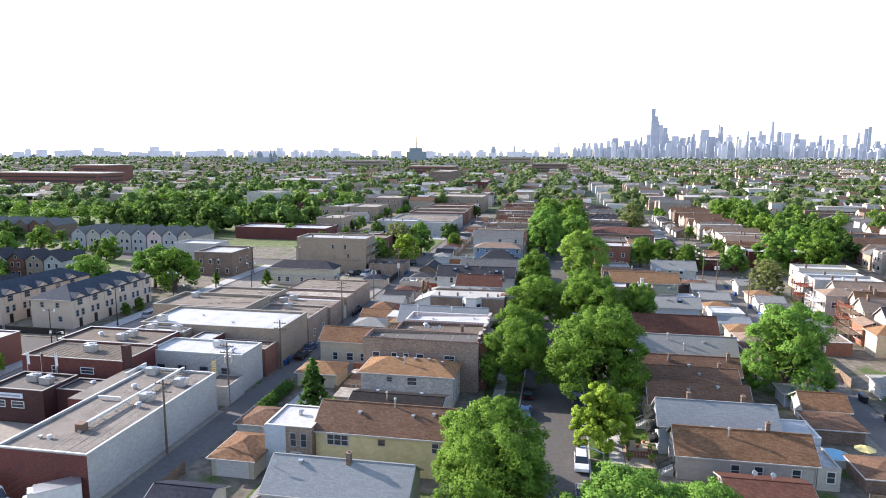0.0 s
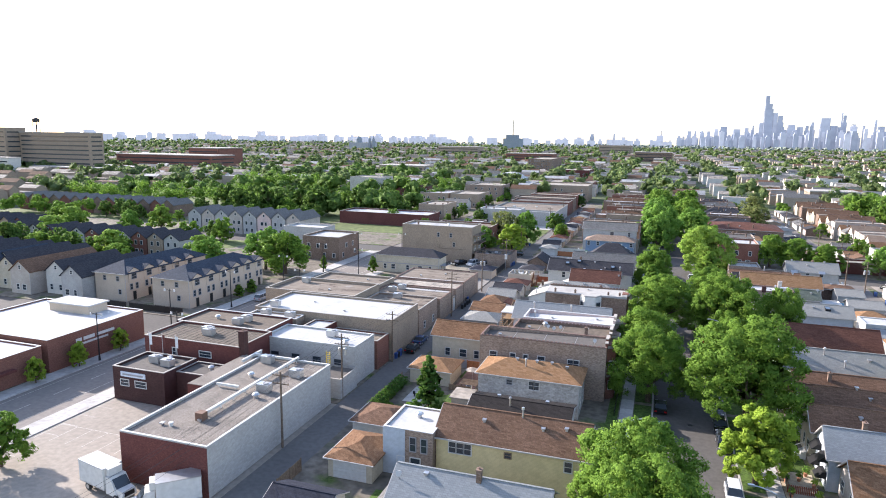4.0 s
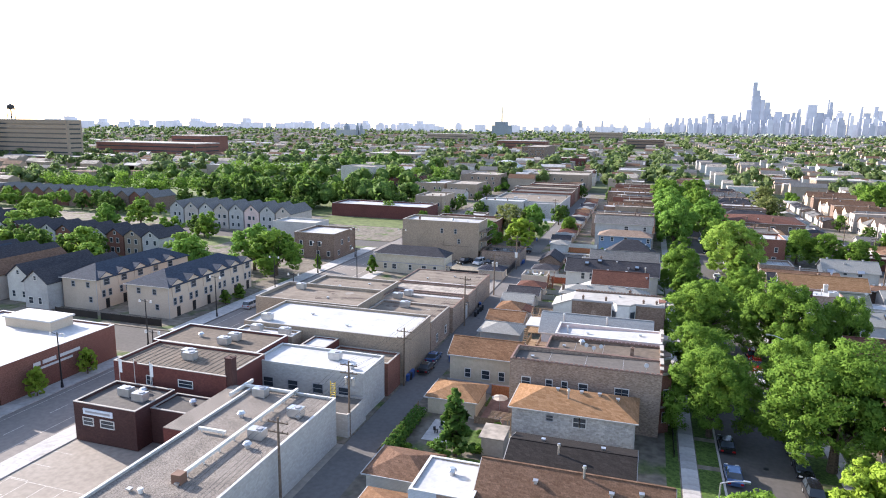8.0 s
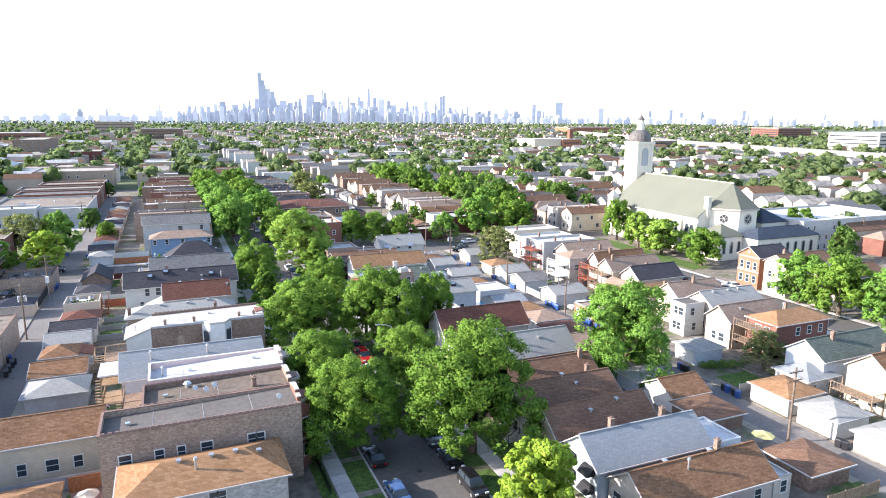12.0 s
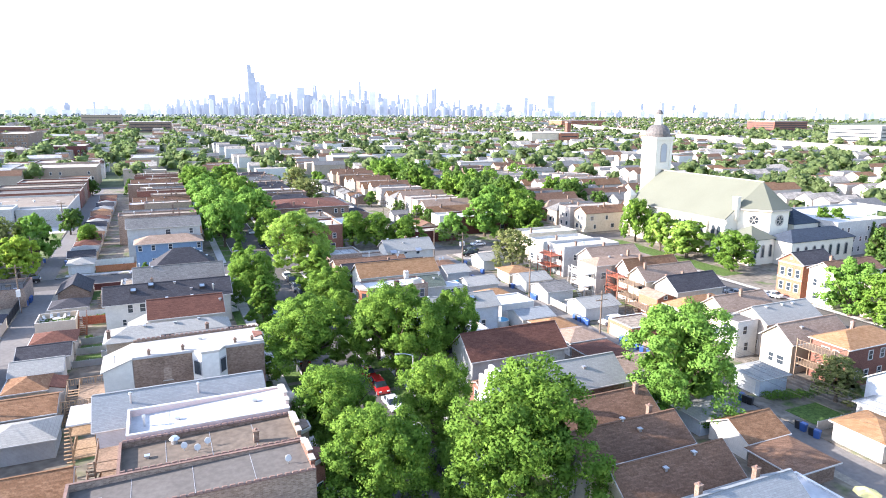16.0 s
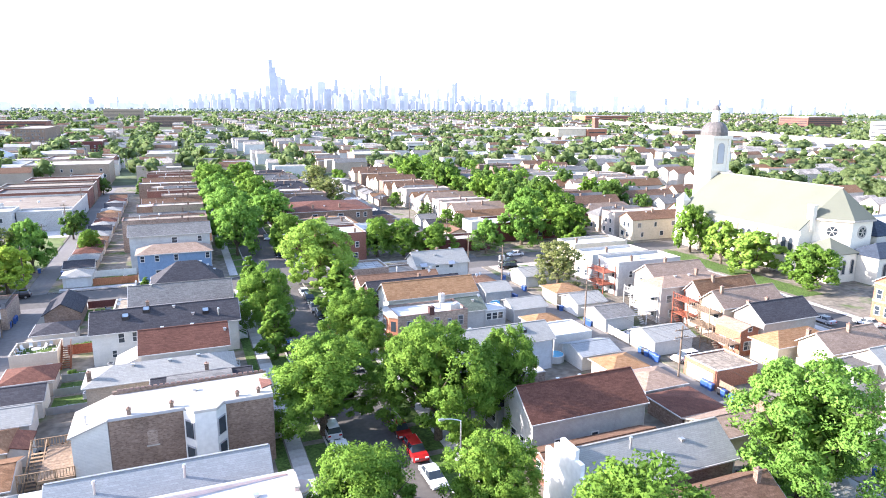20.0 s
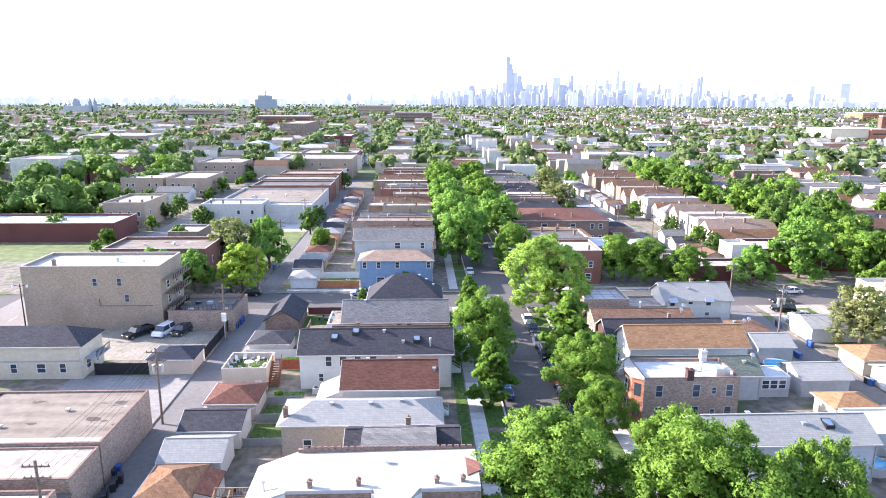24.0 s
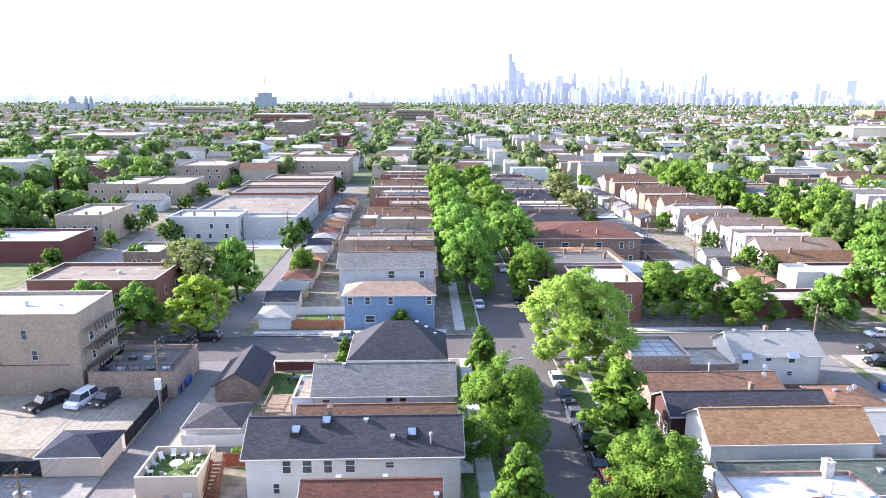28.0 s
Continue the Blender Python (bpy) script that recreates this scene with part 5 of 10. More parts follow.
t = house("townhouse", -87.4, -67.2, 184.2, 191.0, 5.4, 7.4, "hip", WA["cream"], SH["dark"], "cream two-storey townhouse with a dark hipped roof and balcony", wins="swe", nside=5, seed=91, group=SHOPS)
part("belt_course", Geo().box(-87.5, -67.1, 184.12, 184.18, 2.9, 3.1), GREYTRIM, t)
bal = part("balcony", Geo().box(-67.15, -65.3, 185.2, 189.5, 2.9, 3.05), GREYTRIM, t)
for k in range(12):
    part("baluster", Geo().box(-65.4, -65.34, 185.2 + k * 0.38, 185.25 + k * 0.38, 3.05, 4.0), DARKMETAL, bal)
part("balcony_rail", Geo().box(-65.42, -65.3, 185.15, 189.55, 4.0, 4.08), DARKMETAL, bal)
t = S(-87.6, -63.4, 206.0, 217.0, 11.4, 0, "flat", WA["tan"], FL["silver"], "three-storey tan brick corner block with a blank side wall", wins="e", parapet=0.5, seed=92, extras=(("5", .6, .5), ("c", .2, .2), ("0", .8, .5)))
for x, z in ((-70.6, 9.0), (-74.9, 9.0), (-69.5, 6.0)):
    window(t, x, 206.0, z, "s", 0.7, 1.3, GREYTRIM)
part("drainpipe", Geo().box(-74.4, -74.34, 205.92, 205.98, 4.6, 5.8).box(-74.4, -65.0, 205.92, 205.98, 4.55, 4.61), DARKMETAL, t)
for z in (3.4, 6.5, 9.2):
    b = part("rear_porch", Geo().box(-63.35, -61.2, 206.8, 215.5, z - 0.15, z), WOOD, t)
    for k in range(10):
        part("post", Geo().box(-61.35, -61.25, 206.9 + k * 0.9, 206.98 + k * 0.9, z, z + 1.0), DARKMETAL, b)
    part("rail", Geo().box(-61.38, -61.22, 206.8, 215.5, z + 1.0, z + 1.07), DARKMETAL, b)
t = S(-62.0, -50.4, 204.6, 214.6, 3.4, 0, "flat", WA["common"], FL["tar"], "low brick garage with a cluttered roof terrace", wins="", parapet=0.6, cap=CLAYCAP)
for k in range(9):
    x, yy = -60.5 + (k % 5) * 2.1, 206.3 + (k // 5) * 4.2
    b = thing("planter_box", (x, yy, 3.4), "planter and crate on the roof terrace", "planter", "terrace planters")
    part("box", Geo().box(x - 0.5, x + 0.5, yy - 0.35, yy + 0.35, 3.4, 3.9), (DARKMETAL, GREYTRIM, WOOD)[k % 3], b)
rl = thing("terrace_railing", (-56.2, 209.6, 4.0), "black metal railing round the roof terrace", "railing")
for k in range(16):
    part("baluster", Geo().box(-61.9 + k * 0.76, -61.84 + k * 0.76, 204.7, 204.76, 4.09, 5.0), DARKMETAL, rl)
for k in range(12):
    part("baluster", Geo().box(-50.6, -50.54, 205.2 + k * 0.82, 205.26 + k * 0.82, 4.09, 5.0), DARKMETAL, rl)
part("rail", Geo().box(-62.0, -50.5, 204.68, 204.78, 5.0, 5.07).box(-50.62, -50.52, 204.7, 214.6, 5.0, 5.07), DARKMETAL, rl)
garage(-57.9, -51.5, 185.4, 190.6, 2.7, "hip", WA["stucco"], SH["navy"], "grey garage with a dark hipped roof beside the lot")
SANDY = surface("sandy_gravel", (0.265, 0.238, 0.188), 0.95, 0.2, (0.25, 0.78), 2.2, bump=0.4)
setting("gravel_lot", Geo().box(-76.0, -51.4, 191.2, 205.9, 0.05, BASE + 0.03), SANDY, "sandy gravel parking court behind the corner block", "parking lot")
setting("concrete_yard", Geo().box(-69.0, -51.4, 169.0, 185.2, 0.05, BASE + 0.03), surface("cracked_concrete", (0.235, 0.22, 0.20), 0.92, 0.16, (0.2, 0.78), 1.6, bump=0.3), "cracked concrete yard behind the workshops", "yard")
setting("garage_apron", Geo().box(-46.4, -44.2, 130.0, 216.0, 0.02, BASE + 0.02).box(43.2, 44.6, 80.0, 203.0, 0.02, BASE + 0.02), SANDY, "worn concrete aprons before the alley garages", "pavement")

# ---- west side of the avenue ----
AV = "buildings across the avenue"
t = house("store", -128.0, -102.6, 84.5, 106.0, 5.6, 0, "flat", WA["redbrick"], FL["white"], "long low red brick store with a white roof", wins="", parapet=0.25, group=AV, category="building", cap=TRIM)
part("roof_house", Geo().box(-120, -110, 100, 104.5, 5.6, 7.2), WA["stucco"], t, "tan roof penthouse")
part("roof_house_cap", Geo().box(-120.3, -109.7, 99.7, 104.8, 7.2, 7.45), FL["white"], t)
part("sign_letters", Geo().box(-102.5, -102.44, 90, 91.2, 3.9, 4.5).box(-102.5, -102.44, 91.6, 94.0, 3.9, 4.5).box(-102.5, -102.44, 94.5, 98.5, 3.95, 4.45).box(-102.5, -102.44, 91, 97, 3.2, 3.55), TRIM, t)
t = house("store", -128.0, -102.8, 62.0, 83.5, 5.0, 0, "flat", WA["redbrick"], FL["white"], "red brick store with stepped white roofs", wins="", parapet=0.25, group=AV, category="building", cap=TRIM)
part("awning", Geo().box(-102.7, -101.6, 70, 78, 2.8, 3.2), WA["maroon"], t)
for k, (x0, x1, n) in enumerate(((-119.6, -109.0, 5), (-137.0, -127.6, 4))):
    t = house("townhouse", x0, x1, 127.2, 156.4, 6.9, 9.4, "hip", WA["stucco"], SH["slate"], "tan townhouses under a slate-blue hipped roof with gables", wins="", group=AV, seed=100 + k)
    for j in range(n + 1):
        yy = 129.8 + j * 5.0
        g = part("cross_gable", gable_body(x1 - 2.0, x1 + 0.12, yy - 1.7, yy + 1.7, 4.6, 7.2, 8.1, "x"), WA["stucco"], t)
        part("gable_roof", gable_roof(x1 - 2.2, x1 + 0.1, yy - 1.7, yy + 1.7, 7.2, 8.1, "x", 0.2, 0.12), SH["slate"], g)
        window(t, x1 + 0.12, yy, 6.0, "e", 1.5, 1.3, GREYTRIM)
        window(t, x1, yy - 0.9, 3.5, "e", 0.8, 1.4, GREYTRIM)
        window(t, x1, yy + 0.9, 3.5, "e", 0.8, 1.4, GREYTRIM)
        part("door", Geo().box(x1 + 0.01, x1 + 0.07, yy - 0.5, yy + 0.5, BASE, BASE + 2.1), DARKMETAL, t, "dark front door")
    for z, x in ((5.6, x0 + 3), (5.6, x0 + 7), (2.4, x0 + 7.5)):
        window(t, x, 127.2, z, "s", 0.8, 1.1, GREYTRIM)
for k in range(5):
    x = -141 - k * 8.4
    house("house", x - 3.3, x + 3.3, 124 + (k % 2) * 3, 146, 6.0, 8.6, "gable", WA[("grey", "white", "taupe", "cream", "grey")[k]], SH[("dark", "dark", "brown", "dark", "slate")[k]], "gabled frame house on the side street", axis="y", wins="s", nside=2, seed=120 + k, group=AV)

# clay coping tiles on the party walls of the two-flats
TILE = mesh_of("coping_tile", Geo().solid([(-0.22, -0.2, 0), (0.22, -0.2, 0), (0.22, 0.2, 0), (-0.22, 0.2, 0)], [(-0.2, -0.08, 0.17), (0.2, -0.08, 0.17), (0.2, 0.08, 0.17), (-0.2, 0.08, 0.17)]), CLAYCAP)
for x0, x1, y, ze, drop, n in ((-33.0, -12.9, 105.02, 8.83, 0.0, 30), (-29.2, -12.8, 111.52, 8.53, 0.0, 26), (-29.2, -12.8, 117.48, 8.53, 0.0, 26), (-28.4, -11.8, 148.4, 8.58, 0.0, 26)):
    t = thing("wall_coping", ((x0 + x1) / 2, y, ze - drop / 2), "row of dark clay coping tiles on a party wall", "coping", "clay copings")
    for k in range(n):
        x = x0 + 0.5 + (x1 - x0 - 1.0) * k / (n - 1)
        ob_ = new("coping_tile", TILE)
        ob_.parent = t
        ob_.location = Vector((x, y, ze - drop * (x1 - x) / (x1 - x0))) - t.location

# ---- east row of the tree-lined street ----
EROW = "houses east of the street"
E1 = lambda *a, **k: house("house", *a, group=EROW, **k)
E1(19.5, 28.6, 72.2, 78.4, 2.3, 3.3, "gable", WA["redbrick"], SH["red"], "low brick house with a red-brown roof", wins="w", seed=200, extras=(("3", .4, .7), ("3", .6, .6)))
t = E1(15.2, 31.2, 80.3, 86.8, 3.5, 5.75, "gable", WA["taupe"], SH["darktan"], "taupe sided house with an orange-brown gabled roof", seed=201, wins="we", extras=(("1", .4, .35), ("0", .3, .6), ("0", .65, .55), ("c", .7, .52)))
for x in (22.0, 24.7, 29.0):
    window(t, x, 80.3, 1.9, "s", 0.95, 1.4)
house("rear_wing", 31.4, 34.0, 80.5, 86.6, 2.9, 0, "flat", WA["taupe"], FL["silver"], "rear porch wing with a pale roof and dishes", wins="s", nside=1, group=EROW, parapet=0.1, extras=(("3", .3, .3), ("3", .5, .7)))
t = E1(14.0, 29.0, 87.1, 93.5, 4.35, 6.75, "gable", WA["paleblue"], SH["blue"], "pale house with a blue-white gabled roof and black awnings", seed=202, nside=5, wins="se", extras=(("c", .28, .58), ("c", .75, .58)))
for z in (1.4, 3.4):
    for yy in (88.5, 91.9):
        part("awning", Geo().solid([(12.9, yy - 0.9, z), (14.0, yy - 0.9, z), (14.0, yy + 0.9, z), (12.9, yy + 0.9, z)], [(13.6, yy - 0.9, z + 0.7), (14.0, yy - 0.9, z + 0.8), (14.0, yy + 0.9, z + 0.8), (13.6, yy + 0.9, z + 0.7)]), DARKMETAL, t, "black metal awning")
house("rear_wing", 29.2, 34.2, 87.5, 93.2, 3.7, 0, "flat", WA["paleblue"], FL["white"], "rear wing with a white flat roof", wins="s", nside=2, group=EROW, parapet=0.12, cap=TRIM)
E1(13.6, 27.4, 94.0, 100.2, 4.6, 6.9, "gable", WA["cream"], SH["brown"], "brown-roofed house with a gabled front", seed=203, extras=(("0", .4, .3), ("0", .7, .4)), wins="we")
E1(13.6, 27.6, 101.0, 107.6, 4.8, 7.0, "gable", WA["grey"], SH["brown"], "grey house with a brown gabled roof and white chimney", seed=204, extras=(("c", .85, .7), ("0", .5, .5), ("0", .6, .3)))
E1(14.0, 29.6, 108.6, 114.6, 4.6, 6.6, "gable", WA["redbrick"], SH["brown"], "brick cottage with a dark brown roof", seed=205, extras=(("c", .3, .3), ("c", .9, .4)))
t = E1(13.4, 31.0, 116.4, 123.0, 5.4, 7.9, "gable", WA["brown"], SH["light"], "house with a pale grey roof and a white stepped gable front", seed=206, extras=(("1", .5, .1), ("0", .7, .3), ("1", .35, .35)))
part("stepped_gable", Geo().box(12.9, 13.35, 115.8, 123.6, BASE, 6.4).box(12.9, 13.35, 117.4, 122.0, 6.4, 7.6).box(12.9, 13.35, 118.4, 121.0, 7.6, 8.6), plain("white_stucco", (0.75, 0.74, 0.70), 0.8), t, "white stuccoed stepped parapet")
E1(14.2, 29.0, 123.8, 128.8, 2.9, 3.9, "gable", WA["redbrick"], SH["brown"], "low cottage with a brown roof", wins="w", seed=207)
E1(15.2, 30.8, 130.2, 137.2, 5.4, 8.2, "gable", WA["grey"], SH["red"], "grey sided house with a dark red gabled roof", seed=208, nside=3, extras=(("0", .4, .8), ("0", .7, .8)))
E1(15.0, 32.0, 138.4, 142.6, 3.7, 4.5, "gable", WA["grey"], SH["dark"], "low house with a dark grey felt roof beneath street trees", wins="w", seed=209, extras=(("0", .8, .6), ("0", .6, .6)))
E1(14.5, 26.0, 145.4, 150.4, 3.6, 0, "flat", WA["common"], FL["silver"], "low brick house with a grey flat roof", wins="w", seed=210, parapet=0.2)
E1(14.4, 32.3, 153.8, 160.2, 5.2, 6.9, "gable", WA["paleblue"], SH["light"], "pale blue house with a light grey roof and skylights", seed=211, nside=4, extras=(("0", .3, .6), ("2", .75, .3), ("0", .6, .3)))
t = E1(11.4, 23.8, 167.4, 173.7, 6.45, 0, "flat", WA["common"], FL["white"], "brown brick two-flat with an orange brick bow front and white roof", seed=212, wins="e", parapet=0.28, cap=CLAYCAP, extras=(("1", .7, .5), ("0", .55, .6), ("0", .62, .45), ("4", .84, .2)))
chimney(t, 17.3, 167.7, 6.4, 7.7, 0.85, WA["darkred"])
chimney(t, 21.4, 173.3, 6.4, 8.0, 0.8, WA["stone"])
for x, w_, h_ in ((13.4, 0.8, 1.5), (18.2, 0.85, 1.6), (20.5, 0.5, 0.8), (22.5, 0.85, 1.5)):
    for z in (2.0, 5.0):
        window(t, x, 167.4, z, "s", w_, h_, GREYTRIM)
BOW = [(11.36, 167.5), (10.2, 168.5), (10.0, 170.4), (10.4, 172.3), (11.36, 173.5)]
bow = part("bow_front", Geo().solid([(x, y, BASE) for x, y in BOW], [(x, y, 6.5) for x, y in BOW]), WA["orangebrick"], t, "orange-red brick bow front")
part("bow_cornice", Geo().solid([((x - 11.4) * 1.12 + 11.4, (y - 170.5) * 1.06 + 170.5, 6.5) for x, y in BOW], [((x - 11.4) * 1.16 + 11.4, (y - 170.5) * 1.08 + 170.5, 6.95) for x, y in BOW]), STONECAP, bow, "stone cornice of the bow front")
for z in (2.2, 5.0):
    window(t, 10.0, 169.9, z, "w", 1.0, 1.7)
    part("window", Geo().solid([(10.45, 168.25, z - 0.85), (11.1, 167.68, z - 0.85), (11.16, 167.76, z - 0.85), (10.5, 168.33, z - 0.85)], [(10.45, 168.25, z + 0.85), (11.1, 167.68, z + 0.85), (11.16, 167.76, z + 0.85), (10.5, 168.33, z + 0.85)]), GLASS, bow, "tall window in the slanted bow")
E1(13.0, 30.4, 174.3, 180.0, 4.0, 5.6, "gable", WA["grey"], SH["green"], "grey house with a weathered dark green roof", wins="e", seed=220, extras=(("0", .9, .3), ("3", .98, .4)))
t = house("sun_porch", 30.7, 35.2, 175.2, 179.2, 3.1, 0, "flat", WA["grey"], FL["white"], "grey sun porch with white windows and a pale roof", wins="", group=EROW, parapet=0.08, cap=TRIM)
for x in (31.7, 32.9, 34.1):
    window(t, x, 175.2, 2.1, "s", 0.95, 1.2)
E1(14.2, 32.0, 181.4, 188.0, 5.4, 7.6, "gable", WA["white"], SH["tan"], "white sided house with an orange-tan gabled roof", seed=213, nside=2, extras=(("0", .12, .8), ("0", .6, .8)))
E1(13.2, 32.4, 189.6, 195.0, 4.4, 6.0, "gable", WA["darkred"], SH["dark"], "dark-roofed cottage with a timber porch", wins="w", seed=214, extras=(("c", .6, .8),))
E1(13.0, 30.0, 196.0, 201.6, 4.4, 5.6, "gable", WA["brown"], SH["brown"], "low bungalow with a brown gabled roof", wins="w", seed=215, extras=(("3", .9, .3), ("1", .5, .5), ("3", .96, .6)))
E1(35.2, 42.4, 193.9, 199.4, 3.1, 3.9, "hip", WA["brown"], SH["brown"], "low rear building with a brown hipped roof and dishes", wins="", seed=216, extras=(("3", .5, .4), ("3", .65, .5), ("0", .3, .5)))
t = E1(13.2, 21.4, 204.4, 212.4, 5.2, 0, "flat", WA["common"], FL["silver"], "brick corner shop with a blue-grey flat roof", seed=217, nside=2, parapet=0.45)
for k in range(4):
    part("roof_seam", Geo().box(13.6, 21.0, 205.6 + k * 1.7, 205.68 + k * 1.7, 5.19, 5.22), DARKMETAL, t, "dark tarred roof seam")
for k in range(3):
    part("roof_seam", Geo().box(15.2 + k * 2.2, 15.28 + k * 2.2, 204.8, 212.0, 5.19, 5.225), DARKMETAL, t, "dark tarred roof seam")
E1(21.6, 29.0, 205.4, 212.0, 3.6, 0, "flat", WA["common"], FL["tan"], "low brick extension of the corner shop", wins="", seed=218, parapet=0.3)
E1(28.6, 41.2, 205.9, 213.1, 5.0, 7.2, "gable", WA["white"], SH["light"], "white frame house with a pale grey roof and window awnings", seed=219, wins="we", extras=(("c", .55, .75), ("0", .1, .5), ("0", .4, .3), ("0", .75, .5)))

t = [o for o in scene.objects if o.name.startswith("house") and not o.parent][-1]
for x, z, w_, h_ in ((30.1, 4.4, 0.9, 1.3), (33.5, 4.6, 0.8, 0.9), (36.9, 4.5, 0.9, 1.3), (29.6, 2.0, 0.7, 0.6), (36.8, 2.2, 0.7, 0.6)):
    window(t, x, 205.9, z, "s", w_, h_)
    if h_ > 1.0:
        part("awning", Geo().solid([(x - .8, 205.1, z + .3), (x + .8, 205.1, z + .3), (x + .8, 205.88, z + .3), (x - .8, 205.88, z + .3)], [(x - .8, 205.2, z + .36), (x + .8, 205.2, z + .36), (x + .8, 205.88, z + .95), (x - .8, 205.88, z + .95)]), STEEL, t, "ribbed metal awning")
# garages west of the east alley
def eg(x0, x1, y0, y1, roof, wm, rm, label, ze=2.7, zr=None):
    garage(x0, x1, y0, y1, ze, roof, WA[wm], (SH if roof != "flat" else FL)[rm], label, "e", zr)
eg(36.9, 43.2, 80.4, 86.2, "hip", "brown", "brown", "brown brick garage with a brown hipped roof", 2.4, 3.3)
eg(36.0, 42.5, 94.6, 100.5, "hip", "brown", "brown", "brick garage with a low brown hipped roof", 2.4, 3.0)
eg(36.9, 43.2, 101.4, 107.2, "gable", "white", "darktan", "white garage with an orange-brown roof", 2.5, 4.1)
eg(36.2, 42.6, 108.0, 112.4, "hip", "paleblue", "light", "pale blue garage beneath a tall maple", 2.5, 3.3)
eg(36.0, 43.6, 123.3, 128.8, "gable", "cream", "ltbrown", "cream garage with a light brown gabled roof")
eg(36.2, 43.0, 129.3, 135.8, "hip", "brown", "red", "low brick garage with a dark red-brown roof", 2.7, 3.3)
eg(37.0, 43.7, 137.4, 143.2, "hip", "white", "ltbrown", "garage with a pale brown hipped roof")
eg(36.6, 42.8, 144.2, 149.4, "hip", "cream", "tan", "cream garage with a tan hipped roof")
eg(36.0, 42.6, 151.1, 156.8, "gable", "white", "blue", "white garage with a pale blue roof", 2.6, 3.5)
eg(36.0, 43.4, 159.3, 165.8, "flat", "white", "white", "white garage with a flat white roof", 2.9)
eg(36.3, 42.2, 166.5, 171.1, "hip", "cream", "tan", "small tan roofed garage")
eg(36.9, 43.8, 175.1, 181.0, "gable", "grey", "light", "pale garage with a white metal roof", 2.9)
eg(37.0, 42.7, 187.4, 193.1, "gable", "grey", "light", "grey garage with a light roof", 2.9)
# pools
for x, yy, r in ((34.3, 156.4, 1.6), (38.8, 184.3, 2.3), (36.4, 88.8, 1.9)):
    t = thing("pool", (x, yy, BASE), "round above-ground pool with pale rim and blue water", "pool", "garden pools")
    part("pool_wall", Geo().cyl(x, yy, BASE, 1.25, r, r, 24), TRIM, t)
    part("water", Geo().cyl(x, yy, 1.25, 1.27, r - 0.16, r - 0.16, 24), WATER, t)

um = thing("garden_umbrella", (40.4, 89.6, BASE), "pale yellow garden umbrella over a small yard", "umbrella")
part("pole", Geo().cyl(40.4, 89.6, BASE, 2.35, 0.03, 0.03, 6), STEEL, um)
oct_ = [(math.cos(i * math.pi / 4), math.sin(i * math.pi / 4)) for i in range(8)]
part("canopy", Geo().solid([(40.4 + 1.35 * a, 89.6 + 1.35 * b, 1.95) for a, b in oct_], [(40.4 + 0.05 * a, 89.6 + 0.05 * b, 2.45) for a, b in oct_]), plain("faded_yellow_canvas", (0.62, 0.52, 0.2), 0.8), um)
part("base_plate", Geo().cyl(40.4, 89.6, BASE, BASE + 0.08, 0.28, 0.26, 10), DARKMETAL, um)

# ---- between the east alley and the church street ----
E2ROW = "houses by the church street"
E2 = lambda *a, **k: house("house", *a, group=E2ROW, **k)
E2(62.5, 79.0, 88.5, 95.0, 6.0, 8.4, "gable", WA["cream"], SH["darktan"], "cream house with an orange-brown roof", seed=230, wins="sw", extras=(("c", .2, .6), ("0", .6, .6)))
E2(61.2, 77.0, 97.6, 104.0, 5.6, 7.8, "gable", WA["paleblue"], SH["green"], "pale house with a dark green gabled roof", seed=231, wins="sw", extras=(("c", .3, .4),))
E2(57.5, 63.5, 97.0, 102.5, 3.4, 4.8, "hip", WA["grey"], SH["blue"], "grey rear porch with a pale roof", seed=232, wins="sw")
E2(66.8, 79.0, 110.4, 116.4, 6.4, 7.9, "hip", WA["redbrick"], SH["tan"], "red brick house with a tan hipped roof and rear decks", seed=233, wins="sw", extras=(("c", .6, .8), ("1", .5, .7)))
E2(64.2, 77.0, 117.6, 123.2, 5.2, 7.4, "gable", WA["cream"], SH["ltbrown"], "cream house with a brown gabled roof", seed=234, wins="sw", extras=(("0", .3, .3),))
E2(66.8, 79.4, 124.6, 130.8, 6.0, 7.9, "gable", WA["taupe"], SH["light"], "white house with a pale grey gabled roof", seed=235, wins="sw", nside=5, extras=(("0", .2, .4), ("0", .5, .4), ("0", .7, .4)))
E2(61.8, 66.4, 126.0, 129.8, 6.2, 0, "flat", WA["white"], FL["tar"], "white stair tower with a small dark flat roof", parapet=0.1, seed=236, wins="sw", nside=1)
E2(65.4, 77.0, 131.9, 137.6, 6.0, 8.0, "gable", WA["cream"], SH["ltbrown"], "cream house with a brown gabled roof and white chimney", seed=237, wins="sw", extras=(("c", .1, .9), ("c", .5, .4)))
E2(62.6, 74.0, 138.6, 143.6, 4.8, 6.4, "hip", WA["cream"], SH["tan"], "low cream house with a tan hipped roof", seed=238, wins="s")
E2(67.8, 79.6, 146.0, 152.4, 5.8, 8.1, "gable", WA["taupe"], SH["dark"], "taupe house with a dark ribbed roof", seed=239, wins="sw", extras=(("c", .2, .9), ("c", .5, .8)))
E2(63.4, 67.4, 146.6, 152.0, 4.6, 5.3, "gable", WA["orangebrick"], SH["ltbrown"], "brick rear porch with a sloping roof", seed=240, wins="sw", axis="y")
E2(66.2, 80.0, 153.2, 158.8, 6.4, 8.6, "gable", WA["cream"], SH["ltbrown"], "cream house with a brown gabled roof and rear balcony", seed=241, wins="sw", extras=(("c", .1, .4),))
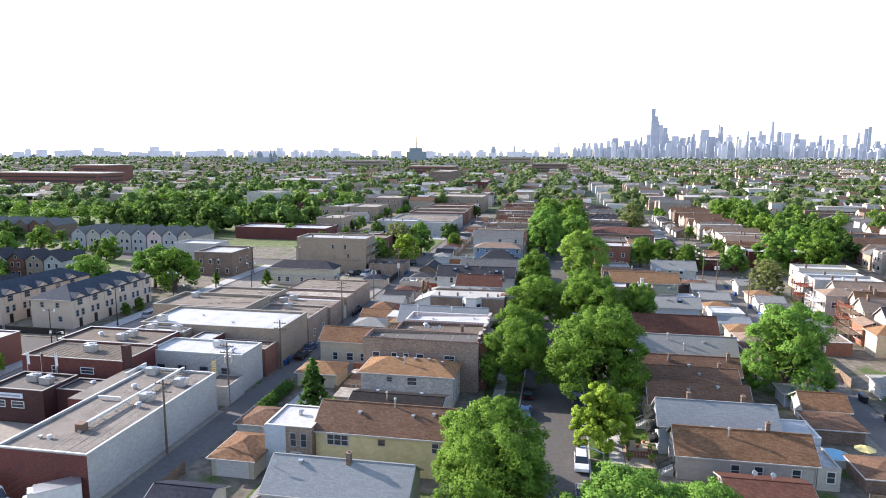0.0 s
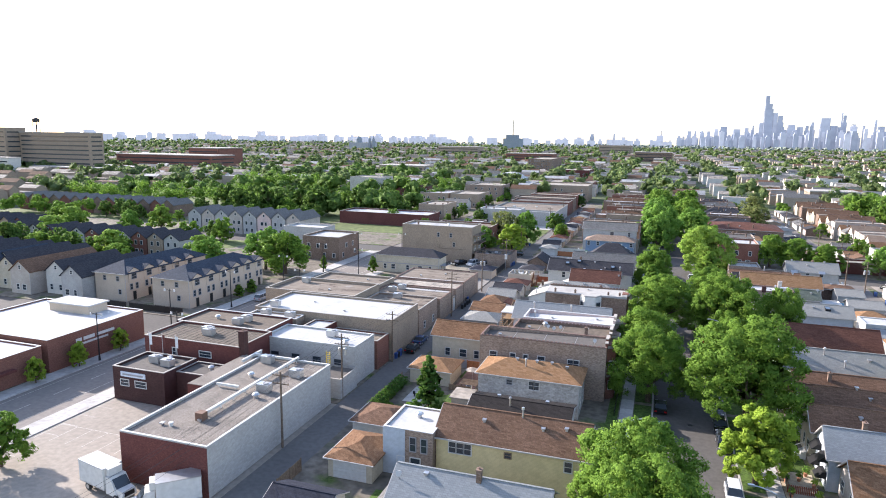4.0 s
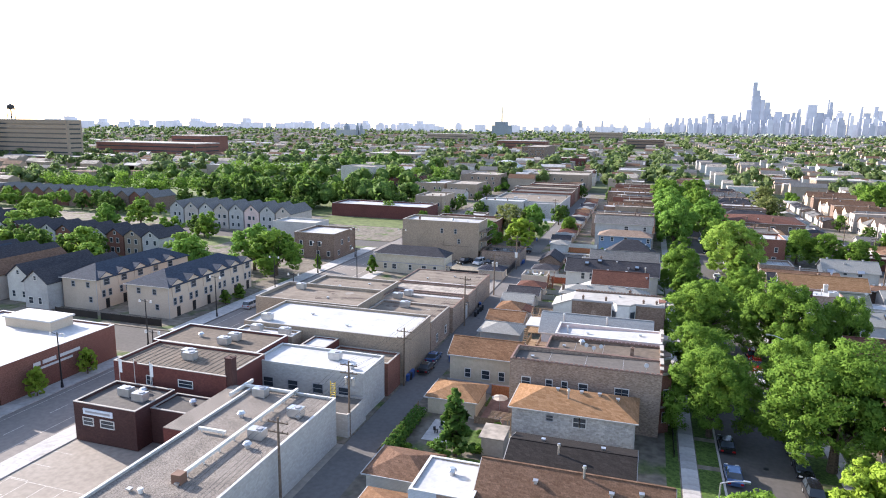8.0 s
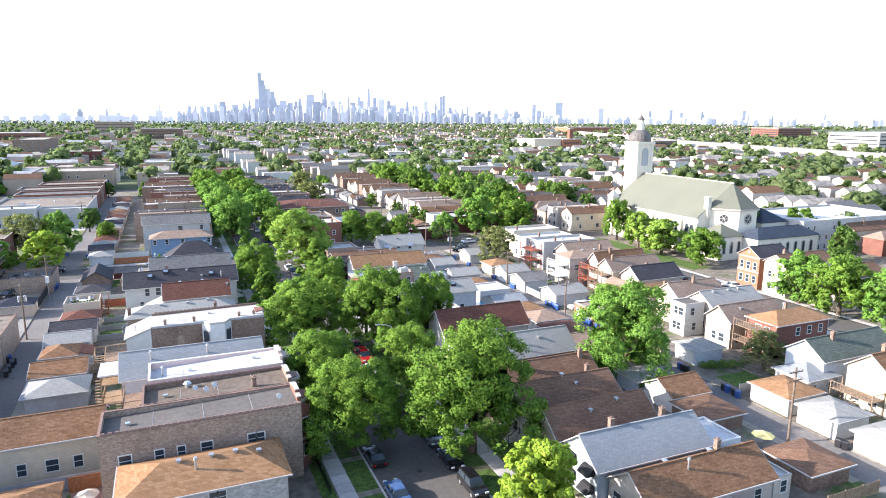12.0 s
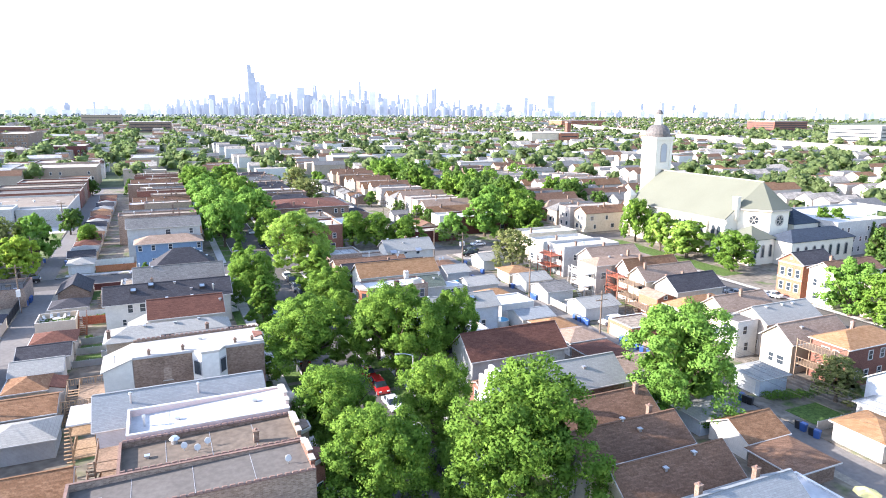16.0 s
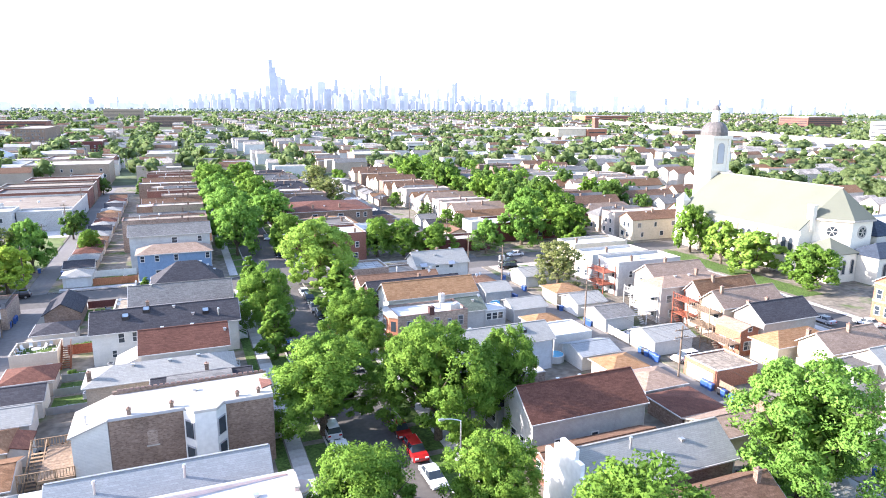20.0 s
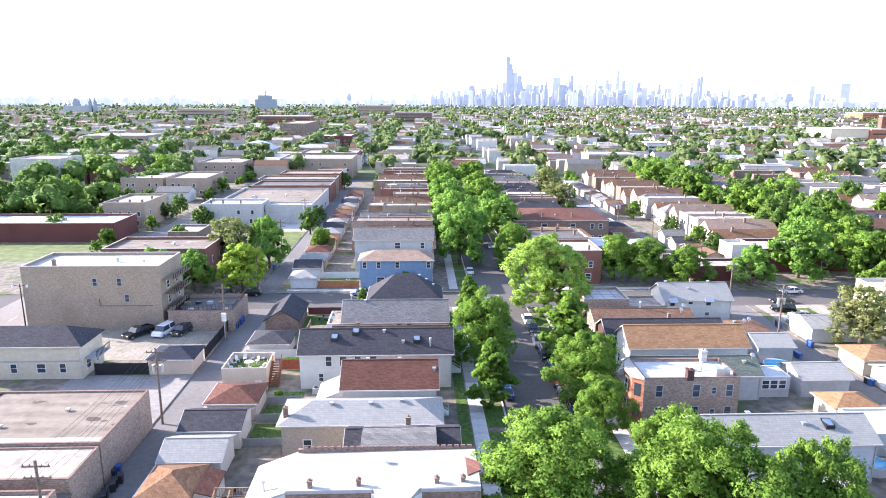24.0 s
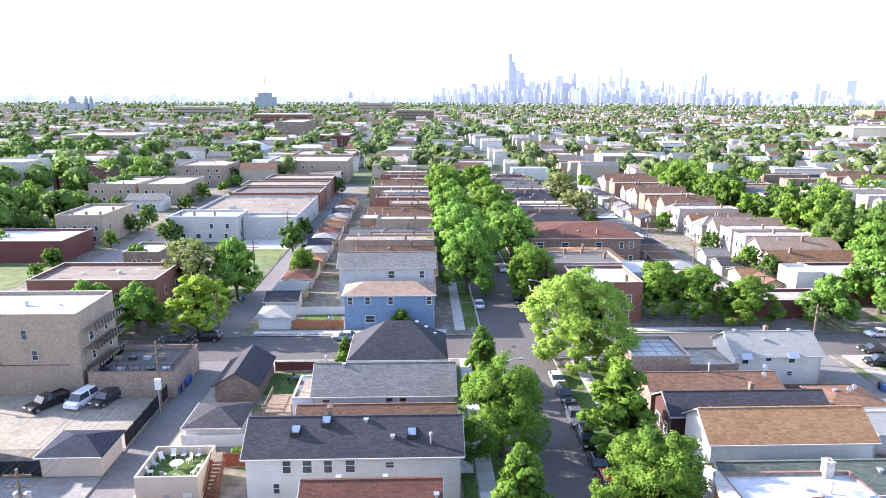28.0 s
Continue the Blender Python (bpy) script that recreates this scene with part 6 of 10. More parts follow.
E2(67.4, 81.0, 159.8, 164.2, 6.6, 8.8, "gable", WA["white"], SH["darktan"], "white three-floor house with tan gabled roof", seed=242, wins="sw", extras=(("c", .3, .4),))
E2(62.6, 80.0, 165.0, 171.2, 7.2, 8.4, "hip", WA["taupe"], SH["ltbrown"], "taupe two-flat with a low tan hipped roof", seed=243, wins="sw", extras=(("c", .6, .4), ("0", .3, .4), ("0", .5, .4)))
E2(68.4, 82.0, 173.4, 180.0, 6.2, 8.4, "gable", WA["taupe"], SH["ltbrown"], "taupe house with a brown roof and dormers", seed=244, wins="sw", extras=(("c", .4, .6),))
E2(66.4, 83.0, 183.0, 190.6, 7.0, 0, "flat", WA["grey"], FL["silver"], "grey two-flat with a silver roof and red rear porch", seed=245, wins="sw", extras=(("5", .5, .5), ("c", .3, .3)))
E2(68.0, 84.0, 195.0, 202.0, 6.0, 0, "flat", WA["white"], FL["white"], "white building with a white flat roof", seed=246, wins="sw", extras=(("c", .4, .5), ("0", .7, .5)))
E2(70.0, 86.0, 205.6, 213.6, 6.2, 0, "flat", WA["cream"], FL["white"], "cream corner building with a white flat roof", seed=247, wins="sw", extras=(("c", .2, .5),))
for (x0, x1, y0, y1, roof, wm, rm) in ((50.8, 57.2, 94.6, 100.8, "hip", "white", "tan"), (50.6, 56.6, 87.4, 93.0, "hip", "white", "light"), (50.4, 57.4, 79.8, 85.0, "hip", "white", "light"), (53.0, 58.5, 113.6, 118.6, "hip", "paleblue", "light"), (50.4, 58.2, 138.2, 144.8, "flat", "orangebrick", "brown"), (50.5, 58.4, 151.8, 158.0, "gable", "white", "light"), (50.1, 56.4, 164.6, 171.4, "gable", "white", "grey"), (50.4, 56.8, 174.0, 180.0, "gable", "white", "light"), (50.6, 57.0, 182.0, 188.0, "hip", "cream", "tan"), (51.0, 59.4, 196.0, 203.0, "gable", "white", "light")):
    garage(x0, x1, y0, y1, 2.8, roof, WA[wm], (FL if roof == "flat" else SH)[rm], "alley garage behind the church street houses", "w")

def back_stairs(x, y, z, w, d, mat, label):
    """An open timber porch with posts, decks, rails and a flight of steps."""
    t = thing("back_porch", (x, y, BASE), label, "porch", "rear porches")
    n = int(z // 2.7)
    for sx in (-w / 2, w / 2):
        for sy in (-d / 2, d / 2):
            part("post", Geo().box(x + sx - 0.07, x + sx + 0.07, y + sy - 0.07, y + sy + 0.07, BASE, z + 1.0), mat, t)
    for k in range(1, n + 1):
        zz = 2.7 * k
        dk = part("deck", Geo().box(x - w / 2, x + w / 2, y - d / 2, y + d / 2, zz - 0.12, zz), mat, t)
        for j in range(int(d / 0.5)):
            part("baluster", Geo().box(x - w / 2, x - w / 2 + 0.05, y - d / 2 + j * 0.5, y - d / 2 + j * 0.5 + 0.06, zz, zz + 0.95), mat, dk)
        part("rail", Geo().box(x - w / 2 - 0.02, x - w / 2 + 0.08, y - d / 2, y + d / 2, zz + 0.95, zz + 1.03).box(x - w / 2, x + w / 2, y - d / 2 - 0.02, y - d / 2 + 0.06, zz + 0.95, zz + 1.03), mat, dk)
        for j in range(9):
            part("step", Geo().box(x - w / 2 - 0.9, x - w / 2 - 0.05, y - d / 2 + j * 0.3, y - d / 2 + j * 0.3 + 0.28, zz - 2.7 + j * 0.3, zz - 2.7 + j * 0.3 + 0.08), mat, t)
REDWOOD = surface("red_stained_wood", (0.27, 0.085, 0.05), 0.8, 0.25, (0.6, 0.7), 4.0, bump=0.3)
back_stairs(64.7, 186.8, 6.0, 3.0, 6.0, REDWOOD, "red-stained timber porch behind the grey two-flat")
back_stairs(65.9, 162.0, 5.6, 2.6, 3.8, REDWOOD, "red-brown open timber rear porch")
back_stairs(61.2, 168.0, 5.6, 2.4, 5.0, TRIM, "white painted porch with open stairs")
back_stairs(66.7, 176.6, 3.0, 3.0, 5.0, TRIM, "pale stairs behind the taupe house")
back_stairs(64.7, 156.0, 5.6, 2.6, 5.0, WOOD, "weathered timber rear balcony porch")
back_stairs(61.8, 149.2, 2.8, 2.6, 6.0, WOOD, "timber deck behind the brick porch")
back_stairs(65.1, 113.4, 5.6, 3.0, 6.0, WOOD, "dark timber decks behind the red house")
back_stairs(61.2, 92.4, 2.8, 2.4, 6.0, WOOD, "timber stairs behind the cream house")
back_stairs(-30.2, 121.0, 5.6, 2.8, 5.0, WOOD, "timber porch behind the pink two-flat")
back_stairs(-30.8, 114.4, 5.6, 2.6, 5.0, WOOD, "timber porch behind the brown two-flat")
DECKWOOD = surface("oiled_deck_wood", (0.31, 0.21, 0.125), 0.75, 0.25, (0.6, 0.75), 4.0, bump=0.3)
def garden_deck(x0, x1, y0, y1, z):
    """A raised timber deck: boards, posts, railings on two sides and a railed flight of steps."""
    t = thing("timber_deck", ((x0 + x1) / 2, (y0 + y1) / 2, BASE), "raised timber deck with slatted railings behind a two-flat", "deck")
    n = 12
    for k in range(n):
        w = (y1 - y0) / n
        part("deck_board", Geo().box(x0 + 1.7, x1, y0 + k * w, y0 + (k + 1) * w - 0.03, z - 0.06, z), WOOD, t)
    part("joist_frame", Geo().box(x0 + 1.7, x1, y0, y0 + 0.1, z - 0.3, z - 0.06).box(x0 + 1.7, x1, y1 - 0.1, y1, z - 0.3, z - 0.06).box(x0 + 1.7, x0 + 1.8, y0, y1, z - 0.3, z - 0.06), DECKWOOD, t)
    for x in (x0, x0 + 1.7, (x0 + x1) / 2 + 0.8, x1 - 0.08):
        for y in (y0, y1 - 0.1):
            part("post", Geo().box(x, x + 0.1, y, y + 0.1, BASE, z + 1.05), DECKWOOD, t)
    for y in (y0, y1 - 0.08):
        r_ = part("railing", Geo().box(x0, x1, y, y + 0.09, z + 1.0, z + 1.07).box(x0, x1, y + 0.02, y + 0.06, z + 0.1, z + 0.16), DECKWOOD, t)
        for k in range(18):
            xx = x0 + 0.2 + (x1 - x0 - 0.4) * k / 17
            part("baluster", Geo().box(xx - 0.03, xx + 0.03, y + 0.02, y + 0.06, z + 0.1, z + 1.0), DECKWOOD, r_)
    for sx in (x0 + 0.1, x0 + 1.6):
        part("stringer", Geo().solid([(sx, y0 + 0.6, BASE), (sx + 0.08, y0 + 0.6, BASE), (sx + 0.08, y0 + 1.0, BASE), (sx, y0 + 1.0, BASE)], [(sx, y1 - 0.5, z - 0.3), (sx + 0.08, y1 - 0.5, z - 0.3), (sx + 0.08, y1 - 0.1, z), (sx, y1 - 0.1, z)]), DECKWOOD, t)
        part("stair_rail", Geo().beam((sx + 0.04, y0 + 0.8, BASE + 0.95), (sx + 0.04, y1 - 0.3, z + 0.95), 0.12), DECKWOOD, t)
        part("stair_post", Geo().box(sx, sx + 0.09, y0 + 0.75, y0 + 0.84, BASE, BASE + 1.0), DECKWOOD, t)
    for k in range(12):
        y, zz = y0 + 0.9 + k * (y1 - y0 - 1.6) / 12, BASE + (k + 1) * (z - BASE) / 13
        part("step", Geo().box(x0 + 0.15, x0 + 1.65, y, y + 0.38, zz - 0.05, zz), DECKWOOD, t)
garden_deck(-37.4, -32.1, 142.2, 150.0, 2.5)
back_stairs(-33.4, 130.0, 5.6, 2.4, 4.6, DECKWOOD, "timber porch stairs behind the blue-roofed house")
pr_ = thing("porch_roof", (-33.4, 130.0, 6.6), "flat white porch roof over timber stairs", "porch roof")
part("roof", Geo().box(-34.9, -32.1, 127.4, 132.6, 6.6, 6.78), FL["white"], pr_)
back_stairs(-34.2, 197.4, 2.8, 3.4, 5.0, WOOD, "new timber deck frame")

# ---- church ----
ch = thing("church", (131.5, 200, BASE), "cream stone church with a green-grey slate roof and domed tower", "church")
CB = WA["cream_brick"]
part("nave_wall", gable_body(118.6, 144.4, 182.4, 223.0, BASE, 11.4, 20.9, "y"), CB, ch)
part("nave_roof", gable_roof(118.6, 144.4, 182.9, 222.6, 11.4, 20.9, "y", 0.5, 0.3), CHURCHROOF, ch)
part("ridge_cap", Geo().box(131.3, 131.7, 182.2, 222.9, 21.15, 21.4), STONECAP, ch)
part("eave_gutter", Geo().box(117.85, 118.1, 181.6, 223.0, 11.0, 11.3), STONECAP, ch)
APSE = [(122.9, 182.3), (128.0, 176.0), (135.0, 176.0), (140.1, 182.3)]
part("apse_wall", Geo().solid([(*q, BASE) for q in APSE], [(*q, 14.2) for q in APSE]), CB, ch)
RIM = [(121.9, 182.6, 14.3), (127.7, 175.4, 14.3), (135.3, 175.4, 14.3), (141.1, 182.6, 14.3)]
TIP = (131.5, 182.6, 21.3)
roof_geo = Geo()
for a, b in zip(RIM, RIM[1:]):
    roof_geo.poly([a, b, TIP])
roof_geo.poly([RIM[3], RIM[0], TIP]).poly(RIM[::-1])
part("apse_roof", roof_geo, CHURCHROOF, ch)
part("apse_cornice", Geo().solid([(a, b, c - 0.45) for a, b, c in RIM], [(a, b, c - 0.02) for a, b, c in RIM]), STONECAP, ch)
part("facade_pier", Geo().box(117.8, 120.4, 221.5, 224.2, BASE, 13.4).solid([(117.6, 221.3, 13.4), (120.6, 221.3, 13.4), (120.6, 224.4, 13.4), (117.6, 224.4, 13.4)], [(119.0, 222.8, 15.6), (119.2, 222.8, 15.6), (119.2, 223.0, 15.6), (119.0, 223.0, 15.6)]), CB, ch)
part("side_chapel_wall", Geo().box(119.0, 127.6, 173.6, 182.2, BASE, 6.9), CB, ch)
part("side_chapel_roof", hip_roof(119.0, 127.6, 173.6, 182.2, 7.1, 10.2, 0.4), CHURCHROOF, ch)
part("sacristy_wall", Geo().box(127.7, 152.0, 168.4, 175.9, BASE, 6.6), CB, ch)
part("sacristy_roof", hip_roof(127.7, 152.0, 168.4, 175.9, 6.8, 9.4, 0.4), SH["slate"], ch)
part("transept_wall", Geo().box(139.0, 149.0, 177.2, 190.0, BASE, 9.4), CB, ch)
part("transept_roof", hip_roof(139.0, 149.0, 177.2, 190.0, 9.6, 13.2, 0.4), SH["slate"], ch)
part("chimney", Geo().box(121.6, 122.9, 181.8, 183.4, 11.0, 17.2).box(121.45, 123.05, 181.65, 183.55, 17.2, 17.5), CB, ch)
def arched(x, y, z, w, h, side, mat=GLASS):
    n = 8
    pts = [(-w / 2, 0), (w / 2, 0)] + [(w / 2 * math.cos(i * math.pi / n), h - w / 2 + w / 2 * math.sin(i * math.pi / n)) for i in range(n + 1)]
    fr = [(-w / 2 - 0.25, -0.25), (w / 2 + 0.25, -0.25)] + [((w / 2 + 0.25) * math.cos(i * math.pi / n), h - w / 2 + (w / 2 + 0.25) * math.sin(i * math.pi / n)) for i in range(n + 1)]
    if side == "w":
        f = Geo().solid([(x, y - a, z + b) for a, b in fr], [(x - 0.10, y - a, z + b) for a, b in fr])
        p = Geo().solid([(x, y - a, z + b) for a, b in pts], [(x - 0.14, y - a, z + b) for a, b in pts])
    else:
        f = Geo().solid([(x + a, y, z + b) for a, b in fr], [(x + a, y - 0.10, z + b) for a, b in fr])
        p = Geo().solid([(x + a, y, z + b) for a, b in pts], [(x + a, y - 0.14, z + b) for a, b in pts])
    o = part("arched_window", f, STONECAP, ch)
    part("pane", p, mat, o)
for k in range(6):
    yy = 185.5 + k * 6.4
    for dy in (-1.0, 1.0):
        arched(118.6, yy + dy, 4.6, 1.2, 4.6, "w")
    part("buttress", Geo().box(117.8, 118.6, yy - 3.6, yy - 2.7, BASE, 9.6).solid([(117.8, yy - 3.6, 9.6), (118.6, yy - 3.6, 9.6), (118.6, yy - 2.7, 9.6), (117.8, yy - 2.7, 9.6)], [(118.5, yy - 3.6, 10.6), (118.6, yy - 3.6, 10.6), (118.6, yy - 2.7, 10.6), (118.5, yy - 2.7, 10.6)]), CB, ch)
for yy in (175.2, 177.6, 180.0):
    arched(119.0, yy, 2.2, 0.8, 3.2, "w")
for k in range(3):
    arched(120.6 + k * 2.8, 173.6, 2.2, 0.8, 3.2, "s")
for k in range(7):
    arched(130.0 + k * 3.2, 168.4, 2.2, 0.9, 3.0, "s")
ring = [(math.cos(i * math.pi / 10), math.sin(i * math.pi / 10)) for i in range(20)]
for c, u in (((125.45, 179.15), (0.629, -0.777)), ((131.5, 176.0), (1.0, 0.0))):
    nx, ny = u[1], -u[0]
    disc = lambda rad, off: [(c[0] + u[0] * rad * a + nx * off, c[1] + u[1] * rad * a + ny * off, 11.3 + rad * b) for a, b in ring]
    r = part("rose_window", Geo().solid(disc(1.6, 0.0), disc(1.6, 0.12)), STONECAP, ch)
    part("pane", Geo().solid(disc(1.15, 0.02), disc(1.15, 0.16)), GLASS, r)
    for i in range(3):
        a_ = i * math.pi / 3
        e_ = [(c[0] + nx * 0.2 + u[0] * q_ * math.cos(a_), c[1] + ny * 0.2 + u[1] * q_ * math.cos(a_), 11.3 + q_ * math.sin(a_)) for q_ in (-1.15, 1.15)]
        part("glazing_bar", Geo().beam(e_[0], e_[1], 0.16), STONECAP, r)
TX, TY = 131.6, 226.0
tw = part("tower", Geo().box(TX - 3.3, TX + 3.3, TY - 3.3, TY + 3.3, BASE, 31.2).box(TX - 3.6, TX + 3.6, TY - 3.6, TY + 3.6, 21.6, 22.3).box(TX - 3.8, TX + 3.8, TY - 3.8, TY + 3.8, 31.2, 32.1), CB, ch)
for sx in (-1, 1):
    for sy in (-1, 1):
        part("corner_pier", Geo().box(TX + sx * 3.0 - 0.5, TX + sx * 3.0 + 0.5, TY + sy * 3.0 - 0.5, TY + sy * 3.0 + 0.5, 22.3, 31.2), CB, tw)
arched(TX - 3.3, TY, 24.0, 2.2, 5.8, "w", PALESTONE)
arched(TX, TY - 3.3, 24.0, 2.2, 5.8, "s", PALESTONE)
dome = Geo()
prev = None
for i in range(7):
    a = i * math.pi / 2 / 6
    rr, zz = 3.9 * math.cos(a) + 0.9 * (i / 6), 32.1 + 4.1 * math.sin(a)
    now = [(TX + rr * p, TY + rr * q, zz) for p, q in ring]
    if prev:
        dome.solid(prev, now)
    prev = now
part("dome", dome, DOME, tw)
part("lantern", Geo().cyl(TX, TY, 36.1, 39.6, 1.3, 1.15, 10), CB, tw)
part("lantern_cap", Geo().cyl(TX, TY, 39.6, 41.0, 1.4, 0.4, 10).cyl(TX, TY, 41.0, 42.2, 0.14, 0.1, 6), DOME, tw)
part("finial_cross", Geo().box(TX - 0.07, TX + 0.07, TY - 0.07, TY + 0.07, 42.2, 44.2).box(TX - 0.55, TX + 0.55, TY - 0.06, TY + 0.06, 43.2, 43.36), STONECAP, tw)
# rectory and school beside the church
t = house("rectory", 102.9, 112.8, 146.0, 152.2, 8.0, 10.0, "gable", WA["orangebrick"], SH["dark"], "two-storey orange brick house with a stone-trimmed gable front", wins="s", nside=3, seed=260, group=E2ROW)
for z in (2.4, 5.6):
    for y in (147.2, 149.1, 151.0):
        window(t, 102.9, y, z, "w", 0.95, 1.7)
for z in (4.1, 7.5):
    part("belt_course", Geo().box(102.8, 102.88, 146.0, 152.2, z, z + 0.28), STONECAP, t, "pale stone band")
part("gable_vent", Geo().box(102.8, 102.88, 148.8, 149.4, 8.5, 9.1), STONECAP, t)
t = house("house", 103.2, 118.0, 138.6, 144.8, 7.6, 9.4, "gable", WA["cream_brick"], SH["brown"], "cream limestone flats with a brown roof beside the rectory", wins="sw", seed=261, group=E2ROW, extras=(("c", .2, .6),))
house("house", 103.6, 118.0, 126.0, 133.0, 7.2, 9.2, "gable", WA["cream"], SH["brown"], "cream gabled house near the church", wins="sw", seed=262, group=E2ROW)
house("school", 150.0, 196.0, 172.0, 198.0, 9.5, 0, "flat", WA["grey"], FL["white"], "long modern school with ribbon windows and white roof", wins="sw", nside=16, seed=263, group=E2ROW, category="school")

# ---- front steps on the tree-lined street ----
def front_steps(x, y, side, mat, label):
    """A flight of five steps from a house front down to the pavement, with two rails."""
    t = thing("front_steps", (x, y, BASE), label, "steps", "front steps")
    d = 1 if side == "e" else -1
    for k in range(5):
        a, b = x + d * k * 0.3, x + d * (k + 1) * 0.3
        part("step", Geo().box(min(a, b), max(a, b), y - 0.65, y + 0.65, BASE, BASE + 1.05 - k * 0.21), mat, t)
    for yy in (y - 0.68, y + 0.68):
        part("handrail", Geo().beam((x, yy, BASE + 1.9), (x + d * 1.5, yy, BASE + 1.0), 0.07).beam((x + d * 1.5, yy, BASE), (x + d * 1.5, yy, BASE + 1.0), 0.07).beam((x, yy, BASE + 1.0), (x, yy, BASE + 1.9), 0.07), DARKMETAL if mat is CONCRETE else TRIM, t)
for x, y, m in ((-12.75, 109.8, 0), (-12.65, 116.5, 0), (-12.55, 123.3, 0), (-11.65, 147.4, 0), (-14.4, 164.0, 1), (-14.7, 171.5, 1), (-12.2, 185.4, 1), (-12.3, 190.4, 1), (-12.2, 197.4, 1), (-12.8, 209.0, 0), (-14.0, 129.0, 1)):
    front_steps(x, y, "e", (CONCRETE, TRIM)[m], ("concrete front steps with black rails", "white timber front steps with rails")[m])
for x, y, m in ((14.9, 81.5, 0), (13.3, 95.5, 1), (13.5, 103.2, 0), (13.9, 111.0, 0), (15.1, 133.0, 1), (14.3, 156.5, 1), (14.1, 184.0, 1), (13.1, 191.5, 0), (12.9, 198.5, 0)):
    front_steps(x, y, "w", (CONCRETE, TRIM)[m], ("concrete front steps with black rails", "white timber front steps with rails")[m])
for x, y in ((-0.4, 101.0), (0.6, 133.5), (-0.2, 176.0), (0.3, 205.0), (-0.8, 222.6), (-48.8, 150.0), (49.2, 160.0)):
    tagged(new("manhole_cover", mesh_of("manhole_cover", Geo().cyl(x, y, 0.02, 0.05, 0.36, 0.35, 16), DARKMETAL)), "round dark iron manhole cover in the road", "manhole cover", "manhole covers")

# ---- further blocks ----
FAR = "blocks beyond the crossing"
rng = random.Random(7)
def row(x0, x1, y0, y1, label, pitch=7.9, styles=(), wins="s", grp=FAR, n=3, gap=0.0):
    """A row of houses along a street."""
    y, i = y0, 0
    while y + 6.4 < y1:
        if rng.random() >= gap and not 208 < y < 230:
            kind, wm, rm, ze = styles[rng.randrange(len(styles))]
            a, b = x0 + rng.uniform(0, 3), x1 - rng.uniform(0, 1.5)
            w = 6.3 + rng.uniform(-0.3, 0.4)
            ex = (("c", rng.uniform(.2, .8), rng.uniform(.3, .7)), ("0", rng.uniform(.1, .9), .4))
            if kind == "flat":
                house("house", a, b, y, y + w, ze, 0, "flat", WA[wm], FL[rm], "brick flats with a worn flat roof", cap=CLAYCAP, parapet=rng.uniform(.1, .35), wins=wins, nside=n, seed=i, group=grp, extras=ex, far=True)
            else:
                house("house", a, b, y, y + w, ze, ze + rng.uniform(1.8, 2.6), kind, WA[wm], SH[rm], "gabled frame house with a shingled roof", wins=wins, nside=n, seed=i, group=grp, extras=ex, far=True)
        y += pitch
        i += 1
BRICKS = (("gable", "taupe", "grey", 6.0), ("hip", "tan", "dark", 6.2), ("flat", "common", "brown", 7.6), ("flat", "brown", "tar", 8.0), ("flat", "tan", "silver", 7.4), ("gable", "beige", "brown", 5.6))
FRAMES = (("gable", "white", "ltbrown", 6.2), ("gable", "cream", "brown", 6.6), ("flat", "brown", "brown", 7.0), ("hip", "beige", "grey", 5.4), ("gable", "white", "grey", 6.4), ("flat", "taupe", "tan", 7.4), ("gable", "taupe", "darktan", 5.0), ("hip", "redbrick", "ltbrown", 5.2))
# east side beyond the crossing
t = house("apartment_block", 11.0, 38.0, 275.0, 297.0, 7.4, 9.2, "hip", WA["brown"], SH["red"], "wide brown brick flats with a red-brown low roof", wins="", nside=7, seed=300, group=FAR, category="building", extras=(("c", .3, .12), ("c", .62, .12), ("0", .45, .2)))
for x, w_ in ((13.0, 1.6), (19.2, 1.6), (27.5, 1.4), (33.2, 0.9), (35.6, 0.9)):
    for z in (2.2, 5.6):
        window(t, x, 275.0, z, "s", w_, 1.4)
t = house("apartment_block", 9.8, 25.0, 248.2, 258.6, 7.6, 0, "flat", WA["common"], FL["tar"], "brick flats with a dark roof and stepped street parapet", wins="sw", nside=4, seed=301, group=FAR, category="building", cap=STONECAP, parapet=0.35, extras=(("c", .35, .9), ("c", .85, .5), ("c", .6, .9), ("0", .3, .5)))
part("bow_front", Geo().solid([(9.76, 249.4, BASE), (8.8, 250.4, BASE), (8.8, 252.6, BASE), (9.76, 253.6, BASE)][::-1], [(9.76, 249.4, 8.2), (8.8, 250.4, 8.2), (8.8, 252.6, 8.2), (9.76, 253.6, 8.2)][::-1]), WA["redbrick"], t, "red brick bow front")
house("rear_wing", 25.2, 33.0, 248.6, 258.2, 5.6, 0, "flat", WA["grey"], FL["silver"], "pale rear wing with a silvered roof", wins="s", nside=2, seed=305, group=FAR, parapet=0.15, cap=TRIM)
house("apartment_block", 13.0, 29.0, 260.4, 272.0, 5.6, 7.2, "hip", WA["beige"], SH["tan"], "brick cottage flats with an orange-tan hipped roof", wins="s", nside=3, seed=306, group=FAR, category="building", extras=(("c", .5, .4), ("0", .7, .4)))
t = house("apartment_block", 12.4, 24.5, 233.8, 246.2, 7.4, 0, "flat", WA["redbrick"], FL["silver"], "red brick corner flats behind street trees", wins="sw", nside=3, seed=302, group=FAR, category="building", cap=STONECAP, extras=(("c", .8, .2), ("0", .4, .5)))
row(13.5, 31.0, 304, 420, "", styles=BRICKS, wins="s")
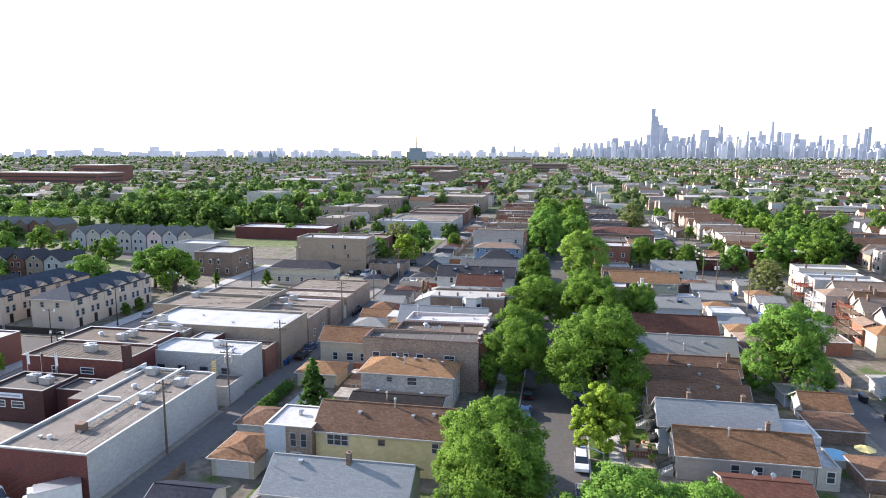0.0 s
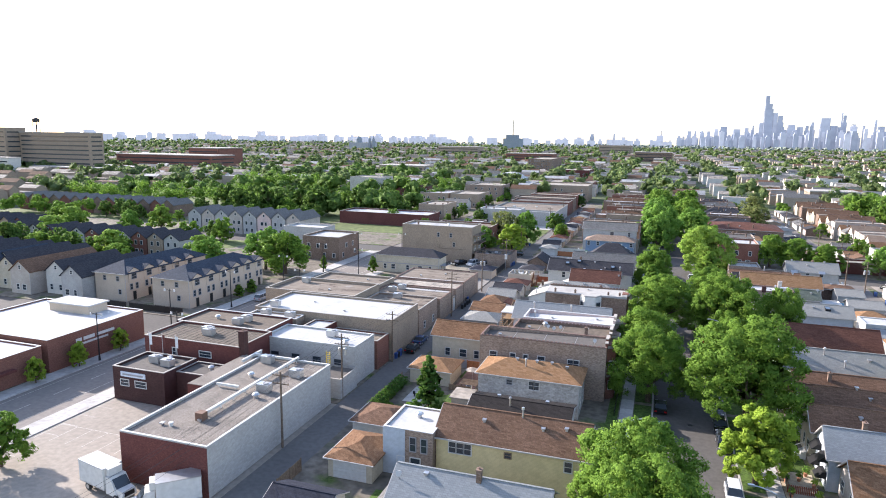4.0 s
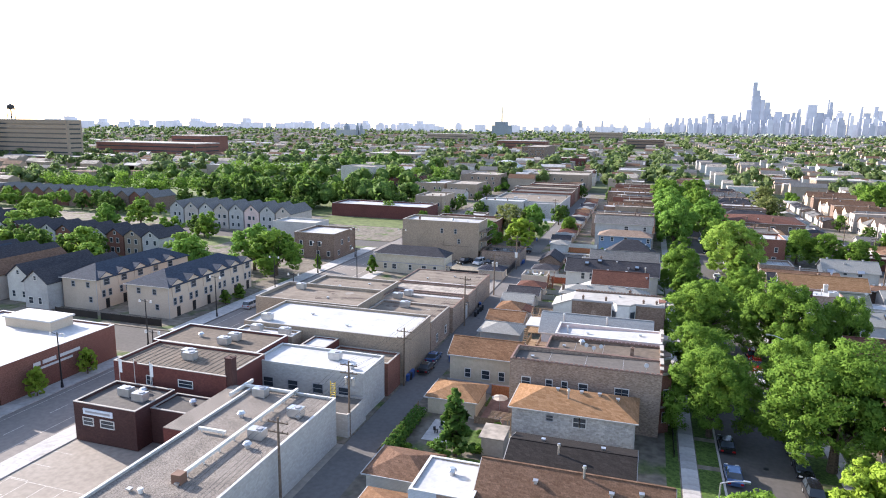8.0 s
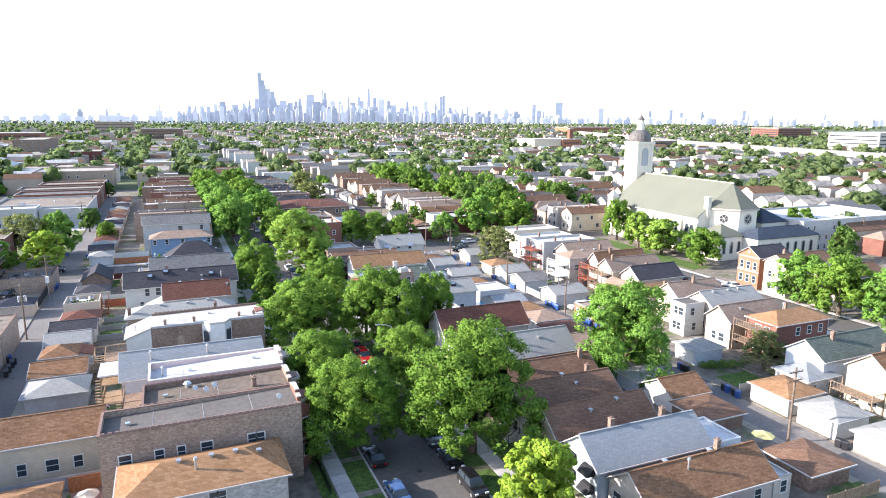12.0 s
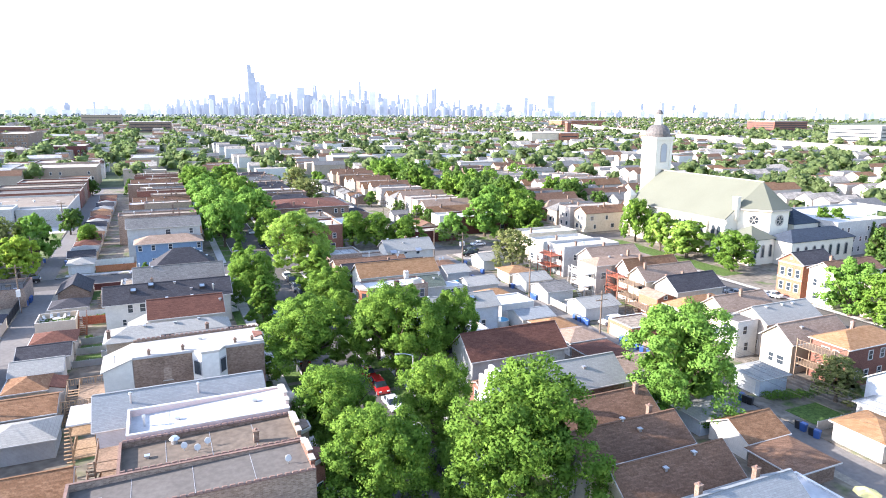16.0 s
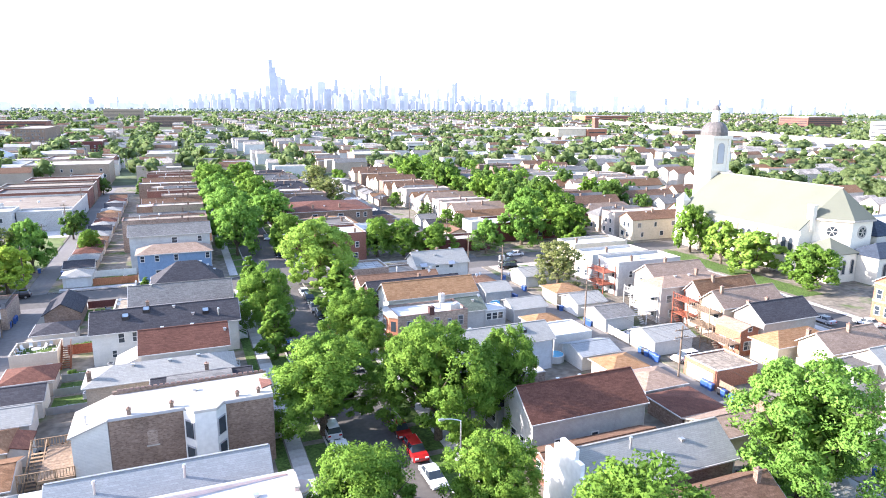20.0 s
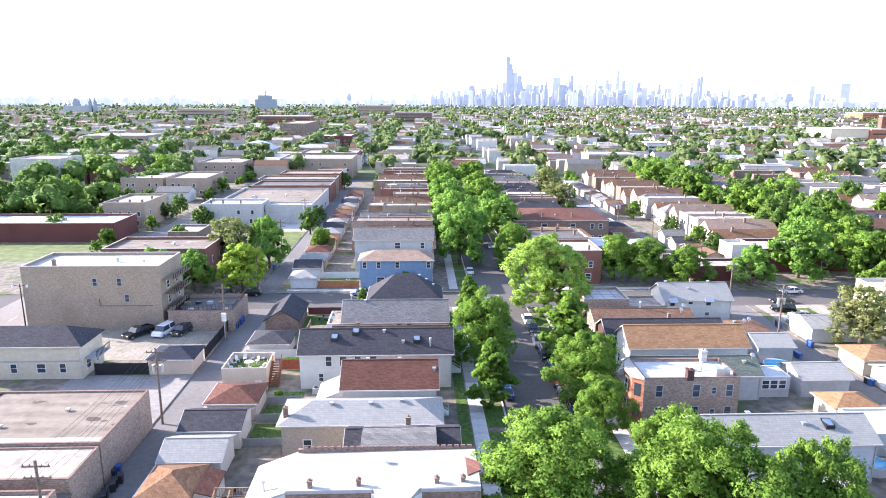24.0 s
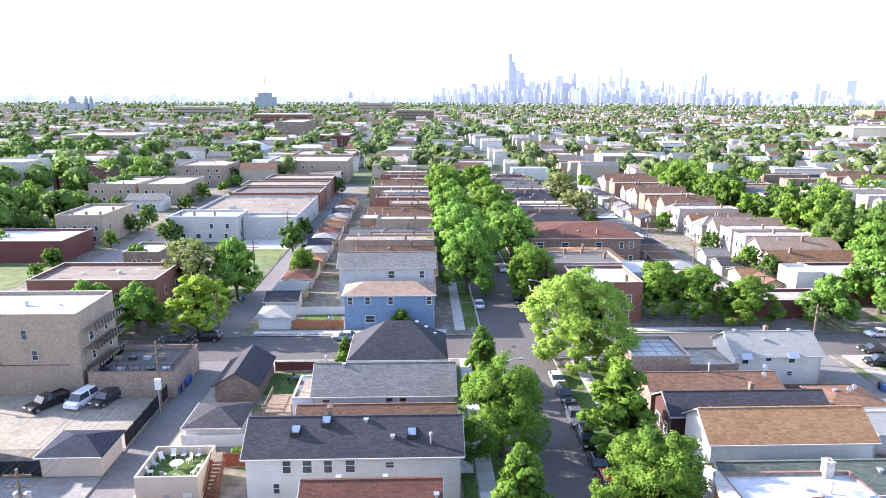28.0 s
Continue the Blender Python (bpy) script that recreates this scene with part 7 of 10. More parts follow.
house("garage", 42.0, 62.0, 235.5, 243.0, 3.2, 0, "flat", WA["maroon"], FL["tan"], "row of red brick garages with white doors", wins="", group="alley garages")
house("shop", 66.0, 91.0, 243.5, 255.5, 5.4, 0, "flat", WA["maroon"], FL["silver"], "low dark red hall with a pale roof behind trees", wins="s", nside=4, seed=303, group=FAR, category="building", far=True)
house("house", 60.0, 65.5, 245.0, 252.0, 6.0, 0, "flat", WA["white"], FL["silver"], "white rear house by the alley", wins="sw", nside=2, seed=304, group=FAR, far=True)
row(62.5, 84.0, 259, 420, "", pitch=8.2, styles=FRAMES, wins="sw")
row(106.5, 128.0, 231, 420, "", pitch=8.2, styles=FRAMES, wins="sw")
row(168.0, 190.0, 40, 420, "", pitch=8.6, styles=FRAMES, wins="s", gap=0.15)
row(140.0, 162.0, 231, 420, "", pitch=8.6, styles=FRAMES, wins="s", gap=0.2)
rg_ = random.Random(41)
for x0, side in ((41.5, "e"), (54.6, "w")):
    y = 246.0 if side == "e" else 249.0
    while y < 412:
        d, w_ = rg_.uniform(5.0, 6.6), rg_.uniform(5.4, 7.0)
        if rg_.random() < 0.82:
            roof_ = rg_.choice(("hip", "gable", "gable", "flat"))
            mats_ = FL if roof_ == "flat" else SH
            garage(x0 + rg_.uniform(-0.3, 0.4), x0 + w_, y, y + d, rg_.uniform(2.5, 3.0), roof_, WA[rg_.choice(("white", "beige", "grey", "taupe", "brown", "cream"))], mats_[rg_.choice(("silver", "brown", "tan") if roof_ == "flat" else ("brown", "light", "darktan", "dark", "grey", "ltbrown"))], "alley garage with a small worn roof", side, axis=rg_.choice("xy"))
        y += d + rg_.uniform(1.6, 4.2)
# shops north of the crossing, west of the alley
B = lambda n, *a, **k: house(n, *a, category="building", far=True, **k)
B("shop", -88.0, -65.0, 236.5, 249.5, 7.6, 0, "flat", WA["redbrick"], FL["stained"], "dark red brick corner block with a grey roof", wins="se", nside=5, seed=310, group=SHOPS, extras=(("0", .3, .5), ("5", .6, .5)))
B("shop", -87.5, -79.0, 274.0, 285.0, 4.0, 0, "flat", WA["brown"], FL["silver"], "small brown brick shop with a pale roof", wins="s", nside=2, seed=311, group=SHOPS)
B("shop", -88.0, -68.5, 305.0, 316.5, 7.0, 0, "flat", WA["block"], FL["silver"], "pale grey shop with a white coping", wins="se", nside=4, seed=313, group=SHOPS, cap=TRIM, extras=(("c", .1, .4), ("c", .3, .4), ("c", .6, .4)))
B("warehouse", -86.0, -52.8, 317.0, 352.0, 6.0, 0, "flat", WA["block"], FL["stained"], "broad low warehouse with a blotched pale roof", wins="e", nside=7, seed=312, group=SHOPS, extras=(("4", .3, .3), ("5", .6, .5), ("0", .4, .7)))
B("warehouse", -68.2, -52.8, 309.0, 316.8, 6.0, 0, "flat", WA["block"], FL["silver"], "grey block front bay of the warehouse", wins="", seed=331, group=SHOPS)
B("warehouse", -84.0, -52.8, 356.0, 372.0, 6.6, 0, "flat", WA["redbrick"], FL["tar"], "brick warehouse with a dark roof", wins="s", seed=314, group=SHOPS)
B("warehouse", -86.0, -52.8, 374.0, 388.0, 7.0, 0, "flat", WA["brown"], FL["brown"], "brick warehouse with a ridged brown roof", wins="s", seed=315, group=SHOPS)
B("warehouse", -80.0, -52.8, 390.0, 405.0, 7.6, 0, "flat", WA["redbrick"], FL["brown"], "red brick workshop with a brown roof", wins="s", seed=332, group=SHOPS)
B("warehouse", -90.0, -52.0, 440.0, 470.0, 10.0, 0, "flat", WA["tan"], FL["tan"], "tall tan brick loft", wins="s", nside=8, seed=316, group=SHOPS)
B("warehouse", -88.0, -54.0, 490.0, 520.0, 9.0, 0, "flat", WA["redbrick"], FL["tan"], "red brick loft with a pale roof", wins="s", nside=8, seed=317, group=SHOPS)
B("warehouse", -101.0, -73.0, 645.0, 690.0, 11.0, 0, "flat", WA["maroon"], FL["tan"], "bright red factory block", wins="s", nside=8, seed=333, group=FAR)
B("apartment_block", -150.0, -125.0, 735.0, 820.0, 18.0, 0, "flat", WA["brown"], FL["tan"], "tall brown brick lofts", wins="se", nside=9, seed=318, group=FAR)
B("store", -150.0, -105.5, 281.0, 297.0, 5.2, 0, "flat", WA["maroon"], FL["white"], "red brick store with a long white roof", wins="", seed=319, group=AV)
B("apartment_block", -118.0, -105.0, 302.0, 322.0, 8.0, 0, "flat", WA["tan"], FL["tan"], "tan brick flats with a stepped parapet", wins="se", nside=4, seed=320, group=AV, extras=(("c", .3, .1), ("c", .6, .1), ("c", .9, .1), ("c", .9, .5)))
B("house", -123.0, -110.0, 357.0, 366.0, 4.2, 6.0, "gable", WA["white"], SH["grey"], "long white cottage with a grey roof", wins="s", nside=4, seed=334, group=AV)
B("apartment_block", -145.0, -127.0, 376.0, 400.0, 7.2, 0, "flat", WA["tan"], FL["silver"], "tan brick apartment block", wins="se", nside=5, seed=321, group=AV, extras=(("c", .3, .1), ("c", .7, .1)))
B("apartment_block", -125.0, -108.0, 374.0, 400.0, 7.4, 0, "flat", WA["tan"], FL["tan"], "tan brick flats with pale window heads", wins="se", nside=5, seed=322, group=AV)
B("apartment_block", -128.0, -106.0, 425.0, 455.0, 9.4, 0, "flat", WA["common"], FL["tan"], "broad tan brick block by the avenue", wins="se", nside=4, seed=335, group=AV)
B("hall", -200.0, -178.0, 392.0, 412.0, 14.0, 0, "flat", WA["stone"], FL["tan"], "hall with a tall blank pale wall", wins="", seed=336, group=AV)
for k in range(4):
    B("house", -186.0 + k * 9.0, -178.5 + k * 9.0, 415.0, 440.0, 5.6, 8.0, "gable", WA["redbrick"], SH["red"], "brick house with a red-brown gabled roof", axis="y", wins="s", nside=2, seed=337 + k, group=AV)
vault = thing("market_hall", (-135, 577, 0), "white barrel-roofed hall among the lofts", "building", "buildings across the avenue")
arc = [(-150 + 29 * i / 10, 6.0 + 5.0 * math.sin(math.pi * i / 10)) for i in range(11)]
part("wall", Geo().box(-150, -121, 565, 590, 0, 6), WA["stone"], vault)
part("vault_roof", Geo().solid([(x, 565, z) for x, z in arc], [(x, 590, z) for x, z in arc]), FL["white"], vault)
B("apartment_block", -118.0, -104.7, 193.2, 208.0, 7.4, 0, "flat", WA["brown"], FL["silver"], "two-storey brown brick shop with a pale roof", wins="se", nside=4, seed=323, group=AV)
B("apartment_block", -134.0, -118.4, 207.0, 216.6, 8.0, 0, "flat", WA["grey"], FL["white"], "long grey block with a pale roof", wins="se", nside=6, seed=324, group=AV)
# rows of gabled grey houses across the avenue
def gable_row(x0, y0, n, pitch, depth, ze, zr, mats, rm, label):
    for k in range(n):
        a = x0 + k * pitch
        house("row_house", a, a + pitch - 0.5, y0, y0 + depth, ze, zr, "gable", WA[mats[k % len(mats)]], SH[rm], label, axis="y", wins="s", nside=2, seed=k, group=AV, far=True)
gable_row(-196.0, 232.0, 8, 6.8, 16.0, 7.2, 9.8, ("grey", "taupe", "grey", "taupe", "grey", "pink"), "grey", "grey row house with a steep gable front")
gable_row(-232.0, 176.0, 12, 6.6, 12.0, 6.4, 8.4, ("redbrick", "tan", "grey"), "dark", "brick row house with small pale gables")
gable_row(-300.0, 186.0, 10, 6.8, 12.0, 6.4, 8.6, ("tan", "redbrick"), "dark", "brick row house with a dark roof")
gable_row(-330.0, 262.0, 14, 7.2, 14.0, 6.4, 8.8, ("redbrick", "brown"), "grey", "dark brick row house in the distance")
gable_row(-224.0, 132.0, 9, 6.8, 20.0, 6.0, 8.4, ("grey", "cream", "taupe"), "dark", "frame house with a dark gabled roof")
# hospital blocks and institution far west
def slab(x0, x1, y0, y1, z, wm, rm, label, rows, cols, sides="s"):
    t = thing("tall_block", ((x0 + x1) / 2, (y0 + y1) / 2, 0), label, "building", "distant tall blocks")
    part("wall", Geo().box(x0, x1, y0, y1, 0, z), wm, t)
    part("roof_edge", Geo().box(x0 - 0.3, x1 + 0.3, y0 - 0.3, y1 + 0.3, z, z + 0.8), STONECAP, t)
    if rows:
        for side in sides:
            n = cols if side == "s" else max(2, int(cols * (y1 - y0) / (x1 - x0)))
            for r_ in range(rows):
                zz = z * (r_ + 0.6) / (rows + 0.4)
                if side == "s":
                    part("window_band", Geo().box(x0 + 2, x1 - 2, y0 - 0.12, y0 - 0.02, zz - 0.6, zz + 0.6), GLASS, t)
                elif side == "w":
                    part("window_band", Geo().box(x0 - 0.12, x0 - 0.02, y0 + 2, y1 - 2, zz - 0.6, zz + 0.6), GLASS, t)
                else:
                    part("window_band", Geo().box(x1 + 0.02, x1 + 0.12, y0 + 2, y1 - 2, zz - 0.6, zz + 0.6), GLASS, t)
    return t
slab(-612, -523, 492, 508, 40.0, WA["tan"], FL["tan"], "huge pale brick hospital slab on the horizon", 9, 22, "se")
slab(-690, -613, 478, 500, 44.0, WA["tan"], FL["tan"], "second hospital slab on the horizon", 9, 18, "se")
slab(-560, -484, 458, 474, 9, WA["maroon"], FL["tan"], "low red brick hospital wing", 2, 20)
slab(-640, -563, 440, 452, 17, WA["white"], FL["white"], "low white hospital wing", 4, 20)
slab(-580, -455, 580, 620, 18, WA["redbrick"], FL["tan"], "long red brick school on the horizon", 4, 26, "se")
slab(-520, -480, 625, 670, 25, WA["redbrick"], FL["tan"], "taller red brick wing", 5, 12, "s")
slab(-290, -240, 640, 670, 11, WA["tan"], FL["tan"], "tan brick school block on the horizon", 3, 22, "s")
slab(366, 402, 690, 730, 16, WA["cream"], FL["tan"], "big cream brick warehouse", 0, 14, "s")
slab(402.5, 428, 688, 730, 16, WA["orangebrick"], FL["tan"], "dull red brick warehouse wing", 3, 5, "s")
slab(420, 425, 700, 705, 28, WA["redbrick"], FL["tan"], "square brick warehouse stack", 0, 2)
slab(690, 800, 510, 570, 26, WA["stone"], FL["white"], "pale concrete frame parking block", 6, 20, "sw")
slab(1000, 1085, 900, 960, 25, WA["redbrick"], FL["white"], "red brick lofts far away", 6, 16, "sw")
slab(247, 292, 652, 684, 7, WA["white"], FL["white"], "low white hall among the trees", 1, 10, "s")
slab(537, 575, 690, 712, 13, WA["brown"], FL["tan"], "brown brick loft beyond the church", 4, 9, "s")
slab(331, 350, 441, 456, 8, WA["redbrick"], FL["silver"], "small red brick flats beyond the church", 2, 5, "s")
slab(393, 438, 474, 492, 5, WA["white"], FL["white"], "low pale workshop beyond the church", 1, 8, "s")
slab(149, 164, 563, 580, 11, WA["white"], FL["tan"], "tall white flats among the trees", 3, 5, "s")
slab(84, 112, 476, 494, 9.5, WA["common"], FL["brown"], "long brick flats above the row", 2, 10, "s")
# raised railway embankment, bending across the east
BANK = ((1060, 1690), (1013, 1580), (831, 1122), (715, 860), (634, 571), (600, 330), (590, 100))
BANK_Y, BANK_X = [b for _, b in BANK[::-1]], [a for a, _ in BANK[::-1]]
g = Geo()
for (xa, ya), (xb, yb) in zip(BANK, BANK[1:]):
    g.solid([(xa - 16, ya, 0), (xa + 16, ya, 0), (xb + 16, yb, 0), (xb - 16, yb, 0)], [(xa - 11, ya, 8.5), (xa + 11, ya, 8.5), (xb + 11, yb, 8.5), (xb - 11, yb, 8.5)])
setting("embankment", g, surface("sandy_ballast", (0.36, 0.31, 0.25), 0.95, 0.2, (0.03, 0.8), 0.3, bump=0.2), "long sandy railway embankment across the east", "embankment")
slab(152, 178, 424, 436, 8, WA["white"], FL["white"], "pale flats beyond the trees", 2, 8, "s")
wt = thing("water_tower", (-598, 500, 40.8), "small dark water tank on legs above the hospital", "water tower")
for sx in (-2.2, 2.2):
    for sy in (-2.2, 2.2):
        part("leg", Geo().box(-598 + sx - 0.25, -598 + sx + 0.25, 500 + sy - 0.25, 500 + sy + 0.25, 40.8, 50), DARKMETAL, wt)
part("tank", Geo().cyl(-598, 500, 50, 53.4, 3.4, 3.4, 14).cyl(-598, 500, 53.4, 55, 3.5, 0.5, 14), DARKMETAL, wt)

# joined far houses: thousands, past counting
def far_houses(name, seed, y0, y1, x_lo, x_hi, keep, wm, rm_list, pitch=9.0):
    r2 = random.Random(seed)
    walls, roofs = Geo(), [Geo() for _ in rm_list]
    x = x_lo
    while x < x_hi:
        for off in (0, 62):
            y = y0
            while y < y1:
                if r2.random() < keep and not -75 < x + off - np.interp(y, BANK_Y, BANK_X) < 22 and not ((y % 201) > 190) and not (x + off > -335 and x + off < 165 and y < 424) and not (-335 < x + off < -140 and y < 440):
                    a = x + off + r2.uniform(0, 4)
                    d = r2.uniform(13, 20)
                    w = r2.uniform(6, 8)
                    ze = r2.uniform(5, 8.5)
                    rg = roofs[r2.randrange(len(roofs))]
                    if r2.random() < 0.45:
                        walls.box(a, a + d, y, y + w, 0, ze + 0.4)
                        rg.box(a + 0.2, a + d - 0.2, y + 0.2, y + w - 0.2, ze + 0.4, ze + 0.45)
                    else:
                        zr = ze + r2.uniform(1.6, 2.6)
                        walls.box(a, a + d, y, y + w, 0, ze)
                        ym = y + w / 2
                        rg.poly([(a, y - 0.3, ze), (a + d, y - 0.3, ze), (a + d, ym, zr), (a, ym, zr)]).poly([(a, ym, zr), (a + d, ym, zr), (a + d, y + w + 0.3, ze), (a, y + w + 0.3, ze)])
                        walls.poly([(a, y, ze), (a, ym, zr), (a, y + w, ze)]).poly([(a + d, y, ze), (a + d, y + w, ze), (a + d, ym, zr)])
                y += pitch * r2.uniform(0.95, 1.15)
        x += 101
    t = thing(name, (0, y0, 0), "countless small houses of the far blocks", "houses", kind="stuff")
    part("walls", walls, wm, t)["kind"] = "stuff"
    for rg, rm in zip(roofs, rm_list):
        part("roofs", rg, rm, t)["kind"] = "stuff"
far_houses("far_houses", 11, 430, 1000, -910, 1000, 0.8, WA["beige"], (SH["brown"], FL["tan"], SH["grey"], FL["silver"]))
far_houses("far_houses", 12, 430, 1000, -880, 1010, 0.4, WA["white"], (SH["brown"], FL["tan"], SH["grey"]))
far_houses("far_houses", 13, 230, 430, 214, 820, 0.8, WA["taupe"], (SH["brown"], FL["tan"], SH["grey"], SH["darktan"]))
far_houses("far_houses", 14, 60, 230, 214, 620, 0.8, WA["taupe"], (SH["brown"], FL["tan"], SH["grey"]))
far_houses("far_houses", 15, 200, 430, -940, -340, 0.6, WA["tan"], (SH["brown"], FL["tan"], SH["grey"]))
far_houses("far_houses", 16, 1000, 2100, -1500, 1700, 0.6, WA["beige"], (SH["brown"], FL["tan"], SH["grey"]), 13.0)
far_houses("far_houses", 17, 2100, 3600, -2400, 3000, 0.22, WA["beige"], (FL["tan"], SH["grey"]), 20.0)
for k, (x, y, w, d, h, m) in enumerate(((-260, 1100, 80, 40, 16, "redbrick"), (-60, 1350, 70, 40, 18, "brown"), (-520, 1500, 100, 50, 20, "tan"), (-180, 1900, 90, 50, 26, "tan"), (950, 1500, 140, 60, 18, "orangebrick"))):
    slab(x, x + w, y, y + d, h, WA[m], FL["tan"], "mid-rise block among the far houses", 3, 14, "s")
slab(260, 2200, 1820, 1832, 8, WA["stone"], FL["tan"], "long elevated motorway on the horizon", 0, 0)
# ---- skyline: haze painted into the towers as pale blue and a faint glow ----
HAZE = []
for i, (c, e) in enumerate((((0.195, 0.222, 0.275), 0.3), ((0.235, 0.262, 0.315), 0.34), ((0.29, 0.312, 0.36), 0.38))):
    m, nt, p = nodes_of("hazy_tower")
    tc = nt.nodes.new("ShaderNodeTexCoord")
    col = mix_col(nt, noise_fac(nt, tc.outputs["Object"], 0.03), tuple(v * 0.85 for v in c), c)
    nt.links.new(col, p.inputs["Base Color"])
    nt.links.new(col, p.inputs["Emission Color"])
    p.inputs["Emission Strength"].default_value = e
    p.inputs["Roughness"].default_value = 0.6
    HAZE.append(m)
# Farthest crowns: haze is put into this greyed, paled base colour.
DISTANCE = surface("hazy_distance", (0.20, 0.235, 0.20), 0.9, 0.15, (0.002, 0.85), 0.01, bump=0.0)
# Blue-grey of the far landmarks, with distance haze put into the colour.
HAZEBLUE = surface("haze_blue_grey", (0.235, 0.265, 0.295), 0.9, 0.1, (0.05, 0.9), 0.2, bump=0.0)
# far church with twin spires, far church with a tall spire
sp = thing("far_church", (-850, 1760, 0), "distant domed church with twin spires", "church", "distant landmarks")
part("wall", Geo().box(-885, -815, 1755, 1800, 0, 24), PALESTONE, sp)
part("dome", Geo().cyl(-858, 1766, 24, 34, 10, 9.5, 14).cyl(-858, 1766, 34, 41, 9.5, 4.5, 14).cyl(-858, 1766, 41, 47, 1.6, 0.6, 10), HAZEBLUE, sp)
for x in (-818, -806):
    part("spire", Geo().box(x - 3, x + 3, 1752, 1758, 0, 34).cyl(x, 1755, 34, 47, 3.2, 0.2, 8), HAZEBLUE, sp)
ps = thing("power_station", (-560, 2500, 0), "distant power house with a single tall stack", "power station", "distant landmarks")
part("wall", Geo().box(-596, -530, 2490, 2550, 0, 42).box(-586, -545, 2495, 2545, 42, 56), HAZEBLUE, ps)
part("stack", Geo().cyl(-560, 2500, 55, 112, 2.6, 1.8, 10), HAZEBLUE, ps)

DIST = 4600.0
def tower(bearing, top, width, shade=0, taper=0.0, mast=0.0, steps=1, dist=DIST):
    """A far tower: bearing in degrees from north, top and width in degrees as seen from the start."""
    b = radians(bearing)
    x, y = dist * math.sin(b), dist * math.cos(b)
    w = dist * radians(width) * 0.8
    h = dist * math.tan(radians(top)) + EYE
    t = thing("skyscraper", (x, y, 0), "hazy blue-grey downtown tower on the horizon", "skyscraper", "downtown skyline")
    hb = h - mast * (h * 0.18)
    z = 0.0
    for k in range(steps):
        z1 = hb * (0.6 + 0.4 * (k + 1) / steps) if steps > 1 else hb
        ww = w * (1 - 0.32 * k / max(1, steps - 1)) if steps > 1 else w
        g = Geo()
        s = 1 - taper
        g.solid([(x - ww / 2, y - ww / 2, z), (x + ww / 2, y - ww / 2, z), (x + ww / 2, y + ww / 2, z), (x - ww / 2, y + ww / 2, z)], [(x - ww / 2 * s, y - ww / 2 * s, z1), (x + ww / 2 * s, y - ww / 2 * s, z1), (x + ww / 2 * s, y + ww / 2 * s, z1), (x - ww / 2 * s, y + ww / 2 * s, z1)])
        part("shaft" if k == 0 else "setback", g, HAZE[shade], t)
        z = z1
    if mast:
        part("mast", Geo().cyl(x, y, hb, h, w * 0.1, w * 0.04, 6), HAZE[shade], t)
    return t
# the tallest: a black tower of bundled shafts that stop at different heights
b_, t_ = radians(7.45), thing("skyscraper", (DIST * math.sin(radians(7.45)), DIST * math.cos(radians(7.45)), 0), "tallest hazy blue tower with stepped shafts", "skyscraper", "downtown skyline")
u_ = DIST * radians(0.3)
for nm_, dx, ww, el in (("shaft", 0.0, 2.0, 2.55), ("setback", -0.12, 1.66, 2.95), ("setback", -0.5, 1.0, 3.55), ("mast", -0.62, 0.07, 4.0), ("mast", -0.36, 0.07, 3.95)):
    x_, y_ = t_.location.x + dx * u_, t_.location.y
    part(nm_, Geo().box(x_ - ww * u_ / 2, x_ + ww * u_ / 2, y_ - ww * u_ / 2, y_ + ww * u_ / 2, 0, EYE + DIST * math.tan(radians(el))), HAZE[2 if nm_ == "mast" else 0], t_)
# bearing, height and width in degrees as seen from the start
LOOP = ((4.5, 1.2, .27), (5.3, 1.0, .63), (6.0, 1.1, .37), (6.45, 1.3, .23), (7.0, 1.5, .37), (7.95, 2.25, .37), (8.3, 2.05, .56), (9.1, 1.35, .94), (9.7, 1.2, .47), (10.15, 1.3, .38), (10.5, 1.55, .24), (11.3, 1.85, .77), (11.9, 1.3, .86), (12.37, 2.25, .12), (12.55, 2.05, .34), (13.15, 1.4, .48), (13.8, 1.3, .19), (14.5, 1.7, .2))
NORTH = ((14.85, 1.25, .68), (15.37, 1.7, .29), (15.65, 1.4, .29), (16.2, 2.42, .3), (16.7, 1.65, .34), (17.2, 1.55, .64), (17.9, 1.45, .4), (18.3, 1.05, .5), (19.0, .83, .4), (19.45, 1.33, .35), (20.2, 1.0, .5), (21.0, 1.38, .4), (21.9, 1.48, .2), (22.3, 1.8, .25), (22.55, 1.9, .3), (23.1, .87, .5), (24.6, .96, .25))
LAKE = ((27.85, .72, .69), (28.7, .6, .79), (30.2, 1.15, .49), (30.6, .64, .58), (31.1, .56, .15), (32.2, 1.33, .87), (35.7, .87, .66), (39.7, .7, .41), (41.3, .75, .4), (42.1, .55, .39), (43.7, .6, .43), (46.7, .7, .45), (47.1, .4, .24), (48.8, .35, .24), (50.4, .35, .19), (52.3, .4, .22))
WEST = ((-5.9, .5, .46), (-4.1, .55, .2), (-0.45, .45, .67), (-0.37, .85, .12), (1.8, .82, .35), (2.25, .84, .26), (2.8, .8, .26), (3.25, .82, .31), (3.8, 1.0, .36), (4.25, 1.2, .6))
# Shade index picks how much painted haze a tower gets.
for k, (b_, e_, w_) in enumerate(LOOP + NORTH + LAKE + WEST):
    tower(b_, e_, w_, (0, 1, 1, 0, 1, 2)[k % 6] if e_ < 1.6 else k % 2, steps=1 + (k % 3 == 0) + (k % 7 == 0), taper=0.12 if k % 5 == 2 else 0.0)
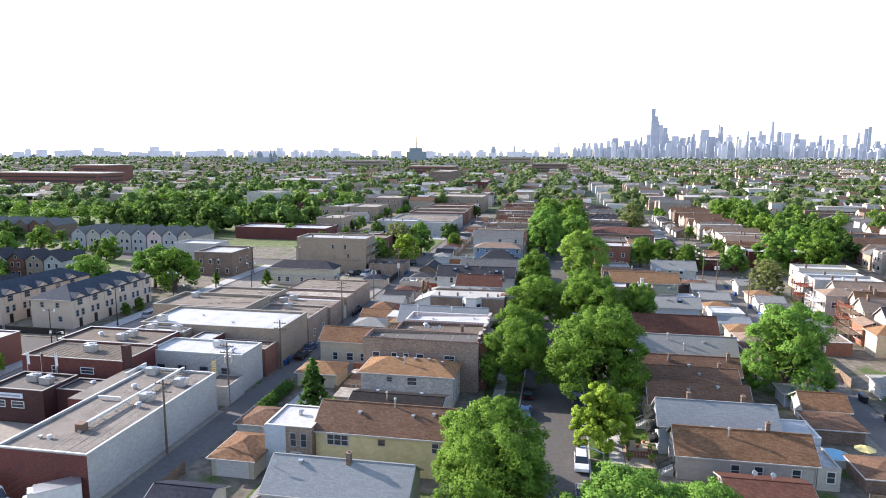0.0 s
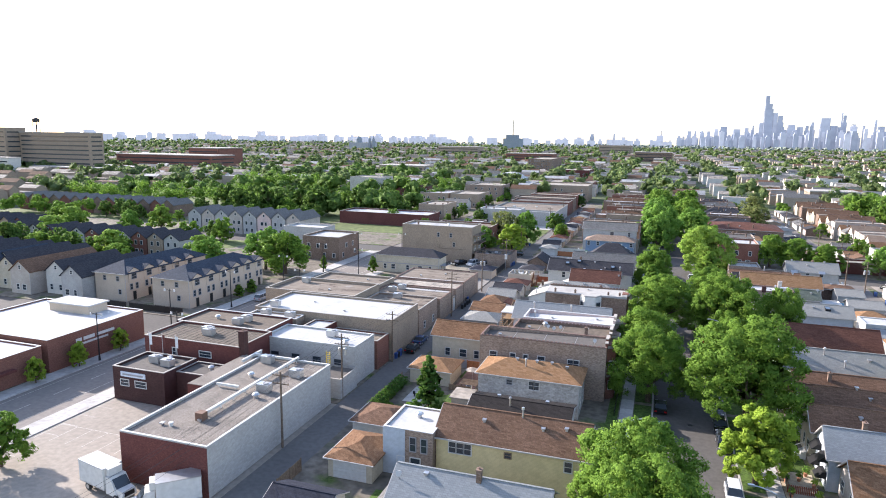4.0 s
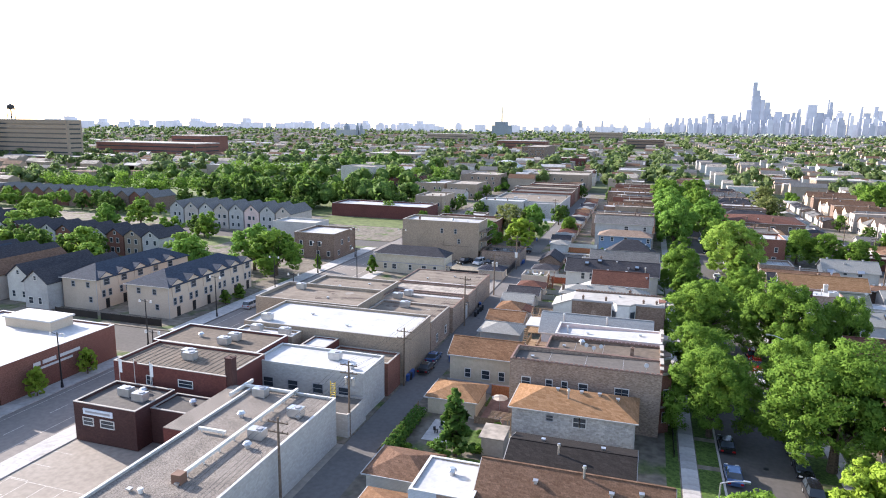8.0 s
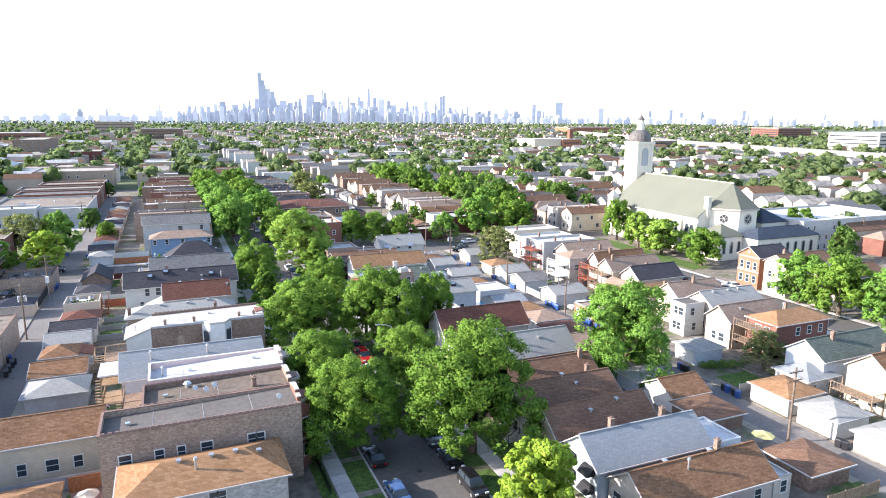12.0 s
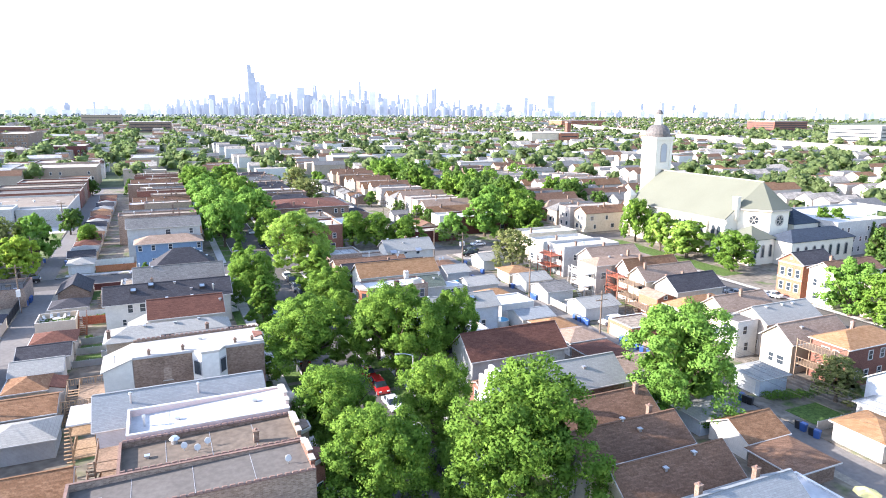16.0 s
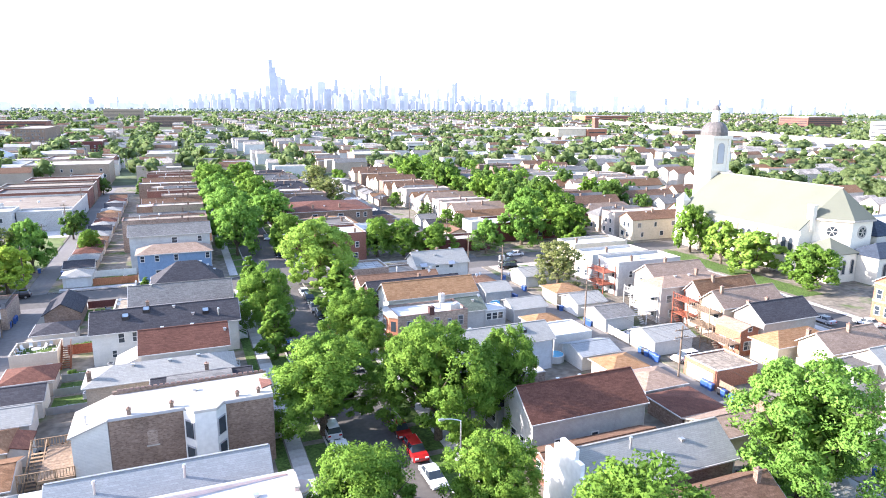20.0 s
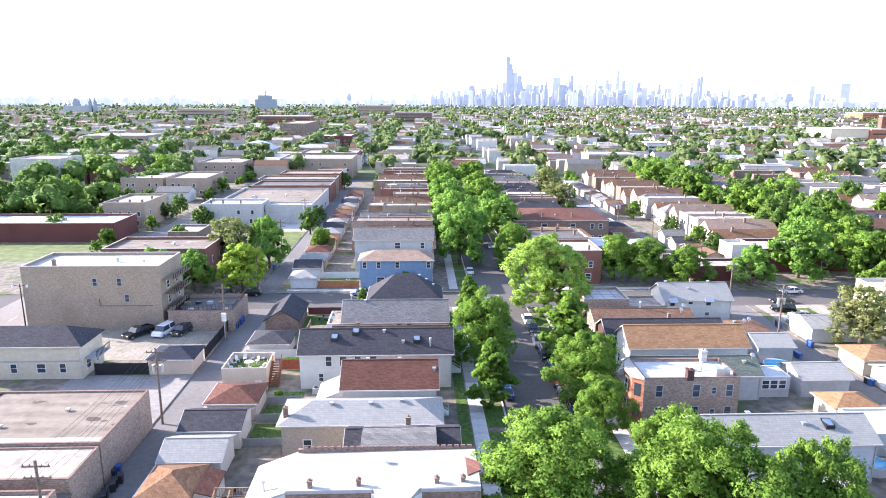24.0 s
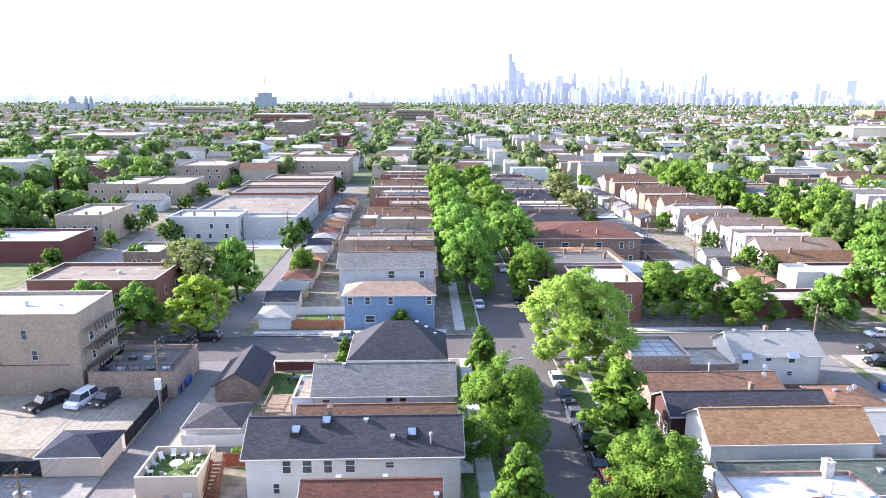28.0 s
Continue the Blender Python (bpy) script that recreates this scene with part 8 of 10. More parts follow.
# low towers that fill the skyline, past counting
r3 = random.Random(5)
fill = [Geo(), Geo(), Geo()]
def low_tower(b, top, width, dist, shade):
    b = radians(b)
    x, y, w = dist * math.sin(b), dist * math.cos(b), dist * radians(width) / 2
    h = dist * math.tan(radians(top)) + EYE
    fill[shade].box(x - w, x + w, y - w, y + w, 0, h)
    if r3.random() < 0.35:
        fill[shade].box(x - w * 0.5, x + w * 0.4, y - w, y + w, h, h + w * r3.uniform(0.3, 1.0))
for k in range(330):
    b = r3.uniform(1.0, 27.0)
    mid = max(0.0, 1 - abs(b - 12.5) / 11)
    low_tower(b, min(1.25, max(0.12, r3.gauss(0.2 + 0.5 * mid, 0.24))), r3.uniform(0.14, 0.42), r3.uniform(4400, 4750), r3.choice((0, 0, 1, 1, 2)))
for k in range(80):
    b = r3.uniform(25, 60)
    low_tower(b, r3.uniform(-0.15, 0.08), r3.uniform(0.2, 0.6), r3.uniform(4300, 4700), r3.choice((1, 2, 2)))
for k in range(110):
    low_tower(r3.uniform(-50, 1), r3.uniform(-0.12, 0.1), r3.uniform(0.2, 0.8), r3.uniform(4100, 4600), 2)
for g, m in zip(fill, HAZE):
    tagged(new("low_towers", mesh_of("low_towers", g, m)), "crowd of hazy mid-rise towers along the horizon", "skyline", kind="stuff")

# ---- trees ----
def leaf_cloud(seed, centres, radii, per, leaf, spread=0.55, inner=0.72):
    """Leaf blades round the given clump centres: vertices and faces."""
    r_ = np.random.RandomState(seed)
    n = len(centres) * per
    d = r_.normal(size=(n, 3))
    d[:, 2] += 0.25
    d /= np.linalg.norm(d, axis=1, keepdims=True)
    rad = np.repeat(radii, per)[:, None] * r_.uniform(inner, 1.08, (n, 1))
    c = np.repeat(centres, per, axis=0) + d * rad * (1, 1, 0.82)
    nrm = d + r_.normal(size=(n, 3)) * spread
    nrm /= np.linalg.norm(nrm, axis=1, keepdims=True)
    u = np.cross(nrm, r_.normal(size=(n, 3)))
    u /= np.linalg.norm(u, axis=1, keepdims=True) + 1e-9
    v = np.cross(nrm, u)
    s = leaf * r_.uniform(0.6, 1.25, (n, 1))
    verts = np.stack([c - u * s * 0.6 - v * s * 0.34, c + u * s * 0.6 - v * s * 0.34, c + v * s * 0.62], 1).reshape(-1, 3)
    return verts, np.arange(n * 3).reshape(-1, 3), np.repeat(d * 0.74 + nrm * 0.26, 3, axis=0)


PHI = (1 + 5 ** 0.5) / 2
ICO = np.array([(-1, PHI, 0), (1, PHI, 0), (-1, -PHI, 0), (1, -PHI, 0), (0, -1, PHI), (0, 1, PHI), (0, -1, -PHI), (0, 1, -PHI), (PHI, 0, -1), (PHI, 0, 1), (-PHI, 0, -1), (-PHI, 0, 1)]) / math.hypot(1, PHI)
ICO_FACES = np.array([f for f in ((a, b, c) for a in range(12) for b in range(12) for c in range(12)) if f[0] < f[1] and f[0] < f[2] and f[1] != f[2] and np.dot(np.cross(ICO[f[1]] - ICO[f[0]], ICO[f[2]] - ICO[f[0]]), ICO[f[0]]) > 0
                      and max(np.linalg.norm(ICO[f[a]] - ICO[f[a - 1]]) for a in range(3)) < 1.1])
def lump_cloud(seed, centres, radii):
    """Dense uneven inner masses of foliage, one lump a lobe."""
    r_ = np.random.RandomState(seed + 500)
    n = len(centres)
    d = np.repeat(ICO[None], n, axis=0)
    p = centres[:, None] + d * radii[:, None, None] * r_.uniform(0.55, 1.2, (n, 12, 1)) * (1, 1, 0.85)
    f = ICO_FACES[None] + (np.arange(n) * 12)[:, None, None]
    nv = d + r_.normal(size=(n, 12, 3)) * 0.75
    return p.reshape(-1, 3), f.reshape(-1, 3), nv.reshape(-1, 3)


def mesh_np(name, verts, faces, material, normals=None):
    me = bpy.data.meshes.new(name)
    me.vertices.add(len(verts))
    me.vertices.foreach_set("co", verts.astype(np.float32).ravel())
    me.loops.add(faces.size)
    me.loops.foreach_set("vertex_index", faces.astype(np.int32).ravel())
    me.polygons.add(len(faces))
    me.polygons.foreach_set("loop_start", np.arange(0, faces.size, faces.shape[1], dtype=np.int32))
    me.materials.append(material)
    me.update(calc_edges=True)
    if normals is not None:
        me.polygons.foreach_set("use_smooth", np.ones(len(faces), dtype=bool))
        me.normals_split_custom_set_from_vertices((normals / np.linalg.norm(normals, axis=1, keepdims=True)).tolist())
    return me


def crown_leaves(seed, h, w, base, shape, lobes, clumps, per, leaf):
    """Leaves of a crown: big lobes on an uneven outline, clumps of foliage on each lobe, blades on each clump."""
    r_ = np.random.RandomState(seed)

    def unit(n):
        d = r_.normal(size=(n, 3))
        return d / np.linalg.norm(d, axis=1, keepdims=True)

    f = np.clip((np.arange(lobes) + r_.uniform(0.1, 0.9, lobes)) / lobes, 0, 1)
    a = np.arange(lobes) * 2.4 + r_.uniform(-0.5, 0.5, lobes)
    if shape == "cone":
        rad, size = (1 - f) * 0.42 + 0.03, 0.16 - 0.08 * f
    elif shape == "egg":
        rad, size = 0.42 * np.sin(np.pi * (0.24 + 0.7 * f)) ** 0.6, 0.17 + 0 * f
    elif shape == "tall":
        rad, size = 0.4 * np.minimum(1.0, 0.45 + 3.2 * f) * (1 - 0.85 * f ** 1.4), 0.2 - 0.07 * f
    else:
        rad, size = 0.39 * np.sqrt(np.maximum(0.02, 1 - ((f - 0.25) / 0.79) ** 2)), 0.175 + 0 * f
    rad = rad * np.where(np.arange(lobes) % 4 == 3, r_.uniform(0.25, 0.6, lobes), r_.uniform(0.82, 1.1, lobes))
    lr = w * size * r_.uniform(0.72, 1.2, lobes)
    lc = np.stack([rad * w * np.cos(a), rad * w * np.sin(a), h * (base + (0.92 - base) * f)], 1)
    mid = np.array((0, 0, h * (base + 0.3 * (1 - base))))
    out = lc - mid
    out /= np.linalg.norm(out, axis=1, keepdims=True) + 1e-6
    n = lobes * clumps
    d = unit(n) + np.repeat(out, clumps, axis=0) * 0.75
    d[:, 2] += 0.12
    d /= np.linalg.norm(d, axis=1, keepdims=True)
    big = np.repeat(lr, clumps)[:, None]
    cc = np.repeat(lc, clumps, axis=0) + d * big * r_.uniform(0.55, 1.05, (n, 1)) * (1, 1, 0.9)
    cr = big * r_.uniform(0.26, 0.46, (n, 1))
    m = n * per
    e = unit(m) + np.repeat(d, per, axis=0) * 0.35
    e /= np.linalg.norm(e, axis=1, keepdims=True)
    c = np.repeat(cc, per, axis=0) + e * np.repeat(cr, per, axis=0) * r_.uniform(0.45, 1.12, (m, 1)) * (1, 1, 0.8)
    nrm = e + r_.normal(size=(m, 3)) * 0.55
    nrm /= np.linalg.norm(nrm, axis=1, keepdims=True)
    u = np.cross(nrm, r_.normal(size=(m, 3)))
    u /= np.linalg.norm(u, axis=1, keepdims=True) + 1e-9
    v = np.cross(nrm, u)
    s = leaf * r_.uniform(0.6, 1.3, (m, 1))
    verts = np.stack([c - u * s * 0.6 - v * s * 0.34, c + u * s * 0.6 - v * s * 0.34, c + v * s * 0.62], 1).reshape(-1, 3)
    shade = np.repeat(d, per, axis=0) * 0.42 + e * 0.38 + nrm * 0.3
    # sparse big leaves inside the crown
    k = max(60, m // 60)
    q = unit(k) * (w * 0.3, w * 0.3, h * (0.9 - base) * 0.38) * r_.uniform(0.2, 1, (k, 1)) ** 0.5 + (0, 0, h * (0.46 + 0.5 * base))
    p1, p2 = unit(k) * leaf * 2.6, unit(k) * leaf * 2.6
    verts = np.concatenate([verts, np.stack([q - p1, q + p1, q + p2], 1).reshape(-1, 3)])
    shade = np.concatenate([np.repeat(shade, 3, axis=0), np.repeat(unit(k), 3, axis=0)])
    faces = np.arange((m + k) * 3).reshape(-1, 3)
    if leaf < 0.4:
        return verts, faces, shade
    v2, f2, n2 = lump_cloud(seed, lc, lr * 0.58)
    return np.concatenate([verts, v2]), np.concatenate([faces, f2 + len(verts)]), np.concatenate([shade, n2])


def make_tree(name, seed, h, w, kind, lobes, clumps, per, leaf, label, shape="round", base=0.28, group="street trees"):
    t = thing(name, (0, 0, -500), label, "tree", group)
    g = Geo()
    r_ = random.Random(seed)
    z1 = h * base
    g.cyl(0, 0, 0, z1, w * 0.035 + 0.08, w * 0.026 + 0.05, 9)
    for k in range(6):
        a = k * 1.05 + r_.uniform(-0.3, 0.3)
        l = w * r_.uniform(0.22, 0.34) * (0.5 if shape != "round" else 1)
        p = (0.1 * math.cos(a), 0.1 * math.sin(a), z1 * r_.uniform(0.8, 1.0))
        q = (l * math.cos(a), l * math.sin(a), h * r_.uniform(0.55, 0.75))
        g.beam(p, q, w * 0.022 + 0.03, 0.04, 6)
        m_ = (q[0] * 0.6, q[1] * 0.6, p[2] + (q[2] - p[2]) * 0.6)
        g.beam(m_, (q[0] * 1.3 + r_.uniform(-1, 1) * w * 0.1, q[1] * 1.3 + r_.uniform(-1, 1) * w * 0.1, q[2] + h * 0.05), w * 0.012 + 0.02, 0.02, 5)
    g.beam((0, 0, z1 * 0.9), (0.2, 0.1, h * 0.82), w * 0.024 + 0.04, 0.05, 6)
    trunk = new("trunk", mesh_of("trunk", g, BARK))
    trunk.parent = t
    v, f, nv = crown_leaves(seed, h, w, base, shape, lobes, clumps, per, leaf)
    crown = new("crown", mesh_np("crown", v, f, LEAF[kind], nv))
    crown.parent = t
    return t


PROTO, SIZE = {}, {}
def proto(key, name, seed, h, w, *rest):
    PROTO[key], SIZE[key] = make_tree(name, seed, h, w, *rest), (h, w)
for i in range(3):
    proto(("green", i), "tree", 10 + i, 13.0, 12.5, "green", 30, 15, 86, 0.235, "broad green street tree in full leaf", "round", 0.24)
    proto(("greenfar", i), "tree", 10 + i, 13.0, 12.5, "green", 24, 12, 28, 0.44, "broad green street tree in full leaf", "round", 0.24)
    proto(("greennear", i), "tree", 14 + i, 13.0, 12.5, "green", 28, 14, 46, 0.34, "broad green street tree in full leaf", "round", 0.24)
proto(("bright", 0), "tree", 21, 14.0, 13.0, "bright", 32, 15, 84, 0.25, "tall bright green maple in a back yard", "round", 0.16)
proto(("brightfar", 0), "tree", 21, 14.0, 13.0, "bright", 22, 13, 30, 0.45, "bright green tree in full leaf", "round", 0.2)
proto(("lime", 0), "tree", 22, 9.0, 6.5, "lime", 26, 12, 75, 0.22, "yellow-green street tree in fresh leaf", "egg", 0.16)
proto(("pale", 0), "tree", 26, 15.0, 12.0, "pale", 34, 14, 70, 0.27, "pale fresh green street tree at the crossing", "egg", 0.12)
proto(("limefar", 0), "tree", 27, 10.0, 8.0, "pale", 20, 10, 30, 0.42, "pale fresh green tree among the row houses", "round", 0.15, "trees of the further blocks")
proto(("olive", 0), "tree", 23, 10.0, 8.5, "olive", 24, 10, 24, 0.32, "thin olive tree just leafing out", "round", 0.2)
proto(("tall", 0), "tree", 24, 11.0, 6.0, "green", 22, 12, 62, 0.26, "upright green street tree", "tall", 0.1)
proto(("cone", 0), "conifer", 25, 7.5, 3.2, "dark", 34, 10, 40, 0.2, "dark pointed evergreen in a back yard", "cone", 0.04, "yard evergreens")
for i in range(3):
    proto(("mid", i), "tree", 30 + i, 12.0, 11.0, ("mid", "mid", "green")[i], 15, 9, 17, 0.66, "leafy green tree among the houses", "round", 0.2, "trees of the further blocks")
ORIG = list(PROTO.values())
# kind, variant, place, height, spread
TREES = (
    ("green", 0, -7.2, 69.5, 12.5, 12.0), ("green", 1, -5.8, 61.0, 12.5, 11.0), ("green", 1, -6.4, 107.5, 11.5, 11.0), ("green", 2, -7.4, 120.5, 11.0, 10.5), ("green", 0, -5.4, 145.8, 12.2, 14.0), ("tall", 0, -7.2, 173.5, 10.3, 6.6),
    ("green", 1, -7.0, 188.0, 11.0, 9.8), ("tall", 0, -8.0, 203.5, 11.0, 5.8), ("bright", 0, 6.4, 56.0, 11.8, 13.5), ("bright", 0, 13.0, 57.0, 11.0, 11.5), ("lime", 0, 6.3, 86.0, 9.6, 7.4), ("green", 2, 7.0, 102.5, 15.0, 15.5),
    ("green", 1, 4.8, 119.5, 10.5, 9.0), ("green", 2, 7.4, 139.5, 13.8, 13.5), ("green", 0, 16.5, 139.5, 12.5, 8.5), ("green", 1, 7.4, 149.0, 10.5, 8.5), ("green", 0, 5.8, 165.5, 7.4, 7.0),
    ("green", 0, 5.8, 175.0, 9.3, 10.2), ("tall", 0, 6.9, 189.4, 12.2, 9.0), ("pale", 0, 7.8, 213.5, 15.0, 14.5), ("green", 1, 28.5, 237.5, 10.0, 10.0),
    ("green", 2, 35.5, 236.0, 9.5, 10.0), ("green", 0, 43.0, 231.4, 8.8, 10.0), ("bright", 0, 38.0, 113.8, 15.0, 14.6), ("bright", 0, 73.0, 238.0, 13.0, 12.5), ("olive", 0, 58.0, 193.5, 10.5, 10.5), ("olive", 0, 61.5, 108.0, 6.5, 6.5),
    ("dark", 0, 113.0, 212.0, 13.0, 9.0), ("limefar", 0, 110.5, 198.0, 11.5, 8.5), ("limefar", 0, 110.5, 187.5, 10.5, 12.0), ("dark", 0, 110.0, 171.0, 10.0, 12.0), ("bright", 0, 101.9, 134.0, 11.0, 11.0), ("green", 1, 101.9, 124.5, 12.0, 12.0),
    ("bright", 0, 101.9, 113.0, 12.0, 12.0), ("lime", 0, -55.5, 230.2, 10.5, 9.5), ("bright", 0, -74.0, 230.0, 9.0, 9.5), ("bright", 0, -66.0, 230.2, 8.6, 8.5), ("olive", 0, -63.0, 250.0, 12.5, 11.5), ("bright", 0, -54.0, 249.5, 12.5, 9.0), ("tall", 0, -58.0, 255.0, 12.0, 7.0),
    ("green", 0, -110.0, 169.5, 12.0, 14.5), ("bright", 0, -119.0, 173.0, 12.0, 13.0), ("bright", 0, -132.0, 163.0, 10.0, 10.0), ("green", 2, -80.5, 58.8, 6.5, 6.0), ("tall", 0, -27.8, 212.5, 6.0, 3.2), ("tall", 0, -19.9, 230.0, 4.5, 4.5), ("bright", 0, 58.0, 231.0, 9.0, 9.0),
    ("lime", 0, -100.8, 88.8, 4.4, 2.6), ("lime", 0, -100.8, 80.4, 4.4, 2.6), ("lime", 0, -100.8, 98.0, 4.4, 2.6), ("tall", 0, -105.2, 146.0, 3.8, 3.2), ("tall", 0, -105.5, 141.0, 3.4, 2.8), ("tall", 0, -103, 180.0, 4.6, 2.6), ("tall", 0, -87.0, 181.0, 5.4, 3.2),
    ("cone", 0, -37.0, 91.6, 9.4, 5.0),
    ("bright", 0, -6.6, 252.0, 13.5, 11.0), ("bright", 0, -6.2, 271.0, 15.0, 16.0), ("bright", 0, -7.0, 289.0, 13.5, 13.0), ("bright", 0, -6.6, 311.0, 14.0, 15.0), ("bright", 0, -7.0, 335.0, 13.5, 13.0), ("green", 1, -6.4, 368.0, 14.0, 16.0), ("green", 2, -7.4, 394.0, 13.0, 13.0),
    ("green", 0, 6.6, 247.5, 10.5, 9.0), ("green", 2, 7.0, 257.0, 9.5, 8.0), ("bright", 0, 6.6, 279.0, 13.0, 13.0), ("bright", 0, 6.8, 300.0, 12.0, 12.0), ("green", 1, 6.4, 322.0, 13.5, 14.0), ("green", 0, 6.8, 352.0, 12.5, 12.0), ("green", 2, 7.4, 388.0, 13.5, 15.0), ("olive", 0, 34.0, 324.0, 12.0, 13.0), ("olive", 0, 38.0, 368.0, 13.0, 13.0), ("cone", 0, 33.0, 306.0, 8.0, 6.0),
    ("limefar", 0, -213.0, 181.0, 11.0, 11.0), ("limefar", 0, -223.0, 199.0, 12.0, 12.0), ("limefar", 0, -193.0, 159.0, 9.0, 9.0), ("limefar", 0, -172.0, 167.0, 10.0, 9.0), ("limefar", 0, -157.0, 154.0, 8.5, 8.0), ("limefar", 0, -185.0, 163.0, 9.0, 9.0), ("bright", 0, -205.0, 209.0, 10.0, 9.0), ("limefar", 0, -143.0, 174.0, 9.0, 9.0), ("limefar", 0, -206.0, 227.0, 10.0, 10.0), ("green", 0, -236.0, 205.0, 11.0, 10.0),
    ("green", 0, 88.6, 245.0, 13.0, 12.5), ("green", 2, 86.0, 232.5, 12.0, 12.0), ("bright", 0, 88.6, 262.0, 13.0, 13.0), ("green", 1, 103.6, 276.0, 13.0, 12.5), ("green", 0, -43.5, 266.0, 6.6, 6.0),
)
for kind, i, x, y, th, tw_ in TREES:
    key = (kind, i) if kind != "dark" else ("green", 1)
    if (y > 160 or abs(x) > 80) and kind in ("green", "bright", "dark") and not (y < 195 and abs(x) < 9):
        key = (("greennear", i) if key[0] == "green" and y < 300 and abs(x) < 45 else (key[0] + "far", key[1]))
    if th < 5 and key[0] == "green":
        key = ("greenfar", i)
    sh, sw = th / SIZE[key][0], tw_ / SIZE[key][1]
    o = copy_thing(PROTO[key], pose(x, y, BASE, 0, 0, (x * 37 + y * 61) % 360))
    o.scale = (sw, sw, sh)
r4 = random.Random(3)
SPOTS = []
for k in range(34):
    SPOTS.append((r4.choice((88.5, 104.0)) + r4.uniform(-3, 3), 258 + k * 4.9, r4.uniform(0.85, 1.3)))
for k in range(40):
    SPOTS.append((r4.uniform(130, 166), r4.uniform(60, 420), r4.uniform(0.6, 1.1)))
for k in range(60):
    SPOTS.append((r4.uniform(-330, -140), r4.choice((r4.uniform(288, 300), r4.uniform(420, 450), r4.uniform(292, 330))), r4.uniform(0.9, 1.3)))
for k in range(84):
    a, b = r4.choice(((156, 173), (192, 216), (249, 260), (278, 296)))
    SPOTS.append((r4.uniform(-325, -154), r4.uniform(a, b), r4.uniform(0.4, 0.85)))
for k in range(36):
    SPOTS.append((r4.choice((-103.5, -86.5, -124)) + r4.uniform(-2, 2), r4.uniform(252, 440), r4.uniform(0.3, 0.6)))
for k in range(26):
    SPOTS.append((r4.uniform(-175, -126), r4.uniform(302, 372), r4.uniform(0.5, 1.0)))
for k in range(22):
    SPOTS.append((r4.choice((-50, -36, 34, 60, 88)) + r4.uniform(-2, 2), r4.uniform(250, 420), r4.uniform(0.4, 0.7)))
SPOTS.sort(key=lambda q: math.hypot(q[0] + 20, q[1] - 110))
for k, (x, y, s) in enumerate(SPOTS[:205]):
    m = pose(x, y, 0.1, 0, 0, k * 47 % 360)
    o = copy_thing(PROTO["mid", k % 3], m)
    o.scale = (s * 0.95, s * 0.95, s)
cs, rs = [], []
for x, y, s in SPOTS[205:]:
    for j in range(9):
        a, f = r4.uniform(0, 6.28), r4.uniform(0.35, 0.85)
        q = 0 if j == 0 else 3.4 * s * r4.uniform(0.6, 1.1)
        cs.append((x + q * math.cos(a), y + q * math.sin(a), 11 * s * f))
        rs.append(2.4 * s)
v, f, nv = leaf_cloud(77, np.array(cs), np.array(rs), 70, 0.95, 0.4)
tagged(new("far_grove", mesh_np("far_grove", v, f, LEAF["green"], nv)), "crowns of street trees in the further blocks", "trees", kind="stuff")
for o in ORIG:
    for c in list(o.children_recursive):
        bpy.data.objects.remove(c)
    bpy.data.objects.remove(o)

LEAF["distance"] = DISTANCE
GROVE = np.random.RandomState(9).uniform(0, 1, (64, 64))
def far_wood(name, seed, n, x0, x1, y0, y1, h, w, lobes, per, leaf, kind, avoid=True, bands=False, patch=90.0, sparse=0.35):
    """Far woods in uneven groves: lumpy lobes of foliage with loose leaf sprays over them, joined."""
    r_ = np.random.RandomState(seed)
    cs, rs = [], []
    made = 0
    while made < n:
        x, y = r_.uniform(x0, x1), r_.uniform(y0, y1)
        if bands:
            x = round(x / 50.5) * 50.5 + r_.normal() * 7
        if (avoid and -335 < x < 170 and y < 430) or -75 < x - np.interp(y, BANK_Y, BANK_X) < 22:
            continue
        if GROVE[int(x // patch) % 64, int(y // (patch * 0.7)) % 64] < sparse and r_.uniform() < 0.8:
            continue
        made += 1
        k = r_.uniform(0.6, 1.2)
        for j in range(lobes):
            a = j * 2.4 + r_.uniform(-0.6, 0.6)
            q = 0.27 * w * k * (j > 0) * r_.uniform(0.7, 1.15)
            cs.append((x + q * np.cos(a), y + q * np.sin(a), h * k * (0.74 if j == 0 else r_.uniform(0.38, 0.7))))
            rs.append(w * k * r_.uniform(0.2, 0.29))
    v, f, nv = lump_cloud(seed, np.array(cs), np.array(rs))
    if per:
        v2, f2, nv2 = leaf_cloud(seed, np.array(cs), np.array(rs) * 1.12, per, leaf, 0.4, 0.8)
        v, f, nv = np.concatenate([v, v2]), np.concatenate([f, f2 + len(v)]), np.concatenate([nv, nv2])
    o = new(name, mesh_np(name, v, f, LEAF[kind], nv))
    return tagged(o, "green tree crowns between the far roofs", "trees", kind="stuff")
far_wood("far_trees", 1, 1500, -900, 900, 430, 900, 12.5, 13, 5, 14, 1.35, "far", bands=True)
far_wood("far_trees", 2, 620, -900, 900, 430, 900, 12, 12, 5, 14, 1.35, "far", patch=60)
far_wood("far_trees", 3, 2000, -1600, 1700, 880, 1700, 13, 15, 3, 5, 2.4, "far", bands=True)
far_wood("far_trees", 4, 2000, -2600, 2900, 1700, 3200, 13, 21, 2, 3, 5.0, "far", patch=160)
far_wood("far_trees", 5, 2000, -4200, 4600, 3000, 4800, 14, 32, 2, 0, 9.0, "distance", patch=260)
far_wood("far_trees", 6, 70, -340, -130, 295, 440, 14, 13, 7, 40, 0.95, "mid", avoid=False)
